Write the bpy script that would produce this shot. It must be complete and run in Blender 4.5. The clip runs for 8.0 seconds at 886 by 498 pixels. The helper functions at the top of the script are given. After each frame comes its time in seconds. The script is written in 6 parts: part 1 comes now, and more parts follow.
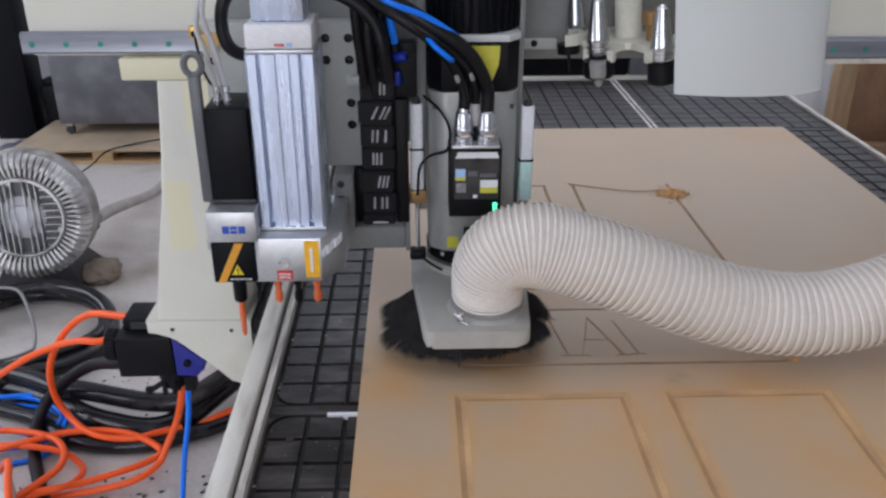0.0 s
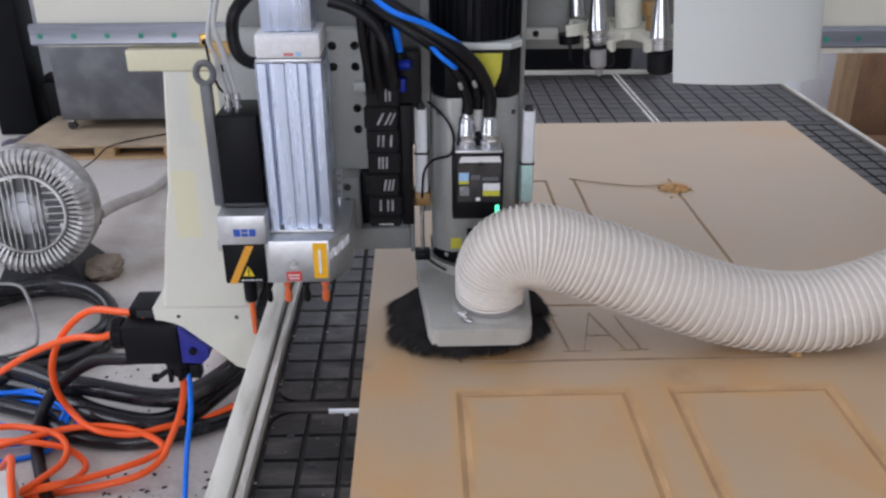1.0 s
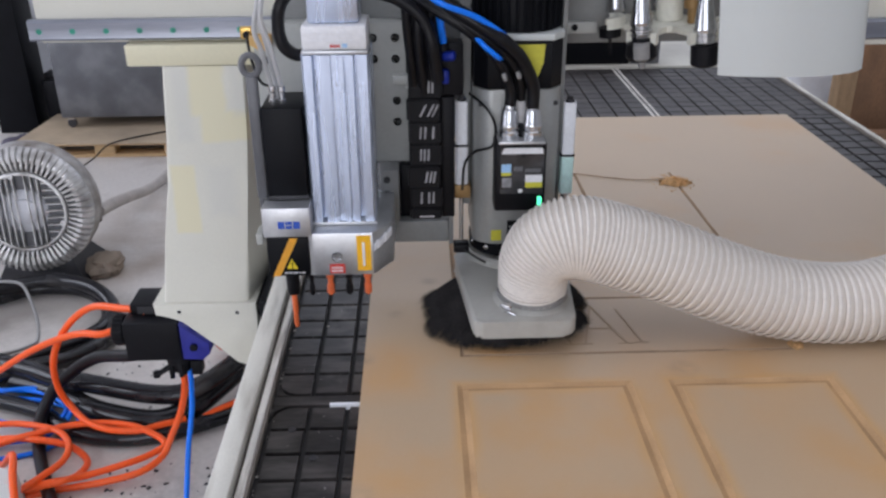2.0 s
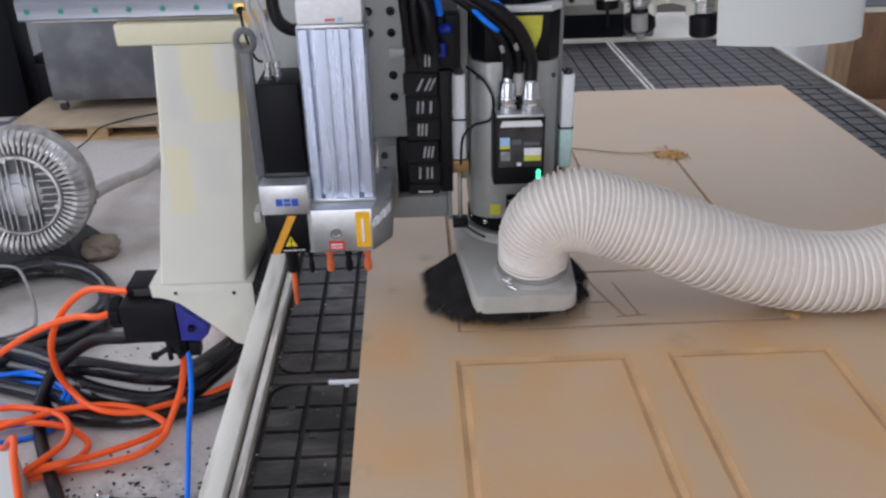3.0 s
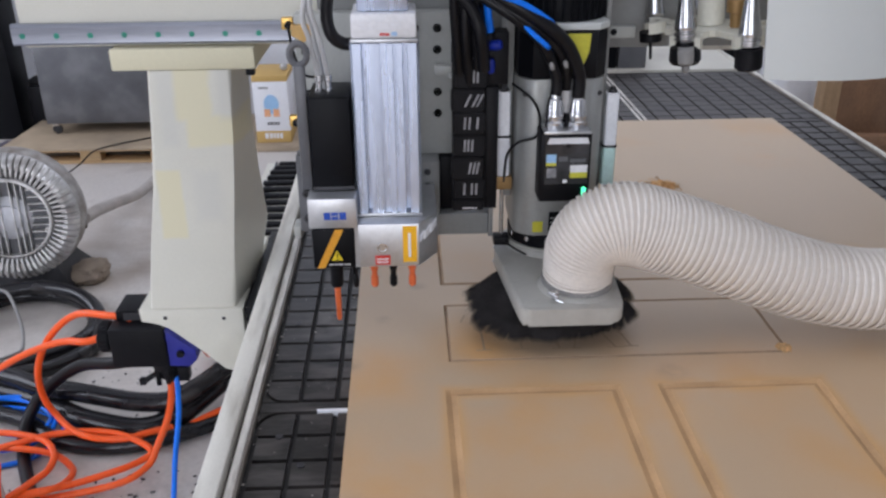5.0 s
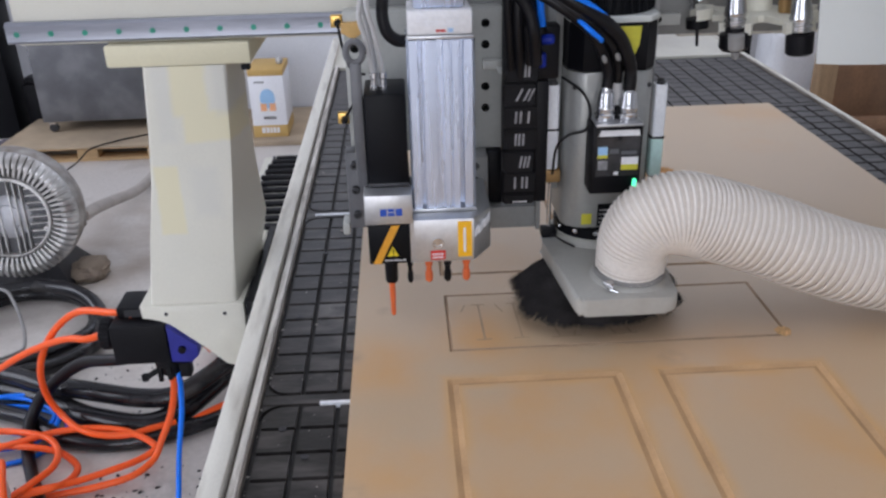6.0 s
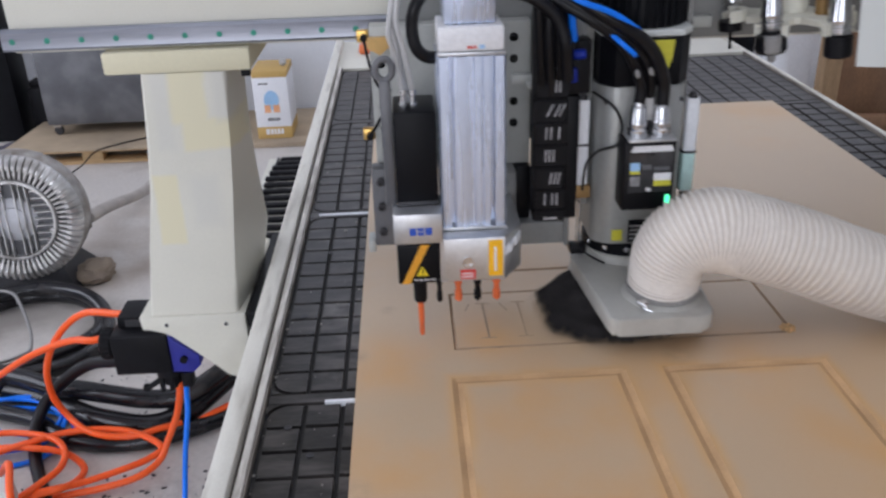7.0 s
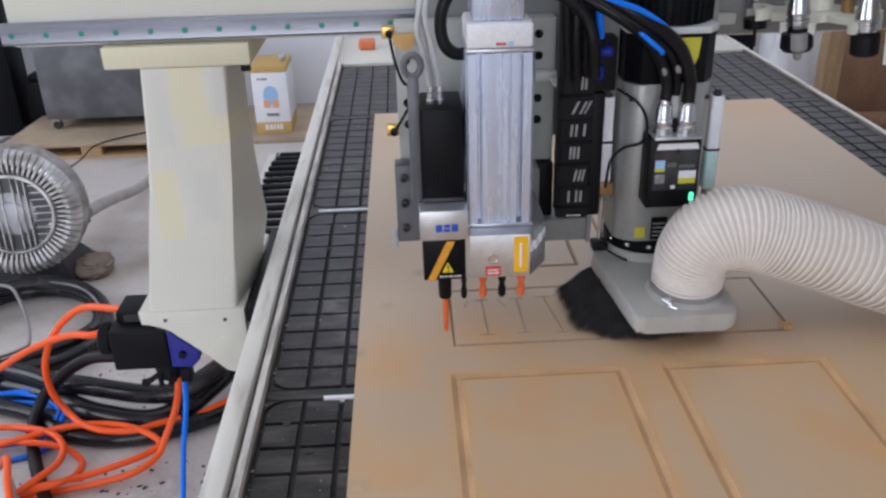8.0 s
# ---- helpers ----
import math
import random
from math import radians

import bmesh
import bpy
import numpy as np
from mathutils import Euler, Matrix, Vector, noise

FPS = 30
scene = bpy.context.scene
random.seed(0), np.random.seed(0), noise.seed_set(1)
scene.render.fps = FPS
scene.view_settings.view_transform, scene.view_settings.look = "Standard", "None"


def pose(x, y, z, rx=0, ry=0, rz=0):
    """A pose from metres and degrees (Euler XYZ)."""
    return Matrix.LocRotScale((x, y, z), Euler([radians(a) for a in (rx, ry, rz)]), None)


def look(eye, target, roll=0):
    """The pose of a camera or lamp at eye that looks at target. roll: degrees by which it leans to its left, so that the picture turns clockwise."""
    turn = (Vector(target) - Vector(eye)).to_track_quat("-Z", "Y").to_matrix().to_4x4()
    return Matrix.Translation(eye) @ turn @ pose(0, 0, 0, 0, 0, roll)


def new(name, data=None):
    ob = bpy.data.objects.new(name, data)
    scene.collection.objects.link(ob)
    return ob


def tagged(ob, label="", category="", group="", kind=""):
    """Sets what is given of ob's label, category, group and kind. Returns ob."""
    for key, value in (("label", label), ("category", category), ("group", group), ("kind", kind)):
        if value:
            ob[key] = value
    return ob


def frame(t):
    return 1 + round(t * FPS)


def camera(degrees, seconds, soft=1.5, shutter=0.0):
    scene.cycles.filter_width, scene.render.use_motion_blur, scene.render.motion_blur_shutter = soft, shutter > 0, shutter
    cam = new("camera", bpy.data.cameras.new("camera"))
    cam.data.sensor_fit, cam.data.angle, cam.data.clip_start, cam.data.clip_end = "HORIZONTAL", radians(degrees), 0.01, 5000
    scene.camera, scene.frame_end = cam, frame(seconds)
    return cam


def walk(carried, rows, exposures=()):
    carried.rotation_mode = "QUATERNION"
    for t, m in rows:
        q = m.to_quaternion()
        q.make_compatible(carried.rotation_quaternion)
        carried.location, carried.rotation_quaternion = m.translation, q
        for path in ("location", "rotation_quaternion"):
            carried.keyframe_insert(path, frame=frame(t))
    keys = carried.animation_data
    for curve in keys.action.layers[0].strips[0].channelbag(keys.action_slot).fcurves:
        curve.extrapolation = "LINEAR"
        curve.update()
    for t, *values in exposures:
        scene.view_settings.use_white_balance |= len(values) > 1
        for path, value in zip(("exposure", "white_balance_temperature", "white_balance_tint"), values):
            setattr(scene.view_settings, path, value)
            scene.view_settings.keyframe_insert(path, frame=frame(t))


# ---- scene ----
# ---------------- camera ----------------
# seconds, x, y, z, tilt, lean, heading
PATH = [
    (0.0, 0.0955, -0.0514, 1.5636, 64.940, -0.044, -1.761),
    (0.2, 0.0961, -0.0511, 1.5641, 64.858, 0.299, -1.598),
    (0.5, 0.0969, -0.0500, 1.5645, 64.546, 0.400, -1.654),
    (1.0, 0.0980, -0.0476, 1.5640, 64.576, 0.146, -1.661),
    (1.5, 0.0984, -0.0487, 1.5617, 64.607, 0.205, -1.573),
    (1.7, 0.0985, -0.0487, 1.5602, 64.625, 0.345, -1.624),
    (2.8, 0.0985, -0.0474, 1.5522, 63.047, 0.565, -2.005),
    (3.0, 0.0986, -0.0467, 1.5519, 62.934, 1.142, -2.350),
    (3.2, 0.0987, -0.0445, 1.5522, 63.339, 0.225, -2.983),
    (3.5, 0.0988, -0.0414, 1.5535, 63.633, -0.700, -2.780),
    (3.7, 0.0986, -0.0424, 1.5549, 63.738, -1.175, -2.620),
    (4.0, 0.0982, -0.0443, 1.5562, 64.718, 0.187, -1.829),
    (4.2, 0.0983, -0.0442, 1.5560, 65.142, -0.072, -2.047),
    (5.3, 0.1007, -0.0431, 1.5528, 64.576, 0.668, -2.799),
    (5.5, 0.1008, -0.0430, 1.5526, 64.489, 0.933, -2.924),
    (6.0, 0.1002, -0.0473, 1.5533, 64.173, 1.294, -3.062),
    (6.5, 0.1009, -0.0484, 1.5522, 64.073, 1.654, -3.106),
    (7.0, 0.1011, -0.0519, 1.5517, 64.233, 1.733, -2.924),
    (7.5, 0.1013, -0.0516, 1.5515, 64.150, 1.513, -2.851),
    (8.0, 0.0996, -0.0510, 1.5521, 63.971, 1.446, -2.897),
]
cam = camera(55.2, 8.0, soft=2.5, shutter=0.5)
walk(cam, [(t, pose(x, y, z, a, b, c)) for t, x, y, z, a, b, c in PATH],
     exposures=[(0.0, -0.10, 6500, 12.5), (0.5, -0.07, 6500, 12.5), (1.0, -0.03, 6500, 12.5), (1.5, -0.01, 6500, 12.5), (8.0, -0.01, 6500, 12.5)])

# ---------------- light ----------------
world = bpy.data.worlds.new("world")
scene.world = world
world.use_nodes = True
wn = world.node_tree.nodes
sky = wn.new("ShaderNodeTexSky")
sky.sky_type, sky.sun_disc = "NISHITA", False
sky.sun_elevation, sky.sun_rotation = radians(48), radians(200)
world.node_tree.links.new(sky.outputs[0], wn["Background"].inputs[0])
wn["Background"].inputs[1].default_value = 0.12


DAY = (0.875, 0.905, 1.0)


def window_light(name, at, target, w, h, watts, colour=(1.0, 0.97, 0.94)):
    """Daylight that comes in through an opening of the hall."""
    data = bpy.data.lights.new(name, "AREA")
    data.shape, data.size, data.size_y, data.energy, data.color = "RECTANGLE", w, h, watts, colour
    ob = new(name, data)
    ob.matrix_world = look(at, target)
    return ob


window_light("door_daylight", (-1.4, -5.9, 2.2), (-1.4, 0, 1.6), 4.6, 3.8, 158, DAY)
window_light("window_daylight", (-5.4, 1.6, 2.8), (0, 1.6, 1.8), 6.0, 2.2, 172, DAY)
window_light("skylight_daylight", (0.6, 1.2, 4.9), (0.6, 1.2, 0), 5.0, 6.0, 54, DAY)
window_light("far_window_daylight", (1.2, 5.25, 3.3), (1.0, 1.6, 1.4), 4.4, 1.9, 40, DAY)


# ---------------- materials ----------------
def mat(name, col, rough=0.55, metal=0.0, var=0.10, scale=6.0, grain=140.0, bump=0.08, gvar=0.05,
        dirt=None, dirt_scale=3.0, dirt_amount=0.5, tint=0.0, stretch=None, coat=0.0, spec=0.5, world_space=False):
    """A procedural surface: base colour with broad and fine variation, dirt patches and fine relief, at real size."""
    m = bpy.data.materials.new(name)
    m.use_nodes = True
    nt = m.node_tree
    n, l = nt.nodes, nt.links
    b = n["Principled BSDF"]
    b.inputs["Roughness"].default_value, b.inputs["Metallic"].default_value = rough, metal
    b.inputs["Coat Weight"].default_value = coat
    b.inputs["Specular IOR Level"].default_value = spec
    src = n.new("ShaderNodeNewGeometry").outputs["Position"] if world_space else n.new("ShaderNodeTexCoord").outputs["Object"]
    if stretch:
        mp = n.new("ShaderNodeMapping")
        mp.inputs["Scale"].default_value = stretch
        l.new(src, mp.inputs[0])
        src = mp.outputs[0]

    def noise_node(s, detail=4.0):
        t = n.new("ShaderNodeTexNoise")
        t.inputs["Scale"].default_value, t.inputs["Detail"].default_value = s, detail
        l.new(src, t.inputs["Vector"])
        return t.outputs["Fac"]

    def mixer(fac, a, c2, mode="MIX"):
        x = n.new("ShaderNodeMix")
        x.data_type, x.blend_type = "RGBA", mode
        for sock, v in ((x.inputs["Factor"], fac), (x.inputs["A"], a), (x.inputs["B"], c2)):
            if hasattr(v, "default_value"):
                l.new(v, sock)
            else:
                sock.default_value = v
        return x.outputs["Result"]

    def ramp(fac, lo, hi):
        x = n.new("ShaderNodeMapRange")
        x.inputs["From Min"].default_value, x.inputs["From Max"].default_value = lo, hi
        l.new(fac, x.inputs["Value"])
        return x.outputs["Result"]

    dark = (*[c * (1 - var) for c in col], 1)
    lite = (*[min(1, c * (1 + var)) for c in col], 1)
    broad = noise_node(scale)
    c = mixer(ramp(broad, 0.3, 0.7), dark, lite)
    fine = noise_node(grain, 2.0)
    g = n.new("ShaderNodeMapRange")
    g.inputs["From Min"].default_value, g.inputs["From Max"].default_value = 0.3, 0.7
    g.inputs["To Min"].default_value, g.inputs["To Max"].default_value = 1 - gvar, 1 + gvar
    l.new(fine, g.inputs["Value"])
    c = mixer(1.0, c, g.outputs["Result"], "MULTIPLY")
    if tint:
        oi = n.new("ShaderNodeObjectInfo")
        tr = n.new("ShaderNodeMapRange")
        tr.inputs["To Min"].default_value, tr.inputs["To Max"].default_value = 1 - tint, 1 + tint
        l.new(oi.outputs["Random"], tr.inputs["Value"])
        c = mixer(1.0, c, tr.outputs["Result"], "MULTIPLY")
    if dirt:
        d = noise_node(dirt_scale, 8.0)
        c = mixer(ramp(d, 0.62 - 0.25 * dirt_amount, 0.80), c, (*dirt, 1))
    l.new(c, b.inputs["Base Color"])
    rr = n.new("ShaderNodeMapRange")
    rr.inputs["To Min"].default_value, rr.inputs["To Max"].default_value = max(0.03, rough - 0.08), min(1, rough + 0.08)
    l.new(broad, rr.inputs["Value"])
    l.new(rr.outputs["Result"], b.inputs["Roughness"])
    if bump:
        bp = n.new("ShaderNodeBump")
        bp.inputs["Strength"].default_value, bp.inputs["Distance"].default_value = bump, 0.002
        l.new(fine, bp.inputs["Height"])
        l.new(bp.outputs["Normal"], b.inputs["Normal"])
    return m


def stain_or_tone(m, spots, col, scale, strength=0.8, world_space=False):
    """Patches of dust, tint or painted haze and shade with their own places: spots are (x, y, radius) on the surface,
    broken up by noise.
    """
    nt = m.node_tree
    n, l = nt.nodes, nt.links
    b = n["Principled BSDF"]
    base = b.inputs["Base Color"].links[0].from_socket
    here = n.new("ShaderNodeNewGeometry").outputs["Position"] if world_space else n.new("ShaderNodeTexCoord").outputs["Object"]
    nz = n.new("ShaderNodeTexNoise")
    nz.inputs["Scale"].default_value, nz.inputs["Detail"].default_value = scale, 6.0
    l.new(here, nz.inputs["Vector"])
    total = None
    for x, y, r in spots:
        flat = n.new("ShaderNodeVectorMath")
        flat.operation = "MULTIPLY"
        flat.inputs[1].default_value = (1, 1, 0)
        l.new(here, flat.inputs[0])
        d = n.new("ShaderNodeVectorMath")
        d.operation = "DISTANCE"
        d.inputs[1].default_value = (x, y, 0)
        l.new(flat.outputs[0], d.inputs[0])
        mr = n.new("ShaderNodeMapRange")
        mr.interpolation_type = "SMOOTHSTEP"
        mr.inputs["From Min"].default_value, mr.inputs["From Max"].default_value = r, 0.0
        l.new(d.outputs["Value"], mr.inputs["Value"])
        if total is None:
            total = mr.outputs["Result"]
        else:
            mx = n.new("ShaderNodeMath")
            mx.operation = "MAXIMUM"
            l.new(total, mx.inputs[0])
            l.new(mr.outputs["Result"], mx.inputs[1])
            total = mx.outputs[0]
    br = n.new("ShaderNodeMapRange")
    br.inputs["From Min"].default_value, br.inputs["From Max"].default_value = 0.32, 0.62
    br.inputs["To Max"].default_value = strength
    l.new(nz.outputs["Fac"], br.inputs["Value"])
    mu = n.new("ShaderNodeMath")
    mu.operation = "MULTIPLY"
    l.new(total, mu.inputs[0])
    l.new(br.outputs["Result"], mu.inputs[1])
    mix = n.new("ShaderNodeMix")
    mix.data_type = "RGBA"
    mix.inputs["B"].default_value = (*col, 1)
    l.new(mu.outputs[0], mix.inputs["Factor"])
    l.new(base, mix.inputs["A"])
    l.new(mix.outputs["Result"], b.inputs["Base Color"])
    return m


def smear(m, rects, col, axes, soft=0.22, strength=0.9, ring=0.0, rough=7.0):
    """Rubbed-on or greyed patches: rects are (centre, centre, half, half) in two of the object's axes, with wavering
    edges.
    With ring the colour stays within that distance of the outlines, as dust along a cut."""
    nt = m.node_tree
    n, l = nt.nodes, nt.links
    b = n["Principled BSDF"]
    base = b.inputs["Base Color"].links[0].from_socket
    tc = n.new("ShaderNodeTexCoord")
    nz = n.new("ShaderNodeTexNoise")
    nz.inputs["Scale"].default_value, nz.inputs["Detail"].default_value = rough, 6.0
    l.new(tc.outputs["Object"], nz.inputs["Vector"])
    sep = n.new("ShaderNodeSeparateXYZ")
    l.new(tc.outputs["Object"], sep.inputs[0])

    def calc(op, a, c=None):
        x = n.new("ShaderNodeMath")
        x.operation = op
        for sock, v in zip(x.inputs, (a, c)):
            if v is None:
                continue
            if hasattr(v, "default_value"):
                l.new(v, sock)
            else:
                sock.default_value = v
        return x.outputs[0]
    total = None
    for cx, cy, hx, hy in rects:
        d = []
        for ax, c, h in ((axes[0], cx, hx), (axes[1], cy, hy)):
            q = calc("ABSOLUTE", calc("SUBTRACT", sep.outputs[ax], c))
            d.append(calc("SUBTRACT", q, h))
        far = calc("MAXIMUM", d[0], d[1])
        mr = n.new("ShaderNodeMapRange")
        mr.interpolation_type = "SMOOTHSTEP"
        if ring:
            far = calc("ABSOLUTE", far)
            mr.inputs["From Min"].default_value, mr.inputs["From Max"].default_value = ring, 0.0
        else:
            wob = calc("MULTIPLY", calc("SUBTRACT", nz.outputs["Fac"], 0.5), min(hx, hy) * 0.6)
            far = calc("ADD", far, wob)
            mr.inputs["From Min"].default_value, mr.inputs["From Max"].default_value = min(hx, hy) * soft, -min(hx, hy) * soft
        l.new(far, mr.inputs["Value"])
        total = mr.outputs["Result"] if total is None else calc("MAXIMUM", total, mr.outputs["Result"])
    fac = calc("MULTIPLY", total, strength)
    if ring:
        br = n.new("ShaderNodeMapRange")
        br.inputs["From Min"].default_value, br.inputs["From Max"].default_value = 0.28, 0.55
        l.new(nz.outputs["Fac"], br.inputs["Value"])
        fac = calc("MULTIPLY", fac, br.outputs["Result"])
    mix = n.new("ShaderNodeMix")
    mix.data_type = "RGBA"
    mix.inputs["B"].default_value = (*col, 1)
    l.new(fac, mix.inputs["Factor"])
    l.new(base, mix.inputs["A"])
    l.new(mix.outputs["Result"], b.inputs["Base Color"])
    return m


def glow(name, col, strength):
    m = mat(name, col, 0.4)
    b = m.node_tree.nodes["Principled BSDF"]
    b.inputs["Emission Color"].default_value = (*col, 1)
    b.inputs["Emission Strength"].default_value = strength
    return m


CREAM = mat("cream_machine_paint", (0.715, 0.70, 0.615), 0.42, var=0.05, scale=3, grain=260, bump=0.05, gvar=0.02, dirt=(0.45, 0.43, 0.36), dirt_scale=2.2, dirt_amount=0.1)
PUTTY = mat("yellow_filler_putty", (0.735, 0.69, 0.50), 0.62, var=0.03, scale=9, grain=200, bump=0.04, gvar=0.02)
GREYP = mat("grey_machine_paint", (0.445, 0.455, 0.43), 0.42, var=0.07, scale=5, gvar=0.03, dirt=(0.28, 0.27, 0.25), dirt_scale=5, dirt_amount=0.25)
WHITEP = mat("off_white_cover_paint", (0.625, 0.655, 0.64), 0.45, var=0.025, scale=3, gvar=0.006, bump=0.01)
ALU = mat("brushed_aluminium", (0.60, 0.67, 0.82), 0.27, 0.72, var=0.12, scale=10, grain=90, stretch=(6, 6, 0.4), bump=0.05)
ALUX = mat("milled_aluminium", (0.60, 0.61, 0.63), 0.36, 0.8, var=0.10, scale=18, grain=160, bump=0.05)
CASTALU = mat("cast_aluminium", (0.68, 0.675, 0.67), 0.33, 0.75, var=0.22, scale=20, grain=220, bump=0.2, dirt=(0.24, 0.22, 0.20), dirt_scale=11, dirt_amount=0.5)
STEEL = mat("bright_steel", (0.62, 0.62, 0.63), 0.22, 1.0, var=0.08, scale=20)
RAILST = mat("ground_rail_steel", (0.27, 0.285, 0.33), 0.33, 0.8, var=0.22, scale=10, grain=60, stretch=(0.35, 6, 6), bump=0.03)
DARKST = mat("dark_steel", (0.045, 0.045, 0.05), 0.45, 0.3, var=0.2, scale=15)
BLACKP = mat("black_satin_paint", (0.0045, 0.005, 0.007), 0.44, var=0.2, scale=10, gvar=0.1, spec=0.15)
BLACKPL = mat("black_plastic", (0.006, 0.006, 0.008), 0.48, var=0.2, scale=20, gvar=0.1, bump=0.15, spec=0.18)
RUBBER = mat("black_rubber", (0.007, 0.007, 0.009), 0.34, var=0.3, scale=9, gvar=0.12, spec=0.26)
HOSEBLK = mat("dusty_black_hose", (0.010, 0.010, 0.013), 0.21, var=0.3, scale=9, gvar=0.12, dirt=(0.06, 0.057, 0.054), dirt_scale=9, dirt_amount=0.25, spec=0.45)
BRISTLE = mat("black_bristle", (0.030, 0.0275, 0.028), 0.7, var=0.35, scale=22, grain=300, gvar=0.25, spec=0.12)
BLUE = mat("blue_air_tube", (0.005, 0.20, 0.95), 0.3, var=0.08, spec=0.35)
BLUEPL = mat("blue_plastic", (0.02, 0.025, 0.30), 0.42, var=0.12, scale=20)
ORANGE = mat("orange_air_tube", (1.0, 0.125, 0.022), 0.32, var=0.03, spec=0.35)
ORANGEPL = mat("orange_plastic", (0.78, 0.20, 0.07), 0.45, var=0.1)
BITO = mat("orange_coated_bit", (0.80, 0.16, 0.05), 0.4, var=0.12, scale=40)
GREENPL = mat("green_rail_plug", (0.02, 0.26, 0.18), 0.5, var=0.2, scale=60)
MDF = mat("mdf_board", (0.555, 0.424, 0.288), 0.45, var=0.05, scale=2.2, grain=420, bump=0.05, gvar=0.03, dirt=(0.60, 0.37, 0.18), dirt_scale=2.8, dirt_amount=0.30, spec=0.62)
GROOVE = mat("mdf_cut_core", (0.56, 0.345, 0.175), 0.85, var=0.16, scale=11, grain=260, bump=0.1, gvar=0.05)
GROOVEF = mat("mdf_fine_cut", (0.41, 0.285, 0.185), 0.85, var=0.2, scale=20)
ENGRAVED = mat("mdf_shallow_engraving", (0.45, 0.325, 0.215), 0.85, var=0.15, scale=20)
DUST = mat("mdf_sawdust", (0.70, 0.43, 0.20), 0.95, var=0.18, scale=60, grain=300, bump=0.5, gvar=0.2)
BED = mat("dark_phenolic_bed", (0.0225, 0.0200, 0.0195), 0.44, var=0.5, scale=9, grain=75, gvar=0.45, tint=0.25, dirt=(0.105, 0.094, 0.088), dirt_scale=11, dirt_amount=0.5, stretch=(0.8, 3.2, 1), spec=0.42, world_space=True)
BEDG = mat("bed_groove_black", (0.018, 0.017, 0.017), 0.75, var=0.2)
ALUDIRTY = mat("dirty_aluminium_trim", (0.74, 0.71, 0.655), 0.42, 0.05, var=0.25, scale=14, stretch=(6, 0.7, 6), dirt=(0.17, 0.135, 0.10), dirt_scale=10, dirt_amount=0.65)
TRIMDULL = mat("dull_grubby_trim", (0.27, 0.24, 0.21), 0.5, 0.3, var=0.35, scale=12, stretch=(6, 0.8, 6), dirt=(0.075, 0.06, 0.048), dirt_scale=14, dirt_amount=0.8)
GRIME = mat("brown_oily_grime", (0.055, 0.043, 0.034), 0.7, var=0.4, scale=18, grain=120, gvar=0.3, stretch=(4, 1, 4))
ENDP = mat("pale_end_plate_paint", (0.66, 0.645, 0.575), 0.5, var=0.06, scale=5, gvar=0.03, dirt=(0.45, 0.42, 0.37), dirt_scale=3, dirt_amount=0.3)
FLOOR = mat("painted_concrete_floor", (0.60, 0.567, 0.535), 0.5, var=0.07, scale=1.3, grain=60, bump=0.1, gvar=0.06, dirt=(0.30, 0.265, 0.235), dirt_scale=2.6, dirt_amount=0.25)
WALL = mat("whitewashed_wall", (0.76, 0.78, 0.82), 0.8, var=0.05, scale=1.6, dirt=(0.58, 0.58, 0.60), dirt_scale=1.2, dirt_amount=0.3)
CEIL = mat("pale_ceiling_sheet", (0.62, 0.63, 0.64), 0.8, var=0.05, scale=2)
CABINET = mat("dark_grey_cabinet_steel", (0.115, 0.118, 0.128), 0.42, 0.1, var=0.3, scale=5, dirt=(0.20, 0.20, 0.21), dirt_scale=5, dirt_amount=0.5)
PALLET = mat("pale_pallet_wood", (0.56, 0.38, 0.20), 0.75, var=0.18, scale=9, grain=80, stretch=(0.4, 4, 4), gvar=0.12)
PLY = mat("dusty_plywood", (0.47, 0.37, 0.26), 0.75, var=0.14, scale=5, dirt=(0.22, 0.18, 0.14), dirt_scale=2.2, dirt_amount=0.5)
CRATE = mat("brown_crate_wood", (0.29, 0.160, 0.088), 0.7, var=0.3, scale=3, grain=60, stretch=(2, 2, 0.8), gvar=0.12, dirt=(0.13, 0.085, 0.058), dirt_scale=2.2, dirt_amount=0.7)
POSTW = mat("weathered_post_wood", (0.37, 0.245, 0.14), 0.75, var=0.18, scale=9, grain=80, stretch=(4, 4, 0.5), gvar=0.12)
CARTON = mat("white_carton_print", (0.84, 0.85, 0.89), 0.6, var=0.02)
CARTONB = mat("ochre_carton_print", (0.58, 0.38, 0.13), 0.65, var=0.06)
PRINTB = mat("pale_blue_print", (0.36, 0.60, 0.88), 0.6)
PRINTO = mat("orange_print", (0.88, 0.45, 0.24), 0.6)
YELLOW = mat("warning_yellow", (0.88, 0.66, 0.02), 0.45, var=0.05)
OLIVEY = mat("yellow_warning_label", (0.62, 0.58, 0.05), 0.45, var=0.06)
LABELA = mat("bright_amber_label", (0.95, 0.50, 0.015), 0.4, var=0.05)
AMBER = mat("amber_label", (0.80, 0.37, 0.03), 0.4, var=0.08, scale=30)
RED = mat("red_label", (0.62, 0.04, 0.03), 0.45)
LOGO = mat("logo_blue", (0.02, 0.09, 0.50), 0.4)
LABELW = mat("white_label", (0.82, 0.82, 0.84), 0.4, var=0.02)
BRASS = mat("brass_fitting", (0.72, 0.46, 0.14), 0.32, 0.9, var=0.1, scale=40)
TEAL = mat("pale_teal_film", (0.68, 0.95, 0.89), 0.35, 0.0, var=0.08, scale=20)
HOSE = mat("pale_polyurethane_hose", (0.72, 0.66, 0.59), 0.42, var=0.05, scale=12, gvar=0.02)
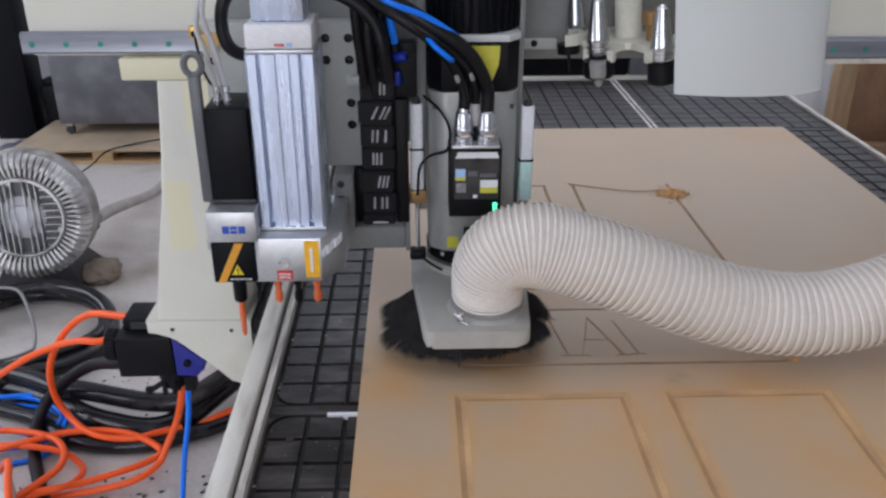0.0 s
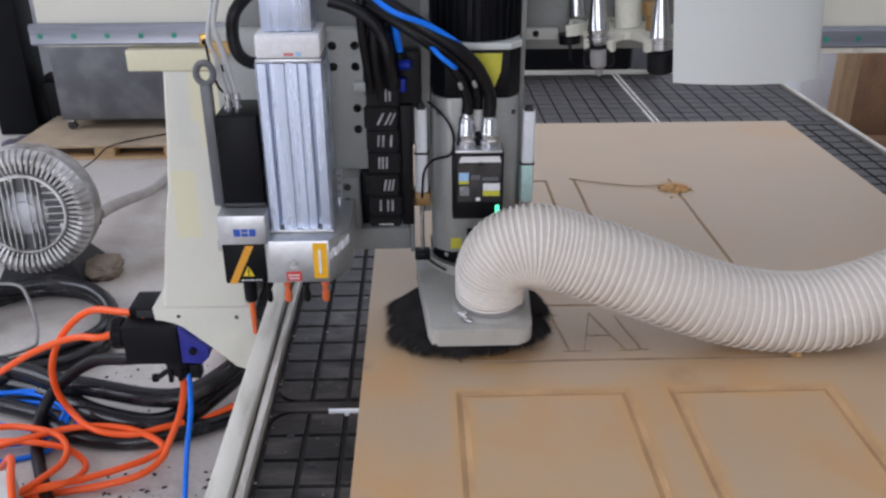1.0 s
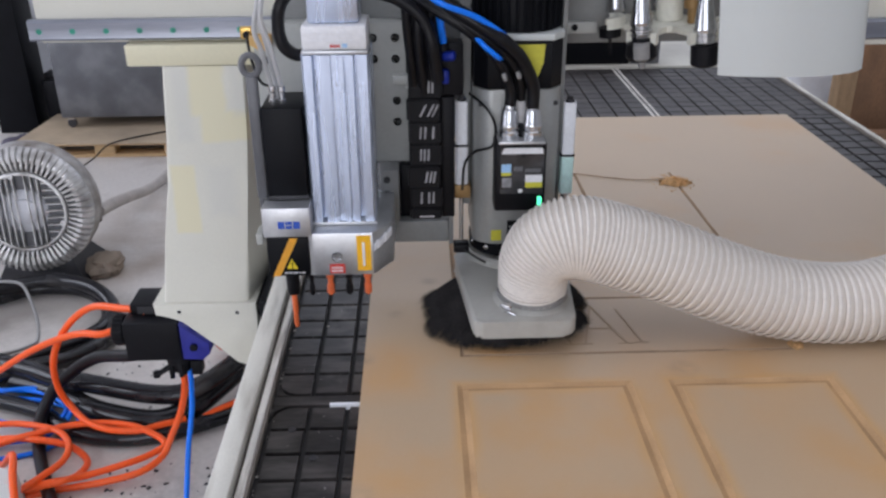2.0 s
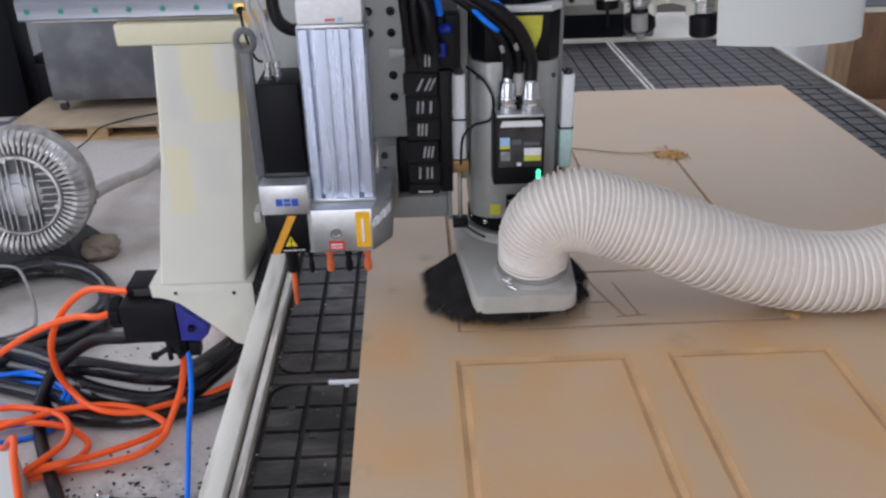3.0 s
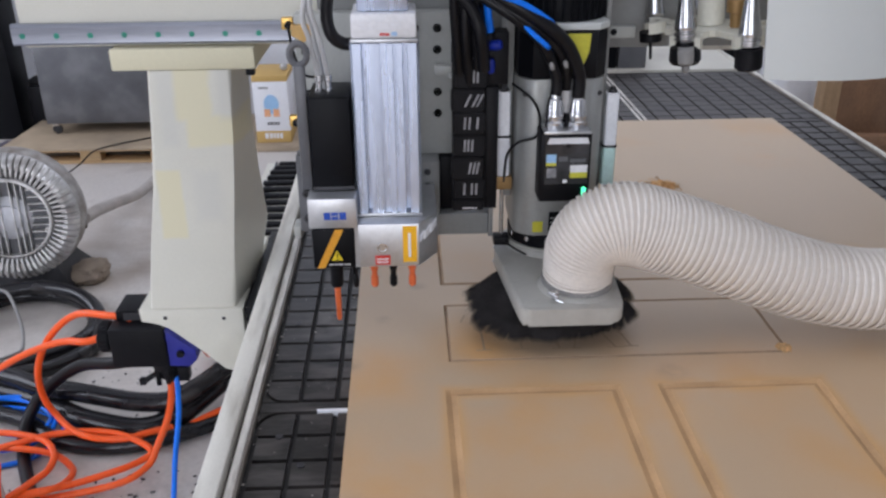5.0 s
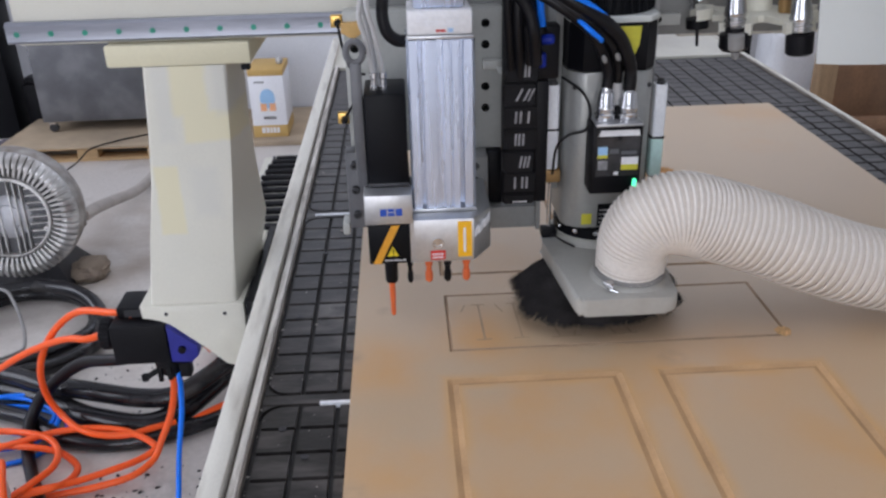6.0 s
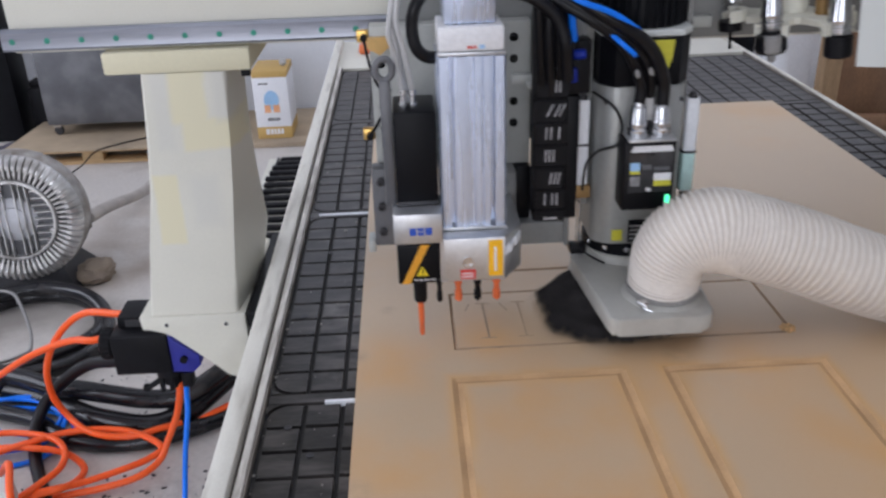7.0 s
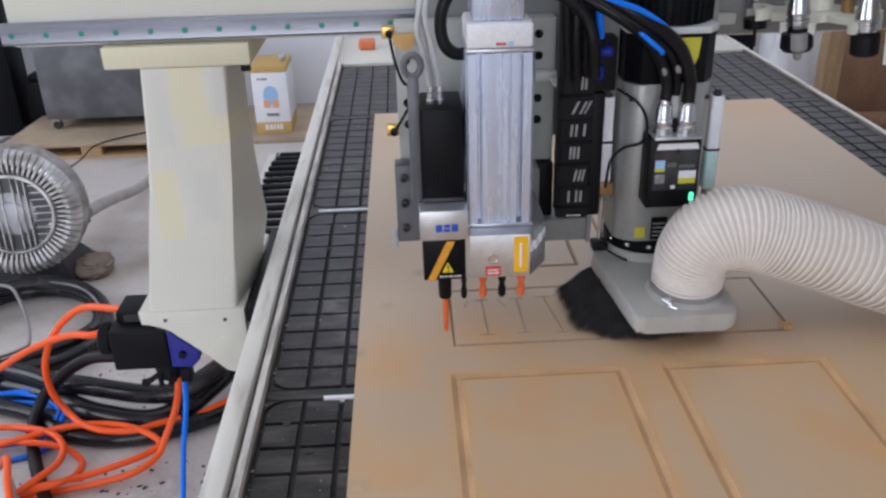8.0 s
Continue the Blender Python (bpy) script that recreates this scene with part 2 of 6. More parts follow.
HOSEW = mat("white_hose_helix", (0.84, 0.79, 0.73), 0.35, var=0.03)
BAG = mat("white_plastic_bag", (0.86, 0.88, 0.92), 0.4, var=0.05, scale=5)
LED = glow("green_led", (0.10, 1.0, 0.50), 1.5)
CABLEG = mat("grey_cable", (0.50, 0.50, 0.50), 0.45, var=0.08)
DULLCABLE = mat("dull_grey_cable", (0.26, 0.255, 0.25), 0.5, var=0.12)
SMOKE = mat("smoky_clear_plastic", (0.035, 0.035, 0.038), 0.12, var=0.35, scale=45, spec=0.6, bump=0.0)
SLIT = mat("cable_glimpse_grey", (0.30, 0.30, 0.315), 0.45, var=0.35, scale=60)
DUSTCAST = mat("dust_covered_casting", (0.44, 0.425, 0.41), 0.5, 0.35, var=0.3, scale=22, grain=220, bump=0.3, dirt=(0.17, 0.135, 0.105), dirt_scale=16, dirt_amount=1.0)
DIRTWOOD = mat("grimy_brown_wood", (0.27, 0.215, 0.165), 0.85, var=0.22, scale=9, dirt=(0.16, 0.13, 0.11), dirt_scale=8, dirt_amount=0.5)
GREYDUST = mat("grey_dust", (0.30, 0.28, 0.26), 0.9, var=0.2, scale=60)
BEAMP = mat("grimy_cream_paint", (0.745, 0.725, 0.655), 0.45, var=0.07, scale=4, grain=120, gvar=0.05, dirt=(0.36, 0.325, 0.275), dirt_scale=4.5, dirt_amount=0.45, stretch=(7, 1.1, 5))
PALECYL = mat("satin_pale_cylinder", (0.84, 0.86, 0.90), 0.30, 0.0, var=0.05, scale=20)
BRONZE = mat("brown_bronze", (0.36, 0.22, 0.09), 0.42, 0.4, var=0.2, scale=30)
ELBOW = mat("deep_blue_fitting", (0.003, 0.018, 0.24), 0.42, var=0.2, scale=40, spec=0.3)
OFFCUT = mat("reddish_brown_offcut", (0.30, 0.15, 0.075), 0.75, var=0.25, scale=12, grain=80, stretch=(0.5, 4, 4), gvar=0.12)
# Grey machine paint darkened for the shade around the bearing block.
GREYD = mat("shade_darkened_grey_paint", (0.25, 0.255, 0.25), 0.5, var=0.12, scale=6, gvar=0.04, dirt=(0.16, 0.15, 0.14), dirt_scale=6, dirt_amount=0.4)
HOODP = mat("warm_grey_cast_paint", (0.47, 0.465, 0.43), 0.40, var=0.08, scale=7, gvar=0.03, dirt=(0.30, 0.28, 0.25), dirt_scale=8, dirt_amount=0.35)
HUBP = mat("dull_hub_casting", (0.55, 0.56, 0.59), 0.55, 0.3, var=0.10, scale=16, grain=200, bump=0.1)
OCHRE = mat("ochre_plastic", (0.66, 0.40, 0.13), 0.42, var=0.08, scale=30)
COLUMNP = mat("cream_paint_with_filler", (0.715, 0.70, 0.615), 0.42, var=0.05, scale=3, grain=260, bump=0.05, gvar=0.02, dirt=(0.45, 0.43, 0.36), dirt_scale=2.2, dirt_amount=0.1)
SPINDLEP = mat("grey_spindle_casting", (0.345, 0.355, 0.345), 0.36, 0.3, var=0.10, scale=7, gvar=0.04, dirt=(0.22, 0.21, 0.20), dirt_scale=7, dirt_amount=0.4)
GRIPPER = mat("ivory_gripper_plastic", (0.70, 0.69, 0.60), 0.5, var=0.05)

# Broad warm tint over the near half of the board.
stain_or_tone(MDF, ((-0.15, -0.75, 1.35), (0.25, -0.85, 1.2)), (0.60, 0.392, 0.222), 1.6, 0.8)
stain_or_tone(MDF, ((-0.32, -0.26, 0.24), (-0.56, -0.13, 0.14), (-0.18, -0.20, 0.22), (-0.55, -0.36, 0.16), (-0.05, -0.19, 0.16), (-0.40, -0.06, 0.14), (-0.30, -0.50, 0.25), (0.12, -0.40, 0.20)), (0.66, 0.36, 0.135), 6.0, 0.80)
smear(COLUMNP, ((0.002, 0.550, 0.034, 0.052), (0.036, 0.478, 0.050, 0.030), (-0.060, 0.335, 0.023, 0.068)), (0.745, 0.69, 0.46), (0, 2), 0.22, 0.78, rough=16.0)
# Greyer soft patches on the front, one along the upper right edge.
smear(COLUMNP, ((0.066, 0.548, 0.016, 0.05), (-0.045, 0.52, 0.016, 0.07), (0.012, 0.35, 0.026, 0.05)), (0.60, 0.60, 0.56), (0, 2), 0.6, 0.45, rough=14.0)
smear(MDF, ((-0.3265, -0.642, 0.1275, 0.458), (-0.0035, -0.642, 0.1205, 0.458)), (0.66, 0.37, 0.14), (0, 1), strength=0.9, ring=0.030, rough=9.0)
stain_or_tone(MDF, ((-0.615, -0.10, 0.030), (-0.56, 0.045, 0.022), (-0.50, 0.17, 0.025), (-0.60, -0.42, 0.03), (-0.10, -0.145, 0.035)), (0.33, 0.235, 0.16), 30.0, 0.6)
stain_or_tone(FLOOR, ((-1.19, 3.30, 0.34), (-1.05, 3.5, 0.42), (-1.16, 3.60, 0.40), (-1.18, 3.02, 0.24), (-0.85, 3.45, 0.45), (-1.0, 3.15, 0.30), (-0.75, 3.2, 0.35)), (0.33, 0.265, 0.21), 4.0, 0.85)
# Dust inside the hose coil, coloured darker to include the shade there.
stain_or_tone(FLOOR, ((-1.34, 2.60, 0.42), (-1.15, 2.60, 0.34), (-1.25, 2.45, 0.34)), (0.22, 0.195, 0.172), 3.0, 0.95)
stain_or_tone(FLOOR, ((-0.60, 1.70, 0.20), (-0.72, 1.62, 0.16), (-0.50, 1.62, 0.15), (-0.85, 1.62, 0.14), (-0.62, 2.02, 0.12)), (0.20, 0.185, 0.175), 26.0, 0.55)
stain_or_tone(BED, ((0.55, 2.8, 0.95), (1.25, 2.5, 0.9), (0.1, 2.9, 0.6)), (0.060, 0.053, 0.050), 45.0, 0.5, world_space=True)
# Far grooves lightened in colour for the haze of distance.
stain_or_tone(BEDG, ((0.55, 2.8, 1.1), (1.25, 2.4, 1.1), (0.1, 2.9, 0.8)), (0.062, 0.056, 0.053), 12.0, 0.8, world_space=True)
stain_or_tone(BED, ((-0.035, 1.30, 0.085), (0.0, 1.21, 0.06), (-0.03, 1.10, 0.05)), (0.20, 0.185, 0.175), 30.0, 0.55, world_space=True)

# ---------------- building helpers ----------------
ORIGIN = {}


PLACE, SIZE = {}, {}


def thing(name, at, label="", category="", group="", kind="", place=None, size=1.0):
    """An Empty that parents its parts. at: the base in the parts' own metres; place, size: where it stands, and its true scale."""
    ob = new(name)
    ob.location = place or at
    PLACE[ob.name], SIZE[ob.name] = Vector(place or at), size
    ob.empty_display_size = 0.05
    ORIGIN[ob.name] = Vector(at)
    return tagged(ob, label, category, group, kind)


def finish(name, bm, material, smooth=None):
    me = bpy.data.meshes.new(name)
    bmesh.ops.recalc_face_normals(bm, faces=bm.faces[:])
    bm.to_mesh(me)
    bm.free()
    mats = material if isinstance(material, (list, tuple)) else [material]
    for m in mats:
        me.materials.append(m)
    if smooth is not None:
        me.shade_smooth()
        me.set_sharp_from_angle(angle=radians(smooth))
    return me


def part(name, bm, material, parent, label="", smooth=35):
    """One bmesh, given in world metres, as one mesh object under a thing or under a part."""
    root = ORIGIN[parent.name]
    bmesh.ops.translate(bm, verts=bm.verts[:], vec=-root)
    size = SIZE.get(parent.name, 1.0)
    if size != 1.0:
        bmesh.ops.scale(bm, verts=bm.verts[:], vec=(size, size, size))
    ob = new(name, finish(name, bm, material, smooth))
    ob.parent = parent
    ORIGIN[ob.name], SIZE[ob.name] = root, size
    return tagged(ob, label)


def solo(name, bm, material, at, label="", category="", group="", kind="", smooth=35):
    """A thing that is one mesh."""
    bmesh.ops.translate(bm, verts=bm.verts[:], vec=-Vector(at))
    ob = new(name, finish(name, bm, material, smooth))
    ob.location = at
    ORIGIN[ob.name] = Vector(at)
    return tagged(ob, label, category, group, kind)


def box(bm, x0, x1, y0, y1, z0, z1, bevel=0.0, seg=2, mi=0):
    vs = [bm.verts.new((x, y, z)) for x in (x0, x1) for y in (y0, y1) for z in (z0, z1)]
    fs = [bm.faces.new([vs[i] for i in q]) for q in ((0, 1, 3, 2), (4, 6, 7, 5), (0, 4, 5, 1), (2, 3, 7, 6), (0, 2, 6, 4), (1, 5, 7, 3))]
    for f in fs:
        f.material_index = mi
    if bevel:
        es = {e for f in fs for e in f.edges}
        r = bmesh.ops.bevel(bm, geom=list(es), offset=bevel, segments=seg, affect="EDGES", profile=0.5)
        for f in r["faces"]:
            f.material_index = mi
    return bm


def B(x0, x1, y0, y1, z0, z1, bevel=0.0, seg=2):
    return box(bmesh.new(), x0, x1, y0, y1, z0, z1, bevel, seg)


def frame_of(d):
    d = Vector(d).normalized()
    a = Vector((0, 0, 1)) if abs(d.z) < 0.9 else Vector((1, 0, 0))
    u = d.cross(a).normalized()
    return u, d.cross(u).normalized()


def lathe(bm, base, axis, prof, seg=24, caps=True, mi=0, turn=0.0):
    """A body of revolution: prof is (along the axis, radius)."""
    base, axis = Vector(base), Vector(axis).normalized()
    u, v = frame_of(axis)
    rings = []
    for h, r in prof:
        rings.append([bm.verts.new(base + axis * h + (u * math.cos(a) + v * math.sin(a)) * r)
                      for a in (turn + 2 * math.pi * i / seg for i in range(seg))])
    for r0, r1 in zip(rings, rings[1:]):
        for i in range(seg):
            f = bm.faces.new((r0[i], r0[(i + 1) % seg], r1[(i + 1) % seg], r1[i]))
            f.material_index = mi
    if caps:
        for r in (rings[0], rings[-1]):
            f = bm.faces.new(r)
            f.material_index = mi
    return bm


def rod(bm, a, b, r, seg=12, r2=None, mi=0, chamfer=0.0):
    a, b = Vector(a), Vector(b)
    L = (b - a).length
    r2 = r if r2 is None else r2
    prof = [(0, r), (L, r2)]
    if chamfer:
        prof = [(0, r - chamfer), (chamfer, r), (L - chamfer, r2), (L, r2 - chamfer)]
    return lathe(bm, a, b - a, prof, seg, mi=mi)


def spline(pts, n=8):
    """Catmull-Rom points through pts."""
    p = [Vector(q) for q in pts]
    p = [2 * p[0] - p[1]] + p + [2 * p[-1] - p[-2]]
    out = []
    for i in range(1, len(p) - 2):
        for k in range(n):
            t = k / n
            a, b, c, d = p[i - 1], p[i], p[i + 1], p[i + 2]
            out.append(0.5 * ((2 * b) + (c - a) * t + (2 * a - 5 * b + 4 * c - d) * t * t + (3 * b - a - 3 * c + d) * t ** 3))
    out.append(p[-2])
    return out


def tube(bm, pts, r, seg=10, n=8, mi=0, radius=None, smoothed=True):
    """A tube swept along a spline. radius(i, arc length) may vary it."""
    path = spline(pts, n) if smoothed else [Vector(q) for q in pts]
    u = None
    rings, s = [], 0.0
    for i, c in enumerate(path):
        d = (path[min(i + 1, len(path) - 1)] - path[max(i - 1, 0)]).normalized()
        if i:
            s += (c - path[i - 1]).length
        u = frame_of(d)[0] if u is None else (u - d * u.dot(d)).normalized()
        v = d.cross(u)
        rr = radius(s) if radius else r
        rings.append([bm.verts.new(c + (u * math.cos(a) + v * math.sin(a)) * rr) for a in (2 * math.pi * k / seg for k in range(seg))])
    for r0, r1 in zip(rings, rings[1:]):
        for k in range(seg):
            f = bm.faces.new((r0[k], r0[(k + 1) % seg], r1[(k + 1) % seg], r1[k]))
            f.material_index = mi
    for r_ in (rings[0], rings[-1]):
        bm.faces.new(r_).material_index = mi
    return bm


def prism(bm, poly, axis, a, b, bevel=0.0, mi=0):
    """A flat outline, given in the two other axes, drawn out along one axis from a to b."""
    def at(p, h):
        return {"x": (h, p[0], p[1]), "y": (p[0], h, p[1]), "z": (p[0], p[1], h)}[axis]
    lo, hi = [bm.verts.new(at(p, a)) for p in poly], [bm.verts.new(at(p, b)) for p in poly]
    fs = [bm.faces.new(lo), bm.faces.new(hi)]
    for i in range(len(poly)):
        j = (i + 1) % len(poly)
        fs.append(bm.faces.new((lo[i], lo[j], hi[j], hi[i])))
    for f in fs:
        f.material_index = mi
    if bevel:
        es = {e for f in fs[:2] for e in f.edges}
        for f in bmesh.ops.bevel(bm, geom=list(es), offset=bevel, segments=2, affect="EDGES", profile=0.5)["faces"]:
            f.material_index = mi
    return bm


def rounded(x0, x1, y0, y1, r, n=5):
    """The outline of a rounded rectangle."""
    out = []
    for cx, cy, a0 in ((x1 - r, y1 - r, 0), (x0 + r, y1 - r, 90), (x0 + r, y0 + r, 180), (x1 - r, y0 + r, 270)):
        out += [(cx + r * math.cos(radians(a0 + 90 * k / n)), cy + r * math.sin(radians(a0 + 90 * k / n))) for k in range(n + 1)]
    return out


def hexa(bm, p, mi=0):
    """Eight corners: four below, four above, in the same turn."""
    v = [bm.verts.new(q) for q in p]
    for q in ((0, 1, 2, 3), (4, 5, 6, 7), (0, 1, 5, 4), (1, 2, 6, 5), (2, 3, 7, 6), (3, 0, 4, 7)):
        bm.faces.new([v[i] for i in q]).material_index = mi
    return bm


def screw(parent, at, d, r=0.006, h=0.005, name="bolt", material=None):
    bm = bmesh.new()
    lathe(bm, at, d, [(0, r), (h * 0.8, r), (h, r * 0.8), (h, r * 0.5), (h * 0.4, r * 0.45)], 12)
    return part(name, bm, material or DARKST, parent)


def bars(bm, x0, x1, z0, z1, y, n, fill=0.55, thick=0.0006):
    """Rows of small unreadable print on a face that looks to -y."""
    rng = random.Random(int(abs(x0) * 9000 + n))
    h = (z1 - z0) / n
    for i in range(n):
        x = x0
        while x < x1:
            w = (x1 - x0) * rng.uniform(0.08, 0.22)
            box(bm, x, min(x + w, x1), y - thick, y, z0 + i * h, z0 + (i + fill) * h)
            x += w + (x1 - x0) * 0.05
    return bm

# ---------------- the hall ----------------
def hall():
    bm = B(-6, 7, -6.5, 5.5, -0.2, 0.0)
    solo("floor", bm, FLOOR, (0, 0, 0), "grey painted concrete workshop floor with dust, stains and painted shade in the hose coil", "floor", kind="structure")
    bm = B(-6, 7, -6.5, 5.5, 5.2, 5.4)
    solo("ceiling", bm, CEIL, (0, 0, 5.2), "pale sheet ceiling of the workshop", "ceiling", kind="structure")
    bm = bmesh.new()
    for x0, x1, z0, z1 in ((-6, -1.1, 0, 5.2), (3.5, 7, 0, 5.2), (-1.1, 3.5, 0, 2.3), (-1.1, 3.5, 4.3, 5.2)):
        box(bm, x0, x1, 5.32, 5.5, z0, z1)
    solo("wall_north", bm, WALL, (0, 5.4, 0), "whitewashed plaster wall with a wide high window", "wall", kind="structure")
    bm = bmesh.new()
    for x0, x1, z0, z1 in ((-6, -3.8, 0, 5.2), (1.0, 7, 0, 5.2), (-3.8, 1.0, 4.2, 5.2)):
        box(bm, x0, x1, -6.5, -6.3, z0, z1)
    solo("wall_south", bm, WALL, (0, -6.4, 0), "whitewashed wall with a wide open gateway", "wall", kind="structure")
    bm = bmesh.new()
    for y0, y1, z0, z1 in ((-6.3, -1.4, 0, 5.2), (4.6, 5.32, 0, 5.2), (-1.4, 4.6, 0, 1.7), (-1.4, 4.6, 3.9, 5.2)):
        box(bm, -6, -5.8, y0, y1, z0, z1)
    solo("wall_west", bm, WALL, (-5.9, 0, 0), "whitewashed wall with a long window opening", "wall", kind="structure")
    bm = B(6.8, 7, -6.3, 5.32, 0, 5.2)
    solo("wall_east", bm, WALL, (6.9, 0, 0), "plain whitewashed wall", "wall", kind="structure")
    bm = bmesh.new()
    rng = random.Random(21)
    for k in range(260):
        x, y = rng.uniform(-1.0, -0.42), rng.choice((rng.uniform(1.58, 1.86), rng.uniform(1.58, 1.80), rng.uniform(1.58, 1.70), rng.uniform(2.0, 2.4)))
        s, a = rng.choice((rng.uniform(0.0008, 0.002), rng.uniform(0.001, 0.0045))), rng.uniform(0, 3.14)
        pts = [(x + s * rng.uniform(0.6, 1.6) * (1.5 * math.cos(a) * math.cos(q) - math.sin(a) * math.sin(q)),
                y + s * rng.uniform(0.6, 1.6) * (1.5 * math.sin(a) * math.cos(q) + math.cos(a) * math.sin(q))) for q in (0, 1.1, 2.2, 3.3, 4.4, 5.3)]
        prism(bm, pts, "z", 0.0, 0.0022)
    solo("floor_debris", bm, DARKST, (-0.7, 1.8, 0), "dark crumbs of debris on the concrete floor", "debris", kind="stuff", smooth=None)


# ---------------- machine table ----------------
CELL = 0.0566
TX0 = -0.1445          # edge of the bed
COLX = [-0.1335 + k * CELL for k in range(28)]
ZONES = ((0.30, 1.022), (1.053, 1.735), (1.775, 2.455), (2.490, 3.105))


def bed_tiles():
    """Columns and rows of the raised pads between the suction grooves."""
    out = []
    for z0, z1 in ZONES:
        n = max(1, round((z1 - z0) / CELL))
        h = (z1 - z0) / n
        for j in range(n):
            for i in range(27):
                out.append((COLX[i], COLX[i] + CELL, z0 + j * h, z0 + (j + 1) * h))
    return out


def table():
    t = thing("router_table", (0.6, 1.7, 0), "long router table with dark grooved vacuum bed", "machine table")
    bm = B(TX0 - 0.002, 1.392, 0.26, 3.14, 0.70, 0.7755)
    part("bed_board", bm, BEDG, t, "black groove base of the vacuum bed")
    for x0, x1, top in ((-0.191, -0.1592, 0.800), (1.397, 1.406, 0.796)):
        bm = B(x0, x1, 0.0, 3.62, 0.50, top, 0.004)
        part("side_beam", bm, BEAMP, t, "cream painted steel side beam")
    part("grime_channel", B(-0.1591, -0.1546, 0.0, 3.14, 0.70, 0.7800), GRIME, t, "grimy channel beside the bed")
    for x0, x1, xm in ((-0.1545, -0.1375, -0.1470), (1.3925, 1.3965, 1.3965)):
        bm = bmesh.new()
        box(bm, x0, xm, 0.0, 3.14, 0.70, 0.7755)
        box(bm, x0, x1, 0.0, 3.14, 0.7757, 0.7895, 0.0015)
        part("edge_trim", bm, TRIMDULL, t, "grubby aluminium edge trim")
        w = x1 - x0
        part("trim_lip", B(x0 + 0.14 * w, x1 - 0.22 * w, 0.0, 3.14, 0.7897, 0.7930, 0.001), ALUDIRTY, t, "worn bright aluminium lip")
    bm = B(-0.1595, 1.397, 3.142, 3.62, 0.70, 0.786, 0.003)
    part("end_board", bm, ENDP, t, "pale end plate")
    for x in (-0.12, 1.28):
        for y in (0.2, 1.9, 3.4):
            bm = B(x, x + 0.10, y, y + 0.10, 0.0, 0.70, 0.004)
            part("leg", bm, CREAM, t)
    bm = B(-0.225, -0.200, 0.1, 3.55, 0.6205, 0.640, 0.003)
    part("guide_rail", bm, DARKST, t, "dark oily guide rail")
    bm = B(-0.240, -0.1912, 0.1, 3.55, 0.56, 0.620, 0.004)
    part("rail_ledge", bm, CREAM, t)
    bm = bmesh.new()
    for x0, x1 in ((0.8255, 0.8335), (0.8425, 0.8505)):
        box(bm, x0, x1, 0.27, 3.12, 0.7755, 0.7825)
    part("slot_strip", bm, ALUDIRTY, t, "grubby aluminium slot strip")
    bm = B(-0.048, 0.02, 1.0195, 1.0255, 0.7755, 0.7855)
    part("slot_strip", bm, PALECYL, t, "short bright aluminium strip")
    bm = B(-0.115, 0.05, 1.748, 1.757, 0.7755, 0.7835)
    part("slot_strip", bm, ALUX, t, "short bright aluminium strip")
    # plain flats between the zones and along the edge
    for a, b in zip(ZONES, ZONES[1:]):
        for x0, x1 in ((-0.1362, 0.82), (0.853, 1.391)):
            part("bed_flat", B(x0, x1, a[1] + 0.004, b[0] - 0.004, 0.7757, 0.7818), BED, t, smooth=None)
    rng = random.Random(5)
    bm = bmesh.new()
    for k in range(260):
        y = rng.uniform(0.55, 2.4)
        x = -0.137 + abs(rng.gauss(0, 0.005)) if rng.random() < 0.6 else rng.uniform(-0.13, 0.0)
        s = rng.uniform(0.0004, 0.0012) if k % 9 else rng.uniform(0.0016, 0.0034)
        a = rng.uniform(0, 3.14)
        ring = [(x + s * rng.uniform(0.6, 1.3) * math.cos(a + q), y + s * rng.uniform(0.5, 1.1) * math.sin(a + q)) for q in (0, 1.25, 2.5, 3.8, 5.0)]
        prism(bm, ring, "z", 0.7822, 0.7822 + s * 0.6)
    tagged(part("dust_crumbs", bm, GREYDUST, t, "pale sawdust crumbs on the bed", smooth=None), kind="stuff")
    # screws in the bed
    for x, y in ((-0.098, 0.965), (-0.06, 0.90), (-0.105, 1.29), (-0.075, 1.55), (-0.09, 1.95)):
        bm = bmesh.new()
        lathe(bm, (x, y, 0.782), (0, 0, 1), [(0, 0.006), (0.0012, 0.006), (0.0012, 0.003), (0.0006, 0.003)], 10)
        part("bed_screw", bm, DARKST, t)
    return t


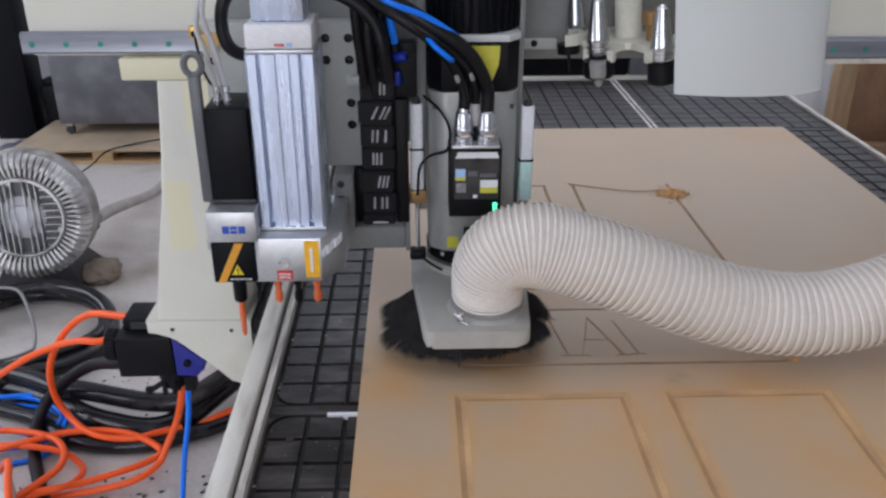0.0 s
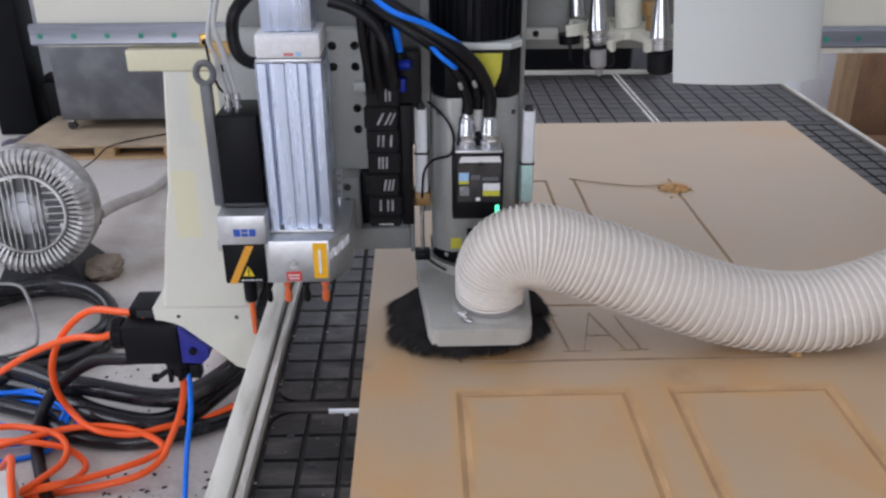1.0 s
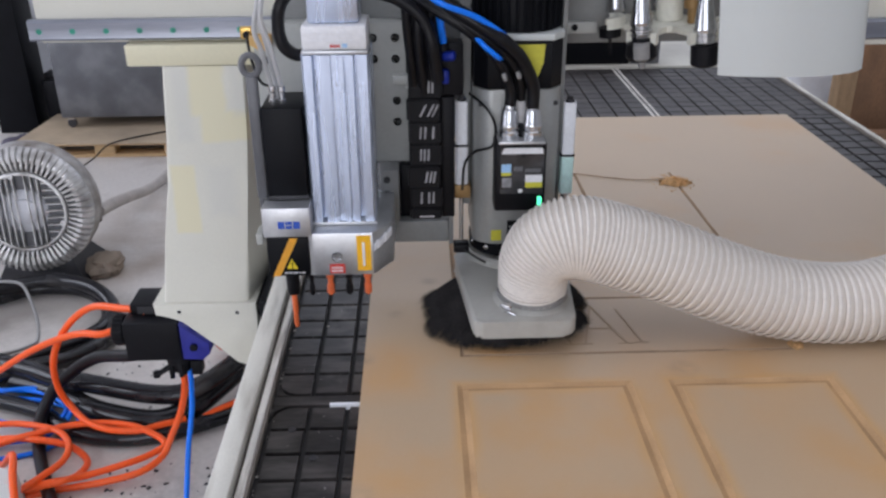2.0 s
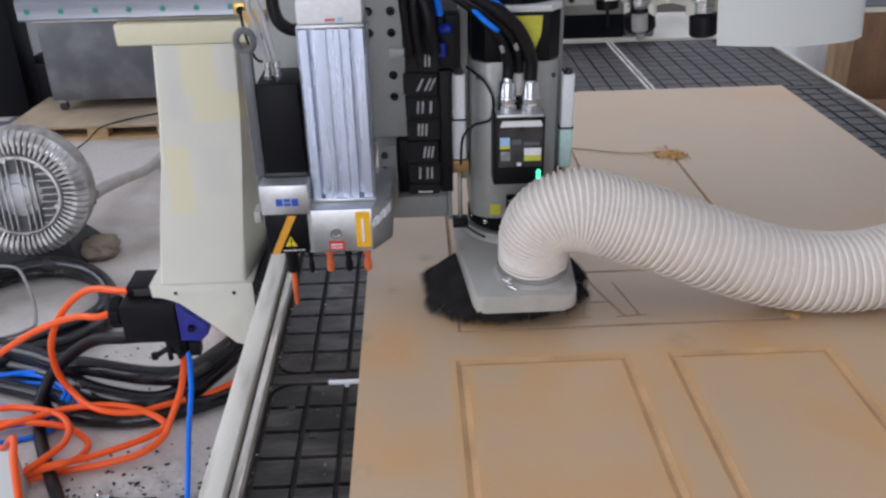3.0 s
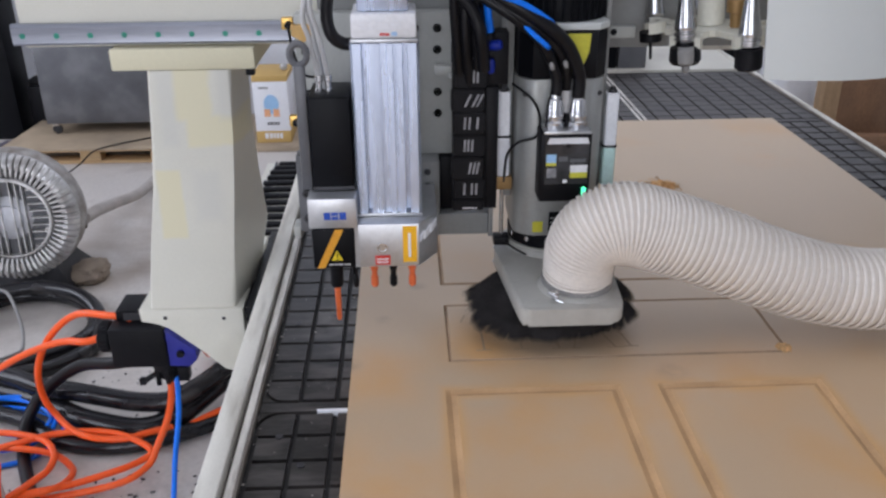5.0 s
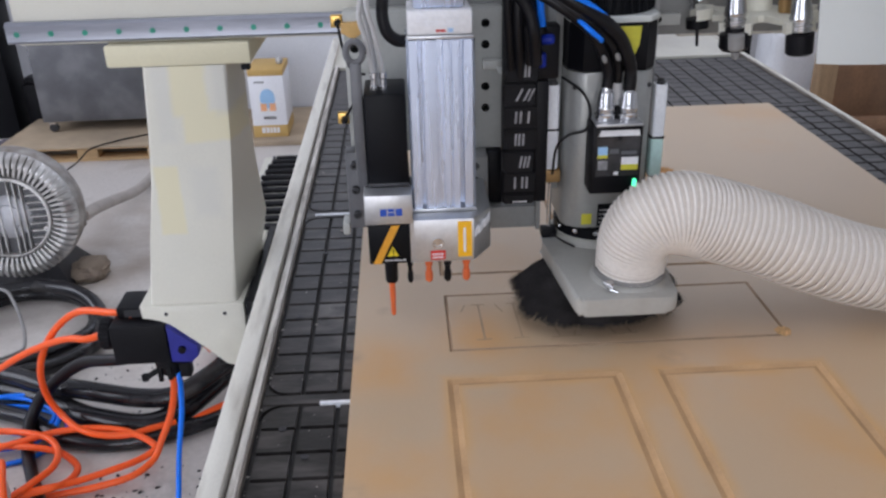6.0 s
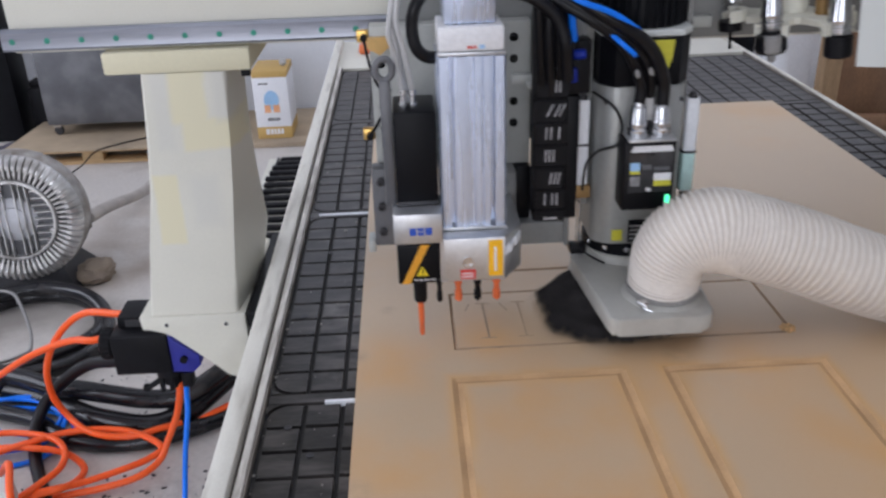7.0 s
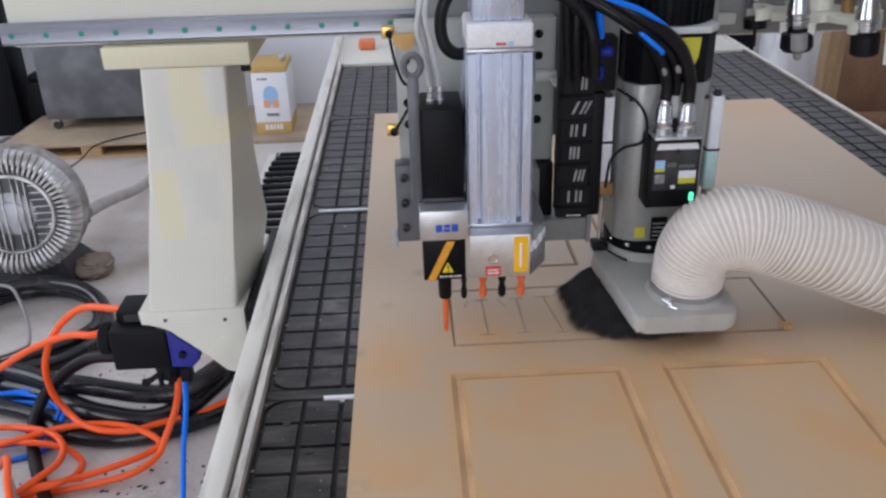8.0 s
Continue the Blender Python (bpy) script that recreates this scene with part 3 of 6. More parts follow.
def table_tiles(t):
    """The pads, last: the strips beside the board one by one, the rest joined."""
    shared = {}
    rest_v, rest_f = [], []
    root = ORIGIN[t.name]
    for x0, x1, y0, y1 in bed_tiles():
        if 0.82 < (x0 + x1) / 2 < 0.857 or x1 > 1.395:
            continue
        left, right, far = x0 < 0.02, x0 > 1.19, y0 > 2.40
        if not (left or right or far):
            continue
        g, gy = (0.0031, 0.0028) if y1 < 2.46 else (0.0020, 0.0009)
        w, d = x1 - x0 - 2 * g, y1 - y0 - 2 * gy
        c = Vector(((x0 + x1) / 2, (y0 + y1) / 2, 0.7755))
        end = min(((abs(y0 - a), -1) for a, b in ZONES), default=None), min(((abs(y1 - b), 1) for a, b in ZONES), default=None)
        side = -1 if end[0][0] < 1e-4 else 1 if end[1][0] < 1e-4 else 0
        if x0 == COLX[0] and side:
            # a pad with its outer corner rounded, and the flat outside the curved groove
            r = 0.030
            for name, ring in (("bed_pad", [(-w / 2 + r - r * math.cos(q), side * (d / 2 - r + r * math.sin(q))) for q in (k * math.pi / 16 for k in range(9))] + [(w / 2, side * d / 2), (w / 2, -side * d / 2), (-w / 2, -side * d / 2)]),
                               ("bed_flat", [(-w / 2 - 0.0045 + r - r * math.cos(q), side * (d / 2 + 0.0045 - r + r * math.sin(q))) for q in (k * math.pi / 16 for k in range(9))] + [(-w / 2 - 0.0045, side * (d / 2 + 0.0045))])):
                bm = bmesh.new()
                prism(bm, ring, "z", 0.0002, 0.0063)
                ob = new(name, finish(name, bm, BED))
                ob.parent = t
                ob.location = c - root
            continue
        if left or (right and not far):
            key = (round(w, 4), round(d, 4))
            if key not in shared:
                bm = bmesh.new()
                hexa(bm, [(-w / 2, -d / 2, 0), (w / 2, -d / 2, 0), (w / 2, d / 2, 0), (-w / 2, d / 2, 0),
                          (-w / 2 + .001, -d / 2 + .001, .0063), (w / 2 - .001, -d / 2 + .001, .0063), (w / 2 - .001, d / 2 - .001, .0063), (-w / 2 + .001, d / 2 - .001, .0063)])
                shared[key] = finish("bed_pad", bm, BED)
            ob = new("bed_pad", shared[key])
            ob.parent = t
            ob.location = c - root
        else:
            n = len(rest_v)
            for zz, k in ((0, 0), (0.0063, 0.001)):
                for sx, sy in ((-1, -1), (1, -1), (1, 1), (-1, 1)):
                    rest_v.append(c - root + Vector((sx * (w / 2 - k), sy * (d / 2 - k), zz)))
            for q in ((4, 5, 6, 7), (0, 1, 5, 4), (1, 2, 6, 5), (2, 3, 7, 6), (3, 0, 4, 7)):
                rest_f.append([n + i for i in q])
    me = bpy.data.meshes.new("bed_pad_rest")
    me.from_pydata(rest_v, [], rest_f)
    me.materials.append(BED)
    ob = new("bed_pad_rest", me)
    ob.parent = t
    tagged(ob, "rows of dark grooved bed pads", kind="stuff")


# ---------------- the board ----------------
RECTS = (  # x0, x1, y0, y1, half width, depth, closed at the far side
    (0.156, 0.411, 0.12, 1.036, 0.0085, 0.0030, True),
    (0.486, 0.727, 0.12, 1.036, 0.0085, 0.0030, True),
    (0.160, 0.719, 1.126, 1.310, 0.0030, 0.0034, True),
    (0.158, 0.413, 1.395, 1.950, 0.0042, 0.0034, True),
    (0.486, 0.726, 1.395, 1.950, 0.0042, 0.0034, False),
)


def board():
    xs, ys = {0.0, 1.22}, {0.0, 2.44}
    for x0, x1, y0, y1, h, d, closed in RECTS:
        for a in (x0, x1):
            xs |= {a - h, a, a + h}
        for a in (y0, y1):
            ys |= {a - h, a, a + h}
    xs |= {0.3 * k for k in range(1, 5)}
    ys |= {0.3 * k for k in range(1, 9)}
    xs, ys = sorted(xs), sorted(ys)

    def depth(x, y):
        low = 0.0
        for x0, x1, y0, y1, h, d, closed in RECTS:
            if not closed:
                if y > y1 + h * 0.5:
                    continue
                y1 = y1 + 1.0
            inside = min(x - x0, x1 - x, y - y0, y1 - y)
            gap = abs(inside) if inside >= 0 else math.hypot(max(x0 - x, 0, x - x1), max(y0 - y, 0, y - y1))
            if gap < h:
                low = max(low, d * (1 - gap / h))
        return low
    bm = bmesh.new()
    top = [[bm.verts.new((x, y, 0.80 - depth(x, y))) for x in xs] for y in ys]
    for j in range(len(ys) - 1):
        for i in range(len(xs) - 1):
            q = (top[j][i], top[j][i + 1], top[j + 1][i + 1], top[j + 1][i])
            f = bm.faces.new(q)
            low = [v.co.z < 0.7999 for v in q]
            f.material_index = 0 if not any(low) else 1 if q[0].co.y < 1.08 else 2
    edge = [top[0][i] for i in range(len(xs))] + [r[-1] for r in top[1:]] + list(reversed(top[-1][:-1])) + [r[0] for r in reversed(top[1:-1])]
    low = [bm.verts.new((v.co.x, v.co.y, 0.7828)) for v in edge]
    for i in range(len(edge)):
        j = (i + 1) % len(edge)
        bm.faces.new((edge[i], edge[j], low[j], low[i]))
    bm.faces.new(low)
    b = solo("mdf_board", bm, [MDF, GROOVE, GROOVEF], (0.61, 1.22, 0.7828), "tan MDF board with routed door panels and engraved letters", "board", smooth=None)
    # shallow engraved letter strokes, as far as they show
    def stroke(x0, y0, x1, y1, w=0.0032):
        bm = bmesh.new()
        d = Vector((x1 - x0, y1 - y0, 0)).normalized()
        s = Vector((-d.y, d.x, 0)) * w / 2
        a, e = Vector((x0, y0, 0.8003)), Vector((x1, y1, 0.8003))
        up = Vector((0, 0, 0.0004))
        hexa(bm, [a - s, e - s, e + s, a + s, a - s + up, e - s + up, e + s + up, a + s + up])
        part("engraved_stroke", bm, ENGRAVED, b, "fine brown engraved letter stroke")
    for x in (0.216, 0.279):
        stroke(x, 1.270, x + 0.002, 1.155, 0.0034)
        stroke(x - 0.012, 1.272, x + 0.012, 1.272, 0.0026)
        stroke(x - 0.012, 1.155, x + 0.014, 1.155, 0.0022)
    stroke(0.192, 1.272, 0.184, 1.248)
    stroke(0.246, 1.272, 0.257, 1.244)
    stroke(0.328, 1.272, 0.344, 1.153)
    stroke(0.312, 1.274, 0.342, 1.274, 0.0026)
    stroke(0.331, 1.153, 0.358, 1.153, 0.0026)
    # the letter A
    stroke(0.368, 1.153, 0.398, 1.280, 0.003)
    stroke(0.398, 1.280, 0.438, 1.153, 0.0042)
    stroke(0.380, 1.202, 0.420, 1.202, 0.0026)
    stroke(0.360, 1.153, 0.380, 1.153, 0.0026)
    stroke(0.424, 1.153, 0.452, 1.153, 0.0026)
    stroke(0.442, 1.268, 0.464, 1.155, 0.0036)
    stroke(0.452, 1.155, 0.476, 1.155, 0.0026)


# ---------------- gantry ----------------
def gantry():
    g = thing("gantry", (-0.3, 1.55, 0.60), "cream steel gantry with filler patches and a linear rail", "machine gantry")
    bm = bmesh.new()
    box(bm, -0.594, 1.90, 1.492, 1.74, 1.232, 1.62, 0.006)
    part("beam", bm, CREAM, g, "long cream painted box beam")
    bm = bmesh.new()
    prof = [(1.479, 1.2385), (1.4915, 1.2385), (1.4915, 1.276), (1.482, 1.276), (1.4765, 1.2705), (1.4772, 1.265), (1.4772, 1.247), (1.4765, 1.2425)]
    prism(bm, prof, "x", -0.604, 0.615)
    rail = part("linear_rail", bm, RAILST, g, "ground steel linear rail", smooth=20)
    bm = bmesh.new()
    prism(bm, [(y, z - 0.017) for y, z in prof], "x", 0.62, 1.90)
    part("linear_rail", bm, RAILST, g, "ground steel linear rail", smooth=20)
    part("beam_flange", B(0.62, 1.90, 1.494, 1.738, 1.208, 1.2318, 0.003), BEAMP, g, "grubby lower flange of the beam")
    for k in range(41):
        x = -0.5849 + 0.06 * k
        bm = bmesh.new()
        lathe(bm, (x, 1.4785, 1.2555 if x < 0.6 else 1.2385), (0, -1, 0), [(0, 0.0052), (0.0022, 0.0052), (0.0024, 0.004)], 14)
        part("rail_plug", bm, GREENPL, rail, "green plastic plug")
    for sx, ox in ((1, 0.0), (-1, 1.22)):
        def X(x):
            return x if sx == 1 else ox - x
        bm = bmesh.new()
        x0, x1 = sorted((X(-0.436), X(-0.176)))
        box(bm, x0, x1, 1.468, 1.72, 1.192, 1.2315, 0.004)
        part("cap_plate", bm, PUTTY, g, "cap plate smeared with yellow filler")
        part("cap_bolt", B(*sorted((X(-0.196), X(-0.180))), 1.474, 1.490, 1.179, 1.1918, 0.002), BLACKP, g, "black bolt head under the cap plate")
        bm = bmesh.new()
        low = [(X(-0.434), 1.445, 0.712), (X(-0.260), 1.445, 0.712), (X(-0.232), 1.61, 0.712), (X(-0.42), 1.64, 0.712)]
        mid = [(X(-0.384), 1.462, 1.06), (X(-0.230), 1.462, 1.06), (X(-0.212), 1.59, 1.06), (X(-0.37), 1.61, 1.06)]
        top = [(X(-0.375), 1.470, 1.1915), (X(-0.222), 1.470, 1.1915), (X(-0.211), 1.60, 1.1915), (X(-0.36), 1.61, 1.1915)]
        waist = [(X(-0.395), 1.457, 0.96), (X(-0.238), 1.457, 0.96), (X(-0.210), 1.60, 0.96), (X(-0.381), 1.618, 0.96)]
        flare = [(X(-0.412), 1.450, 0.85), (X(-0.249), 1.450, 0.85), (X(-0.202), 1.602, 0.85), (X(-0.398), 1.626, 0.85)]
        v = [[bm.verts.new(q) for q in r] for r in (low, flare, waist, mid, top)]
        for a, b in zip(v, v[1:]):
            for i in range(4):
                bm.faces.new((a[i], a[(i + 1) % 4], b[(i + 1) % 4], b[i]))
        bm.faces.new(v[0]), bm.faces.new(v[-1])
        es = [e for e in bm.edges if abs(e.verts[0].co.z - e.verts[1].co.z) > 0.05]
        bmesh.ops.bevel(bm, geom=es, offset=0.008, segments=3, affect="EDGES", profile=0.5)
        col = part("column", bm, COLUMNP, g, "cream tapered column with yellow filler patches")
        bm = bmesh.new()
        poly = [(X(-0.455), 0.7115), (X(-0.245), 0.7115), (X(-0.245), 0.55), (X(-0.297), 0.568), (X(-0.345), 0.620), (X(-0.398), 0.669), (X(-0.415), 0.682), (X(-0.453), 0.684)]
        prism(bm, poly, "y", 1.437, 1.80, 0.004)
        foot = part("foot", bm, CREAM, g, "cream welded foot with a slanting lower edge")
        if sx == 1:
            for x, z in ((-0.403, 0.694), (-0.285, 0.690)):
                screw(foot, (x, 1.4375, z), (0, -1, 0), 0.004, 0.002)
        # Black strip added to draw the dark slit between foot and table.
        bm = bmesh.new()
        box(bm, *sorted((X(-0.2225), X(-0.2075))), 1.36, 1.72, 0.640, 0.757, 0.002)
        box(bm, *sorted((X(-0.2448), X(-0.2220))), 1.45, 1.70, 0.676, 0.706)
        part("wiper_strip", bm, BLACKP, g, "black strip added for the dark slit beside the foot")
        bm = B(*sorted((X(-0.2445), X(-0.223))), 1.50, 1.74, 0.641, 0.672, 0.004)
        part("slide_block", bm, DARKST, g, "dark steel slide block")
    return g


# ---------------- carriage ----------------
def carriage():
    c = thing("cross_carriage", (0.21, 1.40, 1.03), "grey cross carriage plate with bolt holes and cable chain", "machine carriage")
    bm = B(0.083, 0.352, 1.36, 1.40, 1.03, 1.278, 0.003)
    plate = part("back_plate", bm, GREYP, c, "light grey drilled back plate")
    for z in (1.252, 1.216, 1.143, 1.105):
        for x in ((0.100, 0.285, 0.323) if z > 1.2 else (0.100, 0.323)):
            bm = bmesh.new()
            lathe(bm, (x, 1.3605, z), (0, -1, 0), [(0, 0.0075), (0.0022, 0.007), (0.0022, 0.0045), (0.0005, 0.004)], 14)
            part("bolt_hole", bm, BLACKP, plate)
    bm = B(0.12, 0.57, 1.401, 1.472, 1.06, 1.60, 0.004)
    part("slide_plate", bm, GREYD, c, "grey slide plate in front of the rail")
    # lower bearing block and brackets
    bm = bmesh.new()
    box(bm, 0.285, 0.412, 1.325, 1.40, 0.885, 0.928, 0.004)
    part("bearing_bar", bm, GREYD, c)
    # Black box put in for the shade beside the bearing block.
    part("bearing_cover", B(0.3245, 0.352, 1.345, 1.40, 0.9285, 1.0295, 0.003), BLACKP, c, "black box standing in for shade beside the bearing")
    bb = part("bearing_block", B(0.290, 0.324, 1.318, 1.40, 0.9285, 1.0295, 0.004), GREYD, c, "grey bearing block, darkened for the shade it sits in")
    for z in (0.952, 0.985, 1.012):
        screw(bb, (0.302, 1.318, z), (0, -1, 0), 0.006, 0.004)
    bm = bmesh.new()
    box(bm, 0.073, 0.112, 1.322, 1.359, 0.899, 1.044, 0.003)
    bk = part("mount_bracket", bm, CABINET, c, "dark grey mounting bracket")
    for z in (1.022, 0.9755, 0.928):
        screw(bk, (0.088, 1.3215, z), (0, -1, 0), 0.0075, 0.009)
    bm = B(0.060, 0.0725, 1.32, 1.36, 0.888, 0.910, 0.002)
    part("stop_lug", bm, GREYP, c)
    # rail sensors
    for x, z in ((0.0625, 1.262), (0.0625, 1.094)):
        bm = B(x, x + 0.020, 1.362, 1.376, z - 0.010, z + 0.010, 0.002)
        s = part("sensor", bm, BRASS, c, "ochre proximity sensor")
        bm = bmesh.new()
        rod(bm, (x + 0.012, 1.3615, z - 0.001), (x + 0.012, 1.352, z - 0.001), 0.006)
        part("sensor_face", bm, BLACKPL, s)
    bm = bmesh.new()
    prism(bm, [(0.080, 1.262), (0.116, 1.262), (0.116, 1.246), (0.100, 1.234), (0.080, 1.246)], "y", 1.345, 1.3585)
    part("orange_tab", bm, OCHRE, c, "ochre wedge shaped tab")
    for a in ([(0.0745, 1.353, 1.261), (0.082, 1.34, 1.22), (0.095, 1.335, 1.185), (0.115, 1.345, 1.175)], [(0.0745, 1.353, 1.093), (0.086, 1.34, 1.115), (0.105, 1.345, 1.145)]):
        bm = bmesh.new()
        tube(bm, a, 0.0024, 8)
        part("sensor_cable", bm, RUBBER, c)
    # steel cable chain standing beside the spindle
    chain = part("cable_chain", B(0.344, 0.398, 1.268, 1.300, 0.965, 1.60, 0.003), BLACKPL, c, "black plastic cable chain")
    n = 14
    for k in range(n):
        z = 0.944 + k * 0.0385
        bm = bmesh.new()
        j = 0.0022 * math.sin(k * 2.3)
        front, z1, z = 1.254 + j * 0.8, z + 0.0375, max(z, 0.962)
        hexa(bm, [(0.3440 + j, front, z), (0.3965 + j, front, z), (0.3985 + j, 1.2675, z), (0.3420 + j, 1.2675, z),
                  (0.3440 + j, front, z1), (0.3965 + j, front, z1), (0.3985 + j, 1.2675, z1), (0.3420 + j, 1.2675, z1)])
        bmesh.ops.bevel(bm, geom=bm.edges[:], offset=0.0025, segments=2, affect="EDGES")
        link = part("chain_link", bm, BLACKPL, chain)
        if 0 < k < 12:
            bm = bmesh.new()
            lean = 0.010 if k == 5 else 0.0020 + 0.0018 * math.sin(k * 4.0)
            for i in range(4):
                x = 0.3610 + i * 0.0068 + 0.0010 * math.sin(k * 3.1 + i)
                if (k + i) % 4 == 2:
                    continue
                w, a, b2 = 0.0034, front - 0.0012, front + 0.0005
                hexa(bm, [(x, a, z + 0.009), (x + w, a, z + 0.009), (x + w, b2, z + 0.009), (x, b2, z + 0.009),
                          (x + lean, a, z + 0.029), (x + w + lean, a, z + 0.029), (x + w + lean, b2, z + 0.029), (x + lean, b2, z + 0.029)])
            part("cable_slit", bm, SLIT, link, "pale cables seen through the link")
    bm = bmesh.new()
    bars(bm, 0.360, 0.384, 0.967, 0.971, 1.2518, 1)
    part("chain_print", bm, LABELW, chain)
    # Black strip added to fill the dark area right of the chain.
    part("chain_guard", B(0.3985, 0.4200, 1.272, 1.296, 0.958, 1.172, 0.002), BLACKPL, c, "thin black strip added beside the chain")
    # cables hanging over
    for pts, r, m in (
        ([(0.36, 1.28, 1.60), (0.375, 1.262, 1.42), (0.362, 1.245, 1.30), (0.369, 1.26, 1.20), (0.372, 1.275, 1.15)], 0.0095, RUBBER),
        ([(0.388, 1.30, 1.60), (0.400, 1.27, 1.42), (0.380, 1.25, 1.30), (0.383, 1.258, 1.22), (0.386, 1.28, 1.16)], 0.0085, RUBBER),
        ([(0.34, 1.27, 1.62), (0.352, 1.245, 1.44), (0.344, 1.235, 1.33), (0.350, 1.25, 1.24), (0.357, 1.27, 1.17)], 0.0075, RUBBER),
        ([(0.385, 1.26, 1.60), (0.390, 1.248, 1.42), (0.396, 1.243, 1.31), (0.402, 1.250, 1.266)], 0.0060, BLUE),
    ):
        bm = bmesh.new()
        tube(bm, pts, r, 12)
        part("cable", bm, m, c, "black cable" if m is RUBBER else "bright blue air tube")
    bm = bmesh.new()
    box(bm, 0.318, 0.3525, 1.340, 1.3590, 1.176, 1.192, 0.002)
    box(bm, 0.340, 0.366, 1.300, 1.3395, 1.178, 1.182, 0.001)
    part("chain_bracket", bm, GREYP, c, "grey chain bracket")
    vb = part("valve_block", B(0.398, 0.4345, 1.268, 1.305, 1.176, 1.262, 0.003), BLACKPL, c, "black air valve block")
    bm = bmesh.new()
    lathe(bm, (0.402, 1.256, 1.236), (0, 0, 1), [(0, 0.0095), (0.022, 0.0095), (0.026, 0.0075), (0.032, 0.0075)], 14)
    part("tube_socket", bm, BLACKPL, vb)
    bm = bmesh.new()
    lathe(bm, (0.402, 1.246, 1.245), (1, -0.35, 0.12), [(0, 0.0075), (0.010, 0.0082), (0.016, 0.0078), (0.019, 0.0055)], 14)
    part("push_fitting", bm, ELBOW, vb, "blue push-in air elbow")
    part("push_fitting", B(0.3990, 0.4110, 1.252, 1.2678, 1.198, 1.222, 0.004), ELBOW, vb, "blue push-in air fitting")
    return c


# ---------------- drilling unit ----------------
def drilling_unit():
    d = thing("drilling_unit", (0.2, 1.2, 0.93), "aluminium multi-spindle drilling unit with orange bits", "drilling unit", place=(0.2021, 1.2257, 0.9145), size=1.0205)
    F0 = 1.118
    # gearbox block
    bm = bmesh.new()
    poly = [(0.186, F0), (0.279, F0), (0.310, 1.165), (0.310, 1.30), (0.120, 1.30), (0.120, F0 + 0.004), (0.186, F0 + 0.004)]
    prism(bm, poly, "z", 0.930, 1.003, 0.002)
    blk = part("gear_block", bm, ALUX, d, "milled aluminium gear block")
    bm = bmesh.new()
    lathe(bm, (0.222, F0 - 0.0002, 0.963), (0, -1, 0), [(0, 0.009), (0.002, 0.009), (0.002, 0.006), (0.0008, 0.005)], 16)
    part("round_plug", bm, STEEL, blk)
    lab = part("red_label", B(0.210, 0.234, F0 - 0.0012, F0 - 0.0002, 0.934, 0.950), RED, blk, "small red printed label")
    bm = bmesh.new()
    bars(bm, 0.213, 0.231, 0.937, 0.948, F0 - 0.0013, 2)
    part("label_print", bm, LABELW, blk)
    lab = part("amber_label", B(0.254, 0.276, F0 - 0.0012, F0 - 0.0002, 0.938, 0.999), LABELA, blk, "amber label with a white slot")
    bm = B(0.2625, 0.2665, F0 - 0.0024, F0 - 0.0012, 0.947, 0.988)
    part("label_slot", bm, LABELW, blk)
    bm = bmesh.new()
    for k in range(5):
        u0, u1 = k / 5, (k + 1) / 5
        p = [Vector((0.281 + 0.026 * u, 1.1200 + 0.039 * u, 0.971 + 0.010 * u)) for u in (u0, u1)]
        up = [Vector((0.0, 0.0, 0.010 + 0.004 * ((k + i) % 2))) for i in (0, 1)]
        n = Vector((0.0014, -0.0010, 0.0)) * (1.0 + 0.8 * (k % 2))
        hexa(bm, [p[0], p[1], p[1] + up[1], p[0] + up[0], p[0] + n, p[1] + n, p[1] + up[1] + n, p[0] + up[0] + n])
    part("tape_strip", bm, PALECYL, blk, "crumpled strip of shiny tape", smooth=None)
    # front cover with logo and hazard plate
    bm = bmesh.new()
    box(bm, 0.110, 0.1845, F0 - 0.001, 1.20, 0.998, 1.047, 0.002)
    cov = part("logo_cover", bm, ALUX, d, "satin aluminium cover with blue lettering")
    bm = bmesh.new()
    z0, h, w, s = 1.013, 0.012, 0.0102, 0.0022
    x = 0.134
    for shape in (((0, 0, w, h),), ((0, 0, w, h * 0.42), (0, h * 0.58, w, h)), ((0, 0, w, h),)):
        for a, b, c2, e in shape:
            box(bm, x + a, x + c2, F0 - 0.0019, F0 - 0.0010, z0 + b, z0 + e)
        x += w + 0.0018
    part("logo_mark", bm, LOGO, cov, "blue logo shapes", smooth=None)
    bm = B(0.1135, 0.179, F0 - 0.002, 1.19, 0.931, 0.9975, 0.002)
    hz = part("hazard_plate", bm, BLACKP, d, "black hazard plate with amber stripe")
    bm = bmesh.new()
    hexa(bm, [(0.119, F0 - 0.0030, 0.9315), (0.131, F0 - 0.0030, 0.9315), (0.131, F0 - 0.0021, 0.9315), (0.119, F0 - 0.0021, 0.9315),
              (0.150, F0 - 0.0030, 0.997), (0.163, F0 - 0.0030, 0.997), (0.163, F0 - 0.0021, 0.997), (0.150, F0 - 0.0021, 0.997)])
    part("stripe", bm, AMBER, hz, "amber diagonal stripe")
    bm = bmesh.new()
    prism(bm, [(0.142, 0.945), (0.160, 0.945), (0.151, 0.962)], "y", F0 - 0.0042, F0 - 0.0031)
    part("warning_sign", bm, YELLOW, hz, "yellow warning triangle")
    bm = bmesh.new()
    box(bm, 0.1505, 0.1525, F0 - 0.0050, F0 - 0.0043, 0.950, 0.957)
    box(bm, 0.1505, 0.1525, F0 - 0.0050, F0 - 0.0043, 0.946, 0.948)
    part("warning_mark", bm, BLACKP, hz)
    bm = bmesh.new()
    bars(bm, 0.138, 0.172, 0.936, 0.940, F0 - 0.0021, 1, 0.5)
    part("small_print", bm, LABELW, hz)
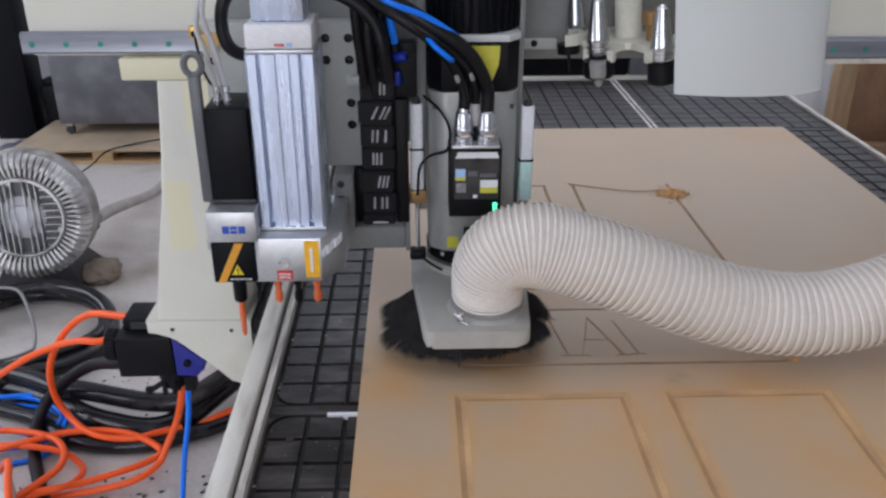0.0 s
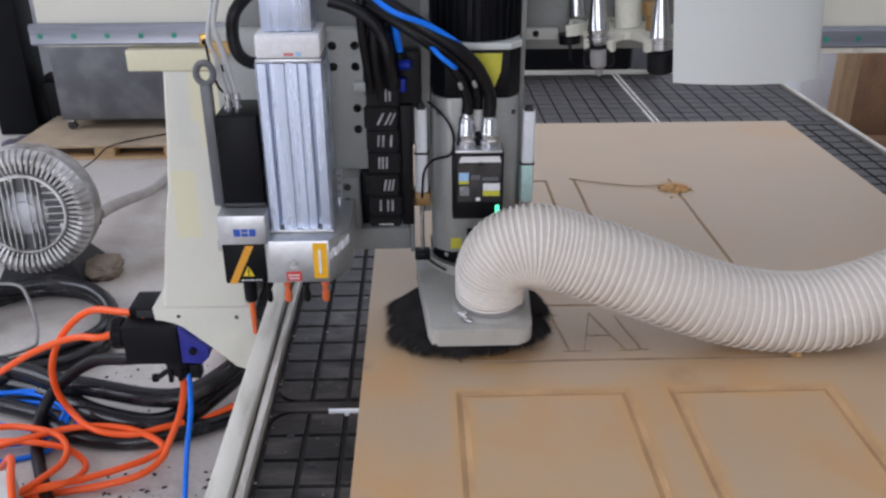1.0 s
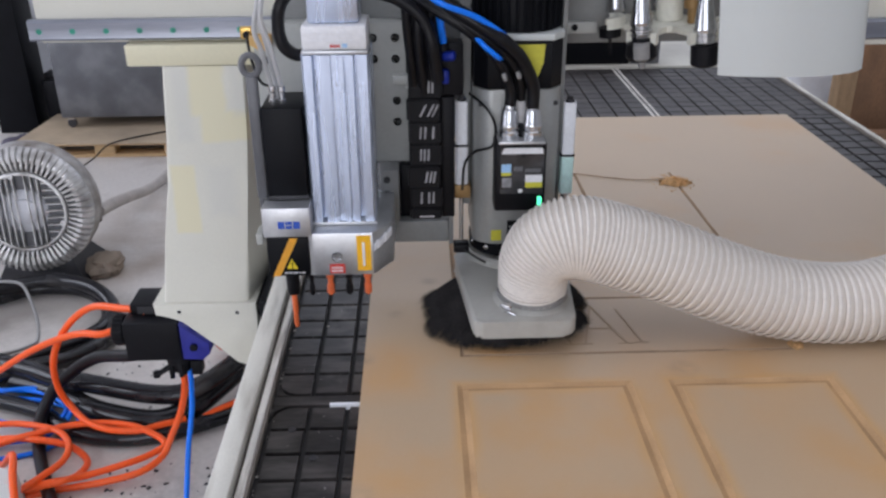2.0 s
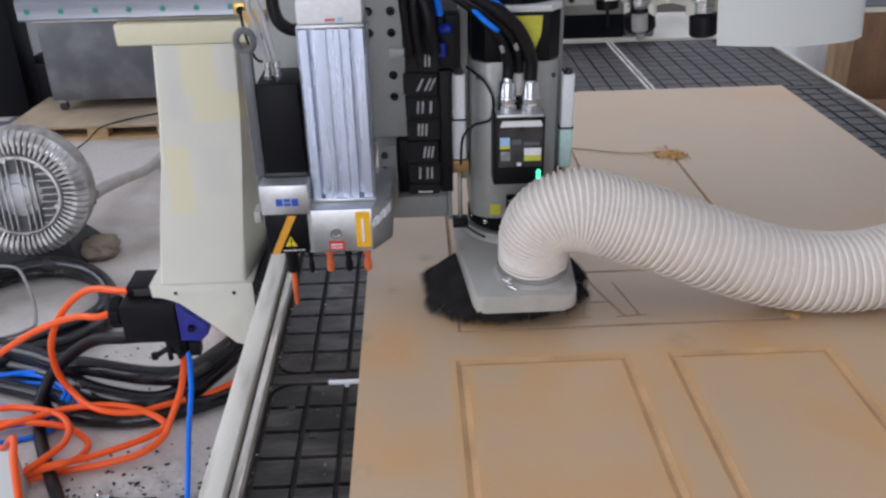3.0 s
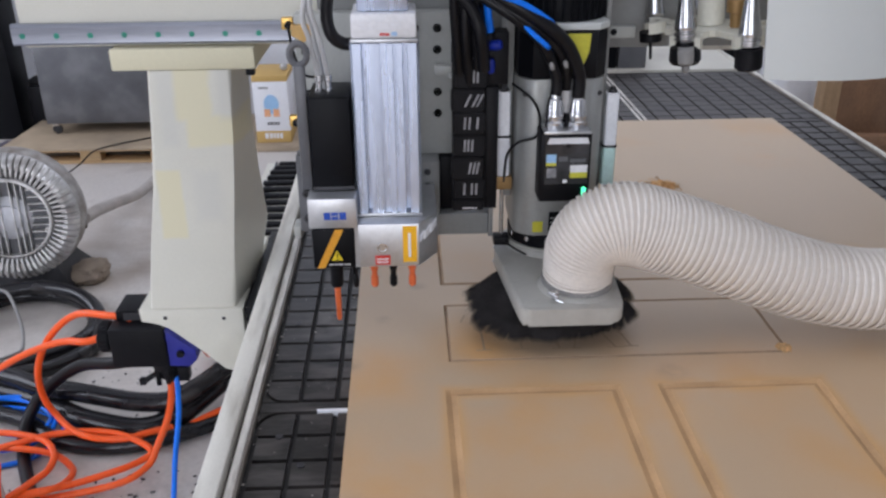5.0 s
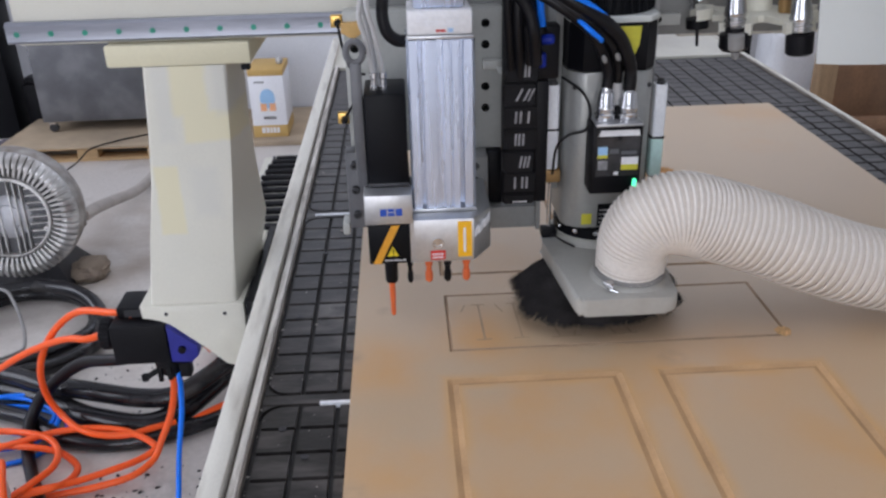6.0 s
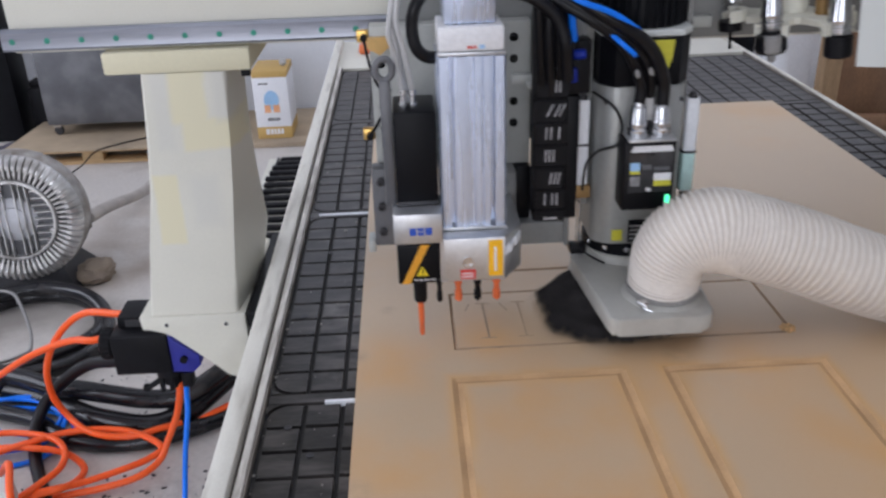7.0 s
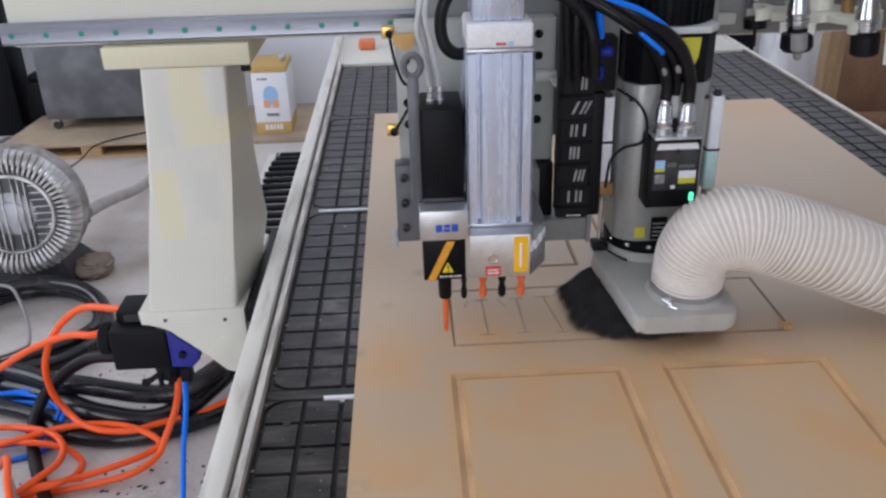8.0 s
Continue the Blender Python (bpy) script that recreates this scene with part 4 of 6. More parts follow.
    # extruded motor housing: fluted profile
    x0, x1, y0, y1 = 0.1845, 0.2853, F0 + 0.030, 1.245
    out = [(x0, y1), (x0, y0 + 0.006), (x0 + 0.004, y0)]
    for a, w, dp in ((0.016, 0.0075, 0.020), (0.043, 0.011, 0.005), (0.062, 0.005, 0.006), (0.076, 0.0080, 0.022)):
        out += [(x0 + a, y0), (x0 + a + 0.0008, y0 + dp), (x0 + a + w - 0.0008, y0 + dp), (x0 + a + w, y0)]
    out += [(x1 - 0.004, y0), (x1, y0 + 0.006), (x1, y1)]
    bm = bmesh.new()
    prism(bm, out, "z", 1.008, 1.274)
    prof = part("motor_housing", bm, ALU, d, "fluted extruded aluminium motor housing", smooth=None)
    bm = B(x0 - 0.001, x1 + 0.001, y0 - 0.001, y1 + 0.002, 1.0035, 1.0095, 0.001)
    part("housing_base", bm, ALUX, prof)
    part("cap_band", B(x0 + 0.0015, x1 - 0.0015, y0 + 0.001, y1, 1.2745, 1.2805, 0.002), ALUX, prof, "milled band under the cap")
    bm = B(x0 + 0.003, x1 - 0.003, y0 + 0.002, y1, 1.2808, 1.316, 0.004)
    cap = part("motor_cap", bm, LABELW, d, "white motor cap with printed label")
    bm = bmesh.new()
    bars(bm, 0.229, 0.243, 1.285, 1.290, y0 + 0.0018, 1, 0.8)
    part("print", bm, RED, cap)
    bm = bmesh.new()
    bars(bm, 0.246, 0.254, 1.2845, 1.2915, y0 + 0.0018, 1, 0.8)
    part("print", bm, PRINTB, cap)
    bm = bmesh.new()
    bars(bm, 0.20, 0.262, 1.295, 1.311, y0 + 0.0018, 3, 0.25)
    part("faint_print", bm, CARTON, cap)
    bm = B(x0 + 0.012, x1 - 0.014, y0 + 0.015, y1, 1.3165, 1.45, 0.004)
    part("motor_top", bm, ALU, d)
    # black servo behind on the other side
    bm = B(0.1175, 0.181, 1.150, 1.245, 1.0475, 1.196, 0.004)
    srv = part("servo_motor", bm, BLACKP, d, "black box-shaped servo motor")
    bm = B(0.117, 0.182, 1.149, 1.246, 1.0485, 1.055, 0.001)
    part("servo_flange", bm, DARKST, srv)
    bm = B(0.1000, 0.1170, 1.154, 1.170, 1.0480, 1.243, 0.004)
    part("side_strap", bm, CABINET, d, "dark steel side strap with lifting eye")
    bm = bmesh.new()
    ring = [2 * math.pi * k / 20 for k in range(21)]
    tube(bm, [(0.1085 + 0.0125 * math.cos(q), 1.162, 1.2575 + 0.0155 * math.sin(q)) for q in ring], 0.0052, 8, 2)
    part("lifting_eye", bm, CABINET, d, "steel lifting eye")
    for x in (0.134, 0.148):
        bm = bmesh.new()
        lathe(bm, (x, 1.18, 1.196), (0, 0, 1), [(0, 0.0065), (0.006, 0.0065), (0.006, 0.0045), (0.016, 0.0045), (0.018, 0.006), (0.026, 0.006)], 12)
        part("hose_fitting", bm, STEEL, d, "bright steel fitting")
    for k, pts in enumerate((
        [(0.134, 1.18, 1.221), (0.129, 1.176, 1.25), (0.124, 1.175, 1.28), (0.118, 1.17, 1.31), (0.128, 1.18, 1.36), (0.135, 1.19, 1.42)],
        [(0.148, 1.18, 1.221), (0.144, 1.175, 1.25), (0.138, 1.172, 1.285), (0.130, 1.165, 1.33), (0.140, 1.18, 1.38), (0.145, 1.19, 1.43)],
        [(0.141, 1.20, 1.196), (0.135, 1.20, 1.24), (0.128, 1.195, 1.29), (0.122, 1.19, 1.33), (0.132, 1.2, 1.40)],
    )):
        bm = bmesh.new()
        tube(bm, pts, 0.0038, 8)
        part("air_line", bm, CABLEG, d, "pale grey air line")
    bm = bmesh.new()
    tube(bm, [(0.190, 1.19, 1.266), (0.172, 1.185, 1.268), (0.157, 1.18, 1.283), (0.152, 1.18, 1.312), (0.160, 1.18, 1.345), (0.19, 1.2, 1.372), (0.24, 1.22, 1.385)], 0.0095, 12)
    part("motor_cable", bm, RUBBER, d, "thick black motor cable")
    bm = bmesh.new()
    tube(bm, [(0.293, 1.2, 1.355), (0.326, 1.2, 1.345), (0.356, 1.2, 1.324), (0.371, 1.2, 1.302), (0.38, 1.2, 1.268), (0.386, 1.215, 1.218)], 0.0100, 12)
    part("motor_cable", bm, RUBBER, d, "thick black motor cable")
    # spindles and bits
    for i, (kind, ln) in enumerate((("long", 0.0), ("thin", 0), ("o", 0), ("b", 0), ("o", 0))):
        x = 0.1465 + i * 0.0303
        y = F0 + 0.017
        bm = bmesh.new()
        if kind == "long":
            lathe(bm, (x, y, 0.9305), (0, 0, -1), [(0, 0.0118), (0.003, 0.0118), (0.004, 0.0108), (0.037, 0.0104), (0.040, 0.0090), (0.041, 0.006)], 18)
            part("bit_holder", bm, BLACKPL, d, "black bit holder")
            bm = bmesh.new()
            lathe(bm, (x, y, 0.8895), (0, 0, -1), [(0, 0.0048), (0.034, 0.0048), (0.035, 0.0042), (0.058, 0.0042), (0.062, 0.0030), (0.064, 0.001)], 12)
            part("drill_bit", bm, BITO, d, "orange coated drill bit")
        else:
            r = 0.0048 if kind == "thin" else 0.0062
            m = BITO if kind == "o" else BLACKPL
            lathe(bm, (x, y, 0.9305), (0, 0, -1), [(0, r), (0.013, r), (0.015, r * 0.74), (0.024, r * 0.74), (0.026, r), (0.040, r), (0.044, r * 0.5)], 14)
            part("drill_bit", bm, m, d, "orange coated drill bit" if kind == "o" else "black drill bit")
    return d


# ---------------- router spindle ----------------
def spindle():
    s = thing("router_spindle", (0.526, 1.345, 0.90), "grey router spindle with black motor and warning label", "router spindle")
    ax, ay = 0.526, 1.345
    bm = bmesh.new()
    turn = [(0.040 + 0.034 * math.cos(radians(q)), 0.035 + 0.040 * math.sin(radians(q))) for q in range(0, 91, 10)]
    out = [(ax + 0.074, ay + 0.07)] + [(ax + u, ay - v) for u, v in turn] + [(ax - u, ay - v) for u, v in reversed(turn)] + [(ax - 0.074, ay + 0.07)]
    prism(bm, out, "z", 0.905, 1.183, 0.002)
    body = part("spindle_body", bm, SPINDLEP, s, "grey cast spindle body")
    for x, z in ((ax - 0.062, 1.158), (ax + 0.062, 1.158)):
        screw(body, (x, ay - 0.066, z), (0, -1, 0), 0.004, 0.003)
    bm = bmesh.new()
    lathe(bm, (ax, ay, 0.848), (0, 0, 1), [(0, 0.062), (0.028, 0.064), (0.030, 0.076), (0.050, 0.077), (0.054, 0.073), (0.0565, 0.073)], 32)
    part("nose_ring", bm, BLACKP, s, "black ring round the spindle nose")
    for a in range(205, 345, 27):
        screw(s, (ax + 0.0765 * math.cos(radians(a)), ay + 0.0765 * math.sin(radians(a)), 0.894), (math.cos(radians(a)), math.sin(radians(a)), 0), 0.005, 0.006, material=STEEL)
    bm = B(ax - 0.042, ax - 0.024, ay - 0.0768, ay - 0.0755, 0.912, 0.932)
    part("yellow_sticker", bm, OLIVEY, body)
    bm = B(ax - 0.014, ax + 0.014, ay - 0.0768, ay - 0.0755, 0.908, 0.950)
    tag = part("black_sticker", bm, BLACKP, body)
    bm = bmesh.new()
    bars(bm, ax - 0.011, ax + 0.011, 0.914, 0.945, ay - 0.0769, 4, 0.3)
    part("sticker_print", bm, CABLEG, body)
    # black terminal box
    bx0, bx1, by = 0.485, 0.569, 1.222
    bm = B(bx0, bx1, by, ay - 0.0755, 0.988, 1.108, 0.003)
    bxp = part("terminal_box", bm, BLACKPL, s, "black terminal box with stickers and green lamp")
    bm = B(bx0 + 0.004, bx1 - 0.004, by - 0.010, ay - 0.08, 1.1085, 1.113, 0.001)
    part("box_lid", bm, ALUX, bxp)
    part("window", B(bx0 + 0.008, bx1 - 0.004, by - 0.0012, by - 0.0002, 1.020, 1.100), SMOKE, bxp, "smoky clear window")
    bm = bmesh.new()
    prism(bm, [(bx0 + 0.010, 1.090), (bx1 - 0.005, 1.090), (bx1 - 0.008, 1.100), (bx0 + 0.014, 1.100)], "y", by - 0.0026, by - 0.0014)
    part("white_strip", bm, LABELW, bxp)
    bm = bmesh.new()
    rod(bm, (bx0 + 0.045, by - 0.0014, 1.087), (bx0 + 0.045, by - 0.0030, 1.087), 0.004, 12)
    part("window_screw", bm, BLACKPL, bxp)
    # Stickers, and flat grey patches on the window's face.
    for nm, x0, x1, z0, z1, m in (("blue_sticker", 0.495, 0.511, 1.058, 1.072, PRINTB), ("green_sticker", 0.495, 0.511, 1.0525, 1.0578, OLIVEY), ("white_sticker", 0.535, 0.563, 1.0405, 1.053, LABELW),
                                  ("yellow_sticker", 0.535, 0.563, 1.031, 1.0402, OLIVEY), ("white_dot", 0.5235, 0.5305, 1.0225, 1.028, LABELW), ("grey_terminal", 0.4965, 0.512, 1.032, 1.048, SLIT), ("grey_terminal", 0.515, 0.530, 1.060, 1.068, CABINET), ("grey_terminal", 0.534, 0.560, 1.058, 1.064, CABINET)):
        part(nm, B(x0, x1, by - 0.0024, by - 0.0014, z0, z1), m, bxp)
    bm = bmesh.new()
    prism(bm, rounded(0.5560, 0.5630, 0.998, 1.0145, 0.003, 3), "y", by - 0.003, by - 0.0004)
    part("status_lamp", bm, LED, bxp, "lit green status lamp")
    # connectors
    for x in (0.508, 0.5455):
        bm = bmesh.new()
        lathe(bm, (x, by + 0.020, 1.113), (0, 0, 1), [(0, 0.0165), (0.003, 0.0172), (0.010, 0.0172), (0.012, 0.0150), (0.015, 0.0150), (0.017, 0.0162), (0.022, 0.0160), (0.024, 0.0146), (0.044, 0.0128), (0.047, 0.0120), (0.049, 0.0098), (0.054, 0.009)], 20)
        part("connector", bm, STEEL, s, "bright plated cable connector")
    bm = bmesh.new()
    lathe(bm, (0.527, by + 0.030, 1.113), (0, 0, 1), [(0, 0.007), (0.030, 0.007), (0.032, 0.009), (0.058, 0.009)], 14)
    part("connector", bm, CABLEG, s, "pale grey cable connector")
    bm = bmesh.new()
    rod(bm, (0.530, by + 0.020, 1.113), (0.530, by + 0.020, 1.135), 0.006, 10)
    part("plug", bm, BLACKPL, s)
    # motor
    bm = bmesh.new()
    oct_ = [(ax - 0.0725, ay + 0.06), (ax - 0.0725, ay - 0.050), (ax - 0.052, ay - 0.0755), (ax + 0.052, ay - 0.0755), (ax + 0.0725, ay - 0.050), (ax + 0.0725, ay + 0.06)]
    prism(bm, oct_, "z", 1.1835, 1.262, 0.004)
    mot = part("motor_block", bm, BLACKP, s, "glossy black motor block")
    bm = bmesh.new()
    prism(bm, [(ax - 0.010, 1.257), (ax + 0.040, 1.257), (ax + 0.038, 1.228), (ax + 0.024, 1.190), (ax + 0.010, 1.21)], "y", ay - 0.0772, ay - 0.0758)
    part("warning_label", bm, OLIVEY, mot, "yellow warning label")
    bm = bmesh.new()
    prism(bm, [(x + (0.002 if x > ax else -0.002), y - (0.002 if y < ay else 0)) for x, y in oct_], "z", 1.2625, 1.2735, 0.002)
    part("white_band", bm, WHITEP, s, "white band round the motor")
    bm = bmesh.new()
    lathe(bm, (ax, ay, 1.274), (0, 0, 1), [(0, 0.071), (0.30, 0.071)], 36)
    up = part("motor_upper", bm, BLACKP, s, "black finned upper motor")
    for k in range(14):
        a = radians(196 + k * 11.5)
        bm = bmesh.new()
        cx, cy = ax + 0.0735 * math.cos(a), ay + 0.0735 * math.sin(a)
        rod(bm, (cx, cy, 1.276), (cx, cy, 1.57), 0.0035, 6)
        part("fin", bm, BLACKP, up)
    # side plates of the slide
    for x0, x1 in ((ax - 0.090, ax - 0.0755), (ax + 0.0755, ax + 0.084)):
        bm = B(x0, x1, ay - 0.02, ay + 0.11, 0.96, 1.60, 0.002)
        part("slide_cheek", bm, GREYD, s, "dull grey slide cheek")
    # pneumatic cylinders
    for x, top_, low_, film in ((0.4335, 1.155, 1.006, PALECYL), (0.6185, 1.150, 0.985, TEAL)):
        y = 1.312
        bm = bmesh.new()
        prism(bm, rounded(x - 0.0108, x + 0.0108, y - 0.0105, y + 0.0105, 0.005), "z", low_, top_, 0.001)
        cyl = part("air_cylinder", bm, PALECYL, s, "pale aluminium air cylinder")
        bm = bmesh.new()
        prism(bm, rounded(x - 0.0113, x + 0.0113, y - 0.011, y + 0.011, 0.005), "z", low_ + 0.002, low_ + 0.070, 0.0)
        part("cylinder_film", bm, film, cyl)
        bm = bmesh.new()
        prism(bm, rounded(x - 0.0124, x + 0.0124, y - 0.0119, y + 0.0119, 0.005), "z", low_ + 0.070, low_ + 0.0735, 0.0)
        part("clip_band", bm, BLACKPL, cyl)
        bm = bmesh.new()
        lathe(bm, (x, y, top_), (0, 0, 1), [(0, 0.008), (0.004, 0.008), (0.004, 0.005), (0.010, 0.005)], 12)
        part("cylinder_nut", bm, DARKST, cyl)
        bm = bmesh.new()
        lathe(bm, (x, y, low_), (0, 0, -1), [(0, 0.0085), (0.018, 0.0085), (0.020, 0.0038), (low_ - 0.889, 0.0038)], 12)
        part("piston_rod", bm, STEEL, cyl)
        bm = B(x - 0.014, x + 0.014, y - 0.014, y + 0.014, 0.874, 0.890, 0.003)
        part("rod_foot", bm, BLACKPL, cyl)
    bm = B(0.418, 0.4495, 1.298, 1.34, 0.982, 1.0055, 0.002)
    part("brass_block", bm, BRONZE, s, "brown bronze mounting block")
    bm = B(0.412, 0.420, 1.325, 1.36, 0.88, 0.9815, 0.002)
    part("guide_plate", bm, GREYD, s)
    # cables into the connectors
    for pts, r, m in (
        ([(0.508, 1.242, 1.160), (0.509, 1.241, 1.190), (0.497, 1.235, 1.225), (0.478, 1.226, 1.255), (0.460, 1.220, 1.274), (0.410, 1.222, 1.309), (0.34, 1.25, 1.345)], 0.0092, RUBBER),
        ([(0.5455, 1.242, 1.160), (0.5445, 1.240, 1.197), (0.526, 1.225, 1.239), (0.508, 1.216, 1.262), (0.485, 1.210, 1.281), (0.426, 1.214, 1.317), (0.35, 1.25, 1.36)], 0.0105, RUBBER),
        ([(0.527, 1.252, 1.168), (0.525, 1.246, 1.200), (0.508, 1.232, 1.240), (0.468, 1.215, 1.276), (0.41, 1.222, 1.315), (0.34, 1.25, 1.355)], 0.0080, RUBBER),
        ([(0.536, 1.236, 1.226), (0.515, 1.222, 1.258), (0.475, 1.214, 1.292), (0.42, 1.225, 1.326), (0.35, 1.26, 1.365)], 0.0070, RUBBER),
        ([(0.489, 1.216, 1.247), (0.483, 1.200, 1.2535), (0.464, 1.197, 1.2695), (0.457, 1.206, 1.2755), (0.44, 1.230, 1.290)], 0.0040, BLUE),
        ([(0.500, 1.222, 1.276), (0.484, 1.2095, 1.291), (0.446, 1.202, 1.315), (0.392, 1.198, 1.337), (0.34, 1.24, 1.37)], 0.0045, BLUE),
        ([(0.446, 1.30, 1.17), (0.472, 1.262, 1.155), (0.487, 1.258, 1.125), (0.483, 1.262, 1.090), (0.455, 1.275, 1.076), (0.438, 1.286, 1.050), (0.434, 1.293, 1.0)], 0.0022, RUBBER),
        ([(0.436, 1.30, 0.884), (0.455, 1.285, 0.874), (0.475, 1.270, 0.868)], 0.002, RUBBER),
    ):
        bm = bmesh.new()
        tube(bm, pts, r, 12)
        part("cable", bm, m, s, "bright blue air tube" if m is BLUE else "black cable")
    # Small grey bodies put in for glints on the black cables.
    for x, y, z in ((0.4985, 1.2225, 1.211), (0.521, 1.2265, 1.213)):
        bm = bmesh.new()
        lathe(bm, (x, y, z), (-0.3, -0.1, 1), [(0, 0.0030), (0.003, 0.0042), (0.008, 0.0042), (0.012, 0.0026)], 10)
        part("cable_clip", bm, DULLCABLE, s, "small grey body standing in for a glint on the cable")
    # collet nose and cutter down to the board
    bm = bmesh.new()
    lathe(bm, (ax, ay, 0.8475), (0, 0, -1), [(0, 0.03), (0.015, 0.03), (0.018, 0.022), (0.030, 0.020), (0.031, 0.004), (0.0465, 0.003)], 16)
    part("cutter", bm, STEEL, s)
    return s


# ---------------- dust hood, brush and hose ----------------
def hood():
    h = thing("dust_hood", (0.53, 1.2, 0.84), "grey cast dust hood with a black bristle skirt", "dust hood")
    out = []
    # front tongue with rounded corners, flaring back to the ring
    for cx, cy, r, a0, a1 in ((0.587, 1.098, 0.022, 270, 360), (0.602, 1.31, 0.022, 0, 50), (0.526, 1.350, 0.090, 30, 150), (0.440, 1.305, 0.018, 150, 190), (0.462, 1.098, 0.022, 190, 270)):
        out += [(cx + r * math.cos(radians(a0 + (a1 - a0) * k / 8)), cy + r * math.sin(radians(a0 + (a1 - a0) * k / 8))) for k in range(9)]
    bm = bmesh.new()
    prism(bm, out, "z", 0.836, 0.866, 0.006)
    shell = part("hood_shell", bm, HOODP, h, "grey cast aluminium shell")
    bm = bmesh.new()
    lathe(bm, (0.526, 1.345, 0.8655), (0, 0, 1), [(0, 0.086), (0.004, 0.084), (0.008, 0.082), (0.010, 0.0785), (0.014, 0.0785)], 36)
    part("collar", bm, HOODP, h, "pale collar round the spindle")
    bm = bmesh.new()
    lathe(bm, (0.545, 1.158, 0.8655), (0, 0, 1), [(0, 0.066), (0.004, 0.062), (0.008, 0.054), (0.030, 0.052)], 36)
    part("hose_port", bm, HOODP, h)
    bm = bmesh.new()
    lathe(bm, (0.545, 1.158, 0.873), (0, 0, 1), [(0, 0.0570), (0.0005, 0.0592), (0.0095, 0.0592), (0.010, 0.0570)], 40)
    cl = part("hose_clamp", bm, DULLCABLE, h, "dull steel hose clamp")
    bm = bmesh.new()
    box(bm, 0.4935, 0.5045, 1.0965, 1.1075, 0.8725, 0.8845, 0.0015)
    rod(bm, (0.488, 1.103, 0.8835), (0.503, 1.0935, 0.8765), 0.0034, 10, chamfer=0.0008)
    rod(bm, (0.494, 1.101, 0.8735), (0.511, 1.0935, 0.8690), 0.0022, 8)
    part("clamp_screw", bm, STEEL, cl)
    # bristles, tufts hanging from the rim and splayed outwards
    rng = random.Random(7)
    bm = bmesh.new()
    cx, cy = 0.519, 1.232
    n = 5200
    for k in range(n):
        a = 2 * math.pi * k / n + rng.uniform(-0.01, 0.01)
        ca, sa = math.cos(a), math.sin(a)
        rx, ry = 0.086, 0.092
        p = Vector((cx + rx * ca, cy + ry * sa, 0.838))
        lump = 0.5 + 0.5 * math.sin(9 * a + 1.3) * math.sin(4 * a)
        notch = 0.026 * math.exp(-(a - 6.10) ** 2 / 0.010) + 0.004 * math.exp(-(a - 0.02) ** 2 / 0.01)
        spread = 0.047 + 0.010 * lump - notch + rng.gauss(0, 0.0022) + max(0.0, -ca) * 0.010 + 0.010 * math.exp(-(a - 0.40) ** 2 / 0.09) - 0.004 * max(0.0, ca)
        spread += 0.020 * math.exp(-(a - 2.85) ** 2 / 0.03) + 0.004 * math.sin(23 * a) * math.sin(7 * a + 0.6) + 0.030 * max(0.0, -ca) * max(0.0, -sa)
        if sa < -0.5:
            spread -= 0.065 * (-sa - 0.5)
        p.z -= rng.uniform(0.0, 0.004)
        e = p + Vector((ca * spread, sa * spread, 0)) + Vector((rng.gauss(0, .003), rng.gauss(0, .003), 0))
        e.z = 0.8020 + abs(rng.gauss(0, 0.004))
        m = (p + e) / 2 + Vector((ca * 0.010, sa * 0.010, 0.004))
        s = Vector((-sa, ca, 0)) * 0.0009
        up = Vector((0, 0, 0.0009))
        rows = [[bm.verts.new(q + o) for o in (s, up, -s)] for q in (p, m)]
        tip = bm.verts.new(e)
        for i in range(3):
            bm.faces.new((rows[0][i], rows[0][(i + 1) % 3], rows[1][(i + 1) % 3], rows[1][i]))
            bm.faces.new((rows[1][i], rows[1][(i + 1) % 3], tip))
    sk = part("bristle_skirt", bm, BRISTLE, h, "splayed black bristle skirt", smooth=None)
    tagged(sk, kind="stuff")
    bm = bmesh.new()
    prism(bm, [(cx + 0.094 * math.cos(radians(q)), cy + 0.102 * math.sin(radians(q))) for q in range(0, 360, 10)], "z", 0.812, 0.8355)
    part("brush_backing", bm, BRISTLE, h)
    return h, sk


HOSE_PATH = [(0.545, 1.158, 0.870), (0.545, 1.152, 0.906), (0.549, 1.142, 0.945), (0.570, 1.134, 0.9765), (0.610, 1.130, 0.9885), (0.665, 1.130, 0.9750), (0.752, 1.130, 0.9445),
             (0.846, 1.128, 0.9065), (0.941, 1.126, 0.8755), (1.036, 1.124, 0.8620), (1.127, 1.124, 0.8700), (1.25, 1.13, 0.915), (1.42, 1.15, 1.02), (1.60, 1.18, 1.20), (1.72, 1.25, 1.45), (1.76, 1.4, 1.72)]


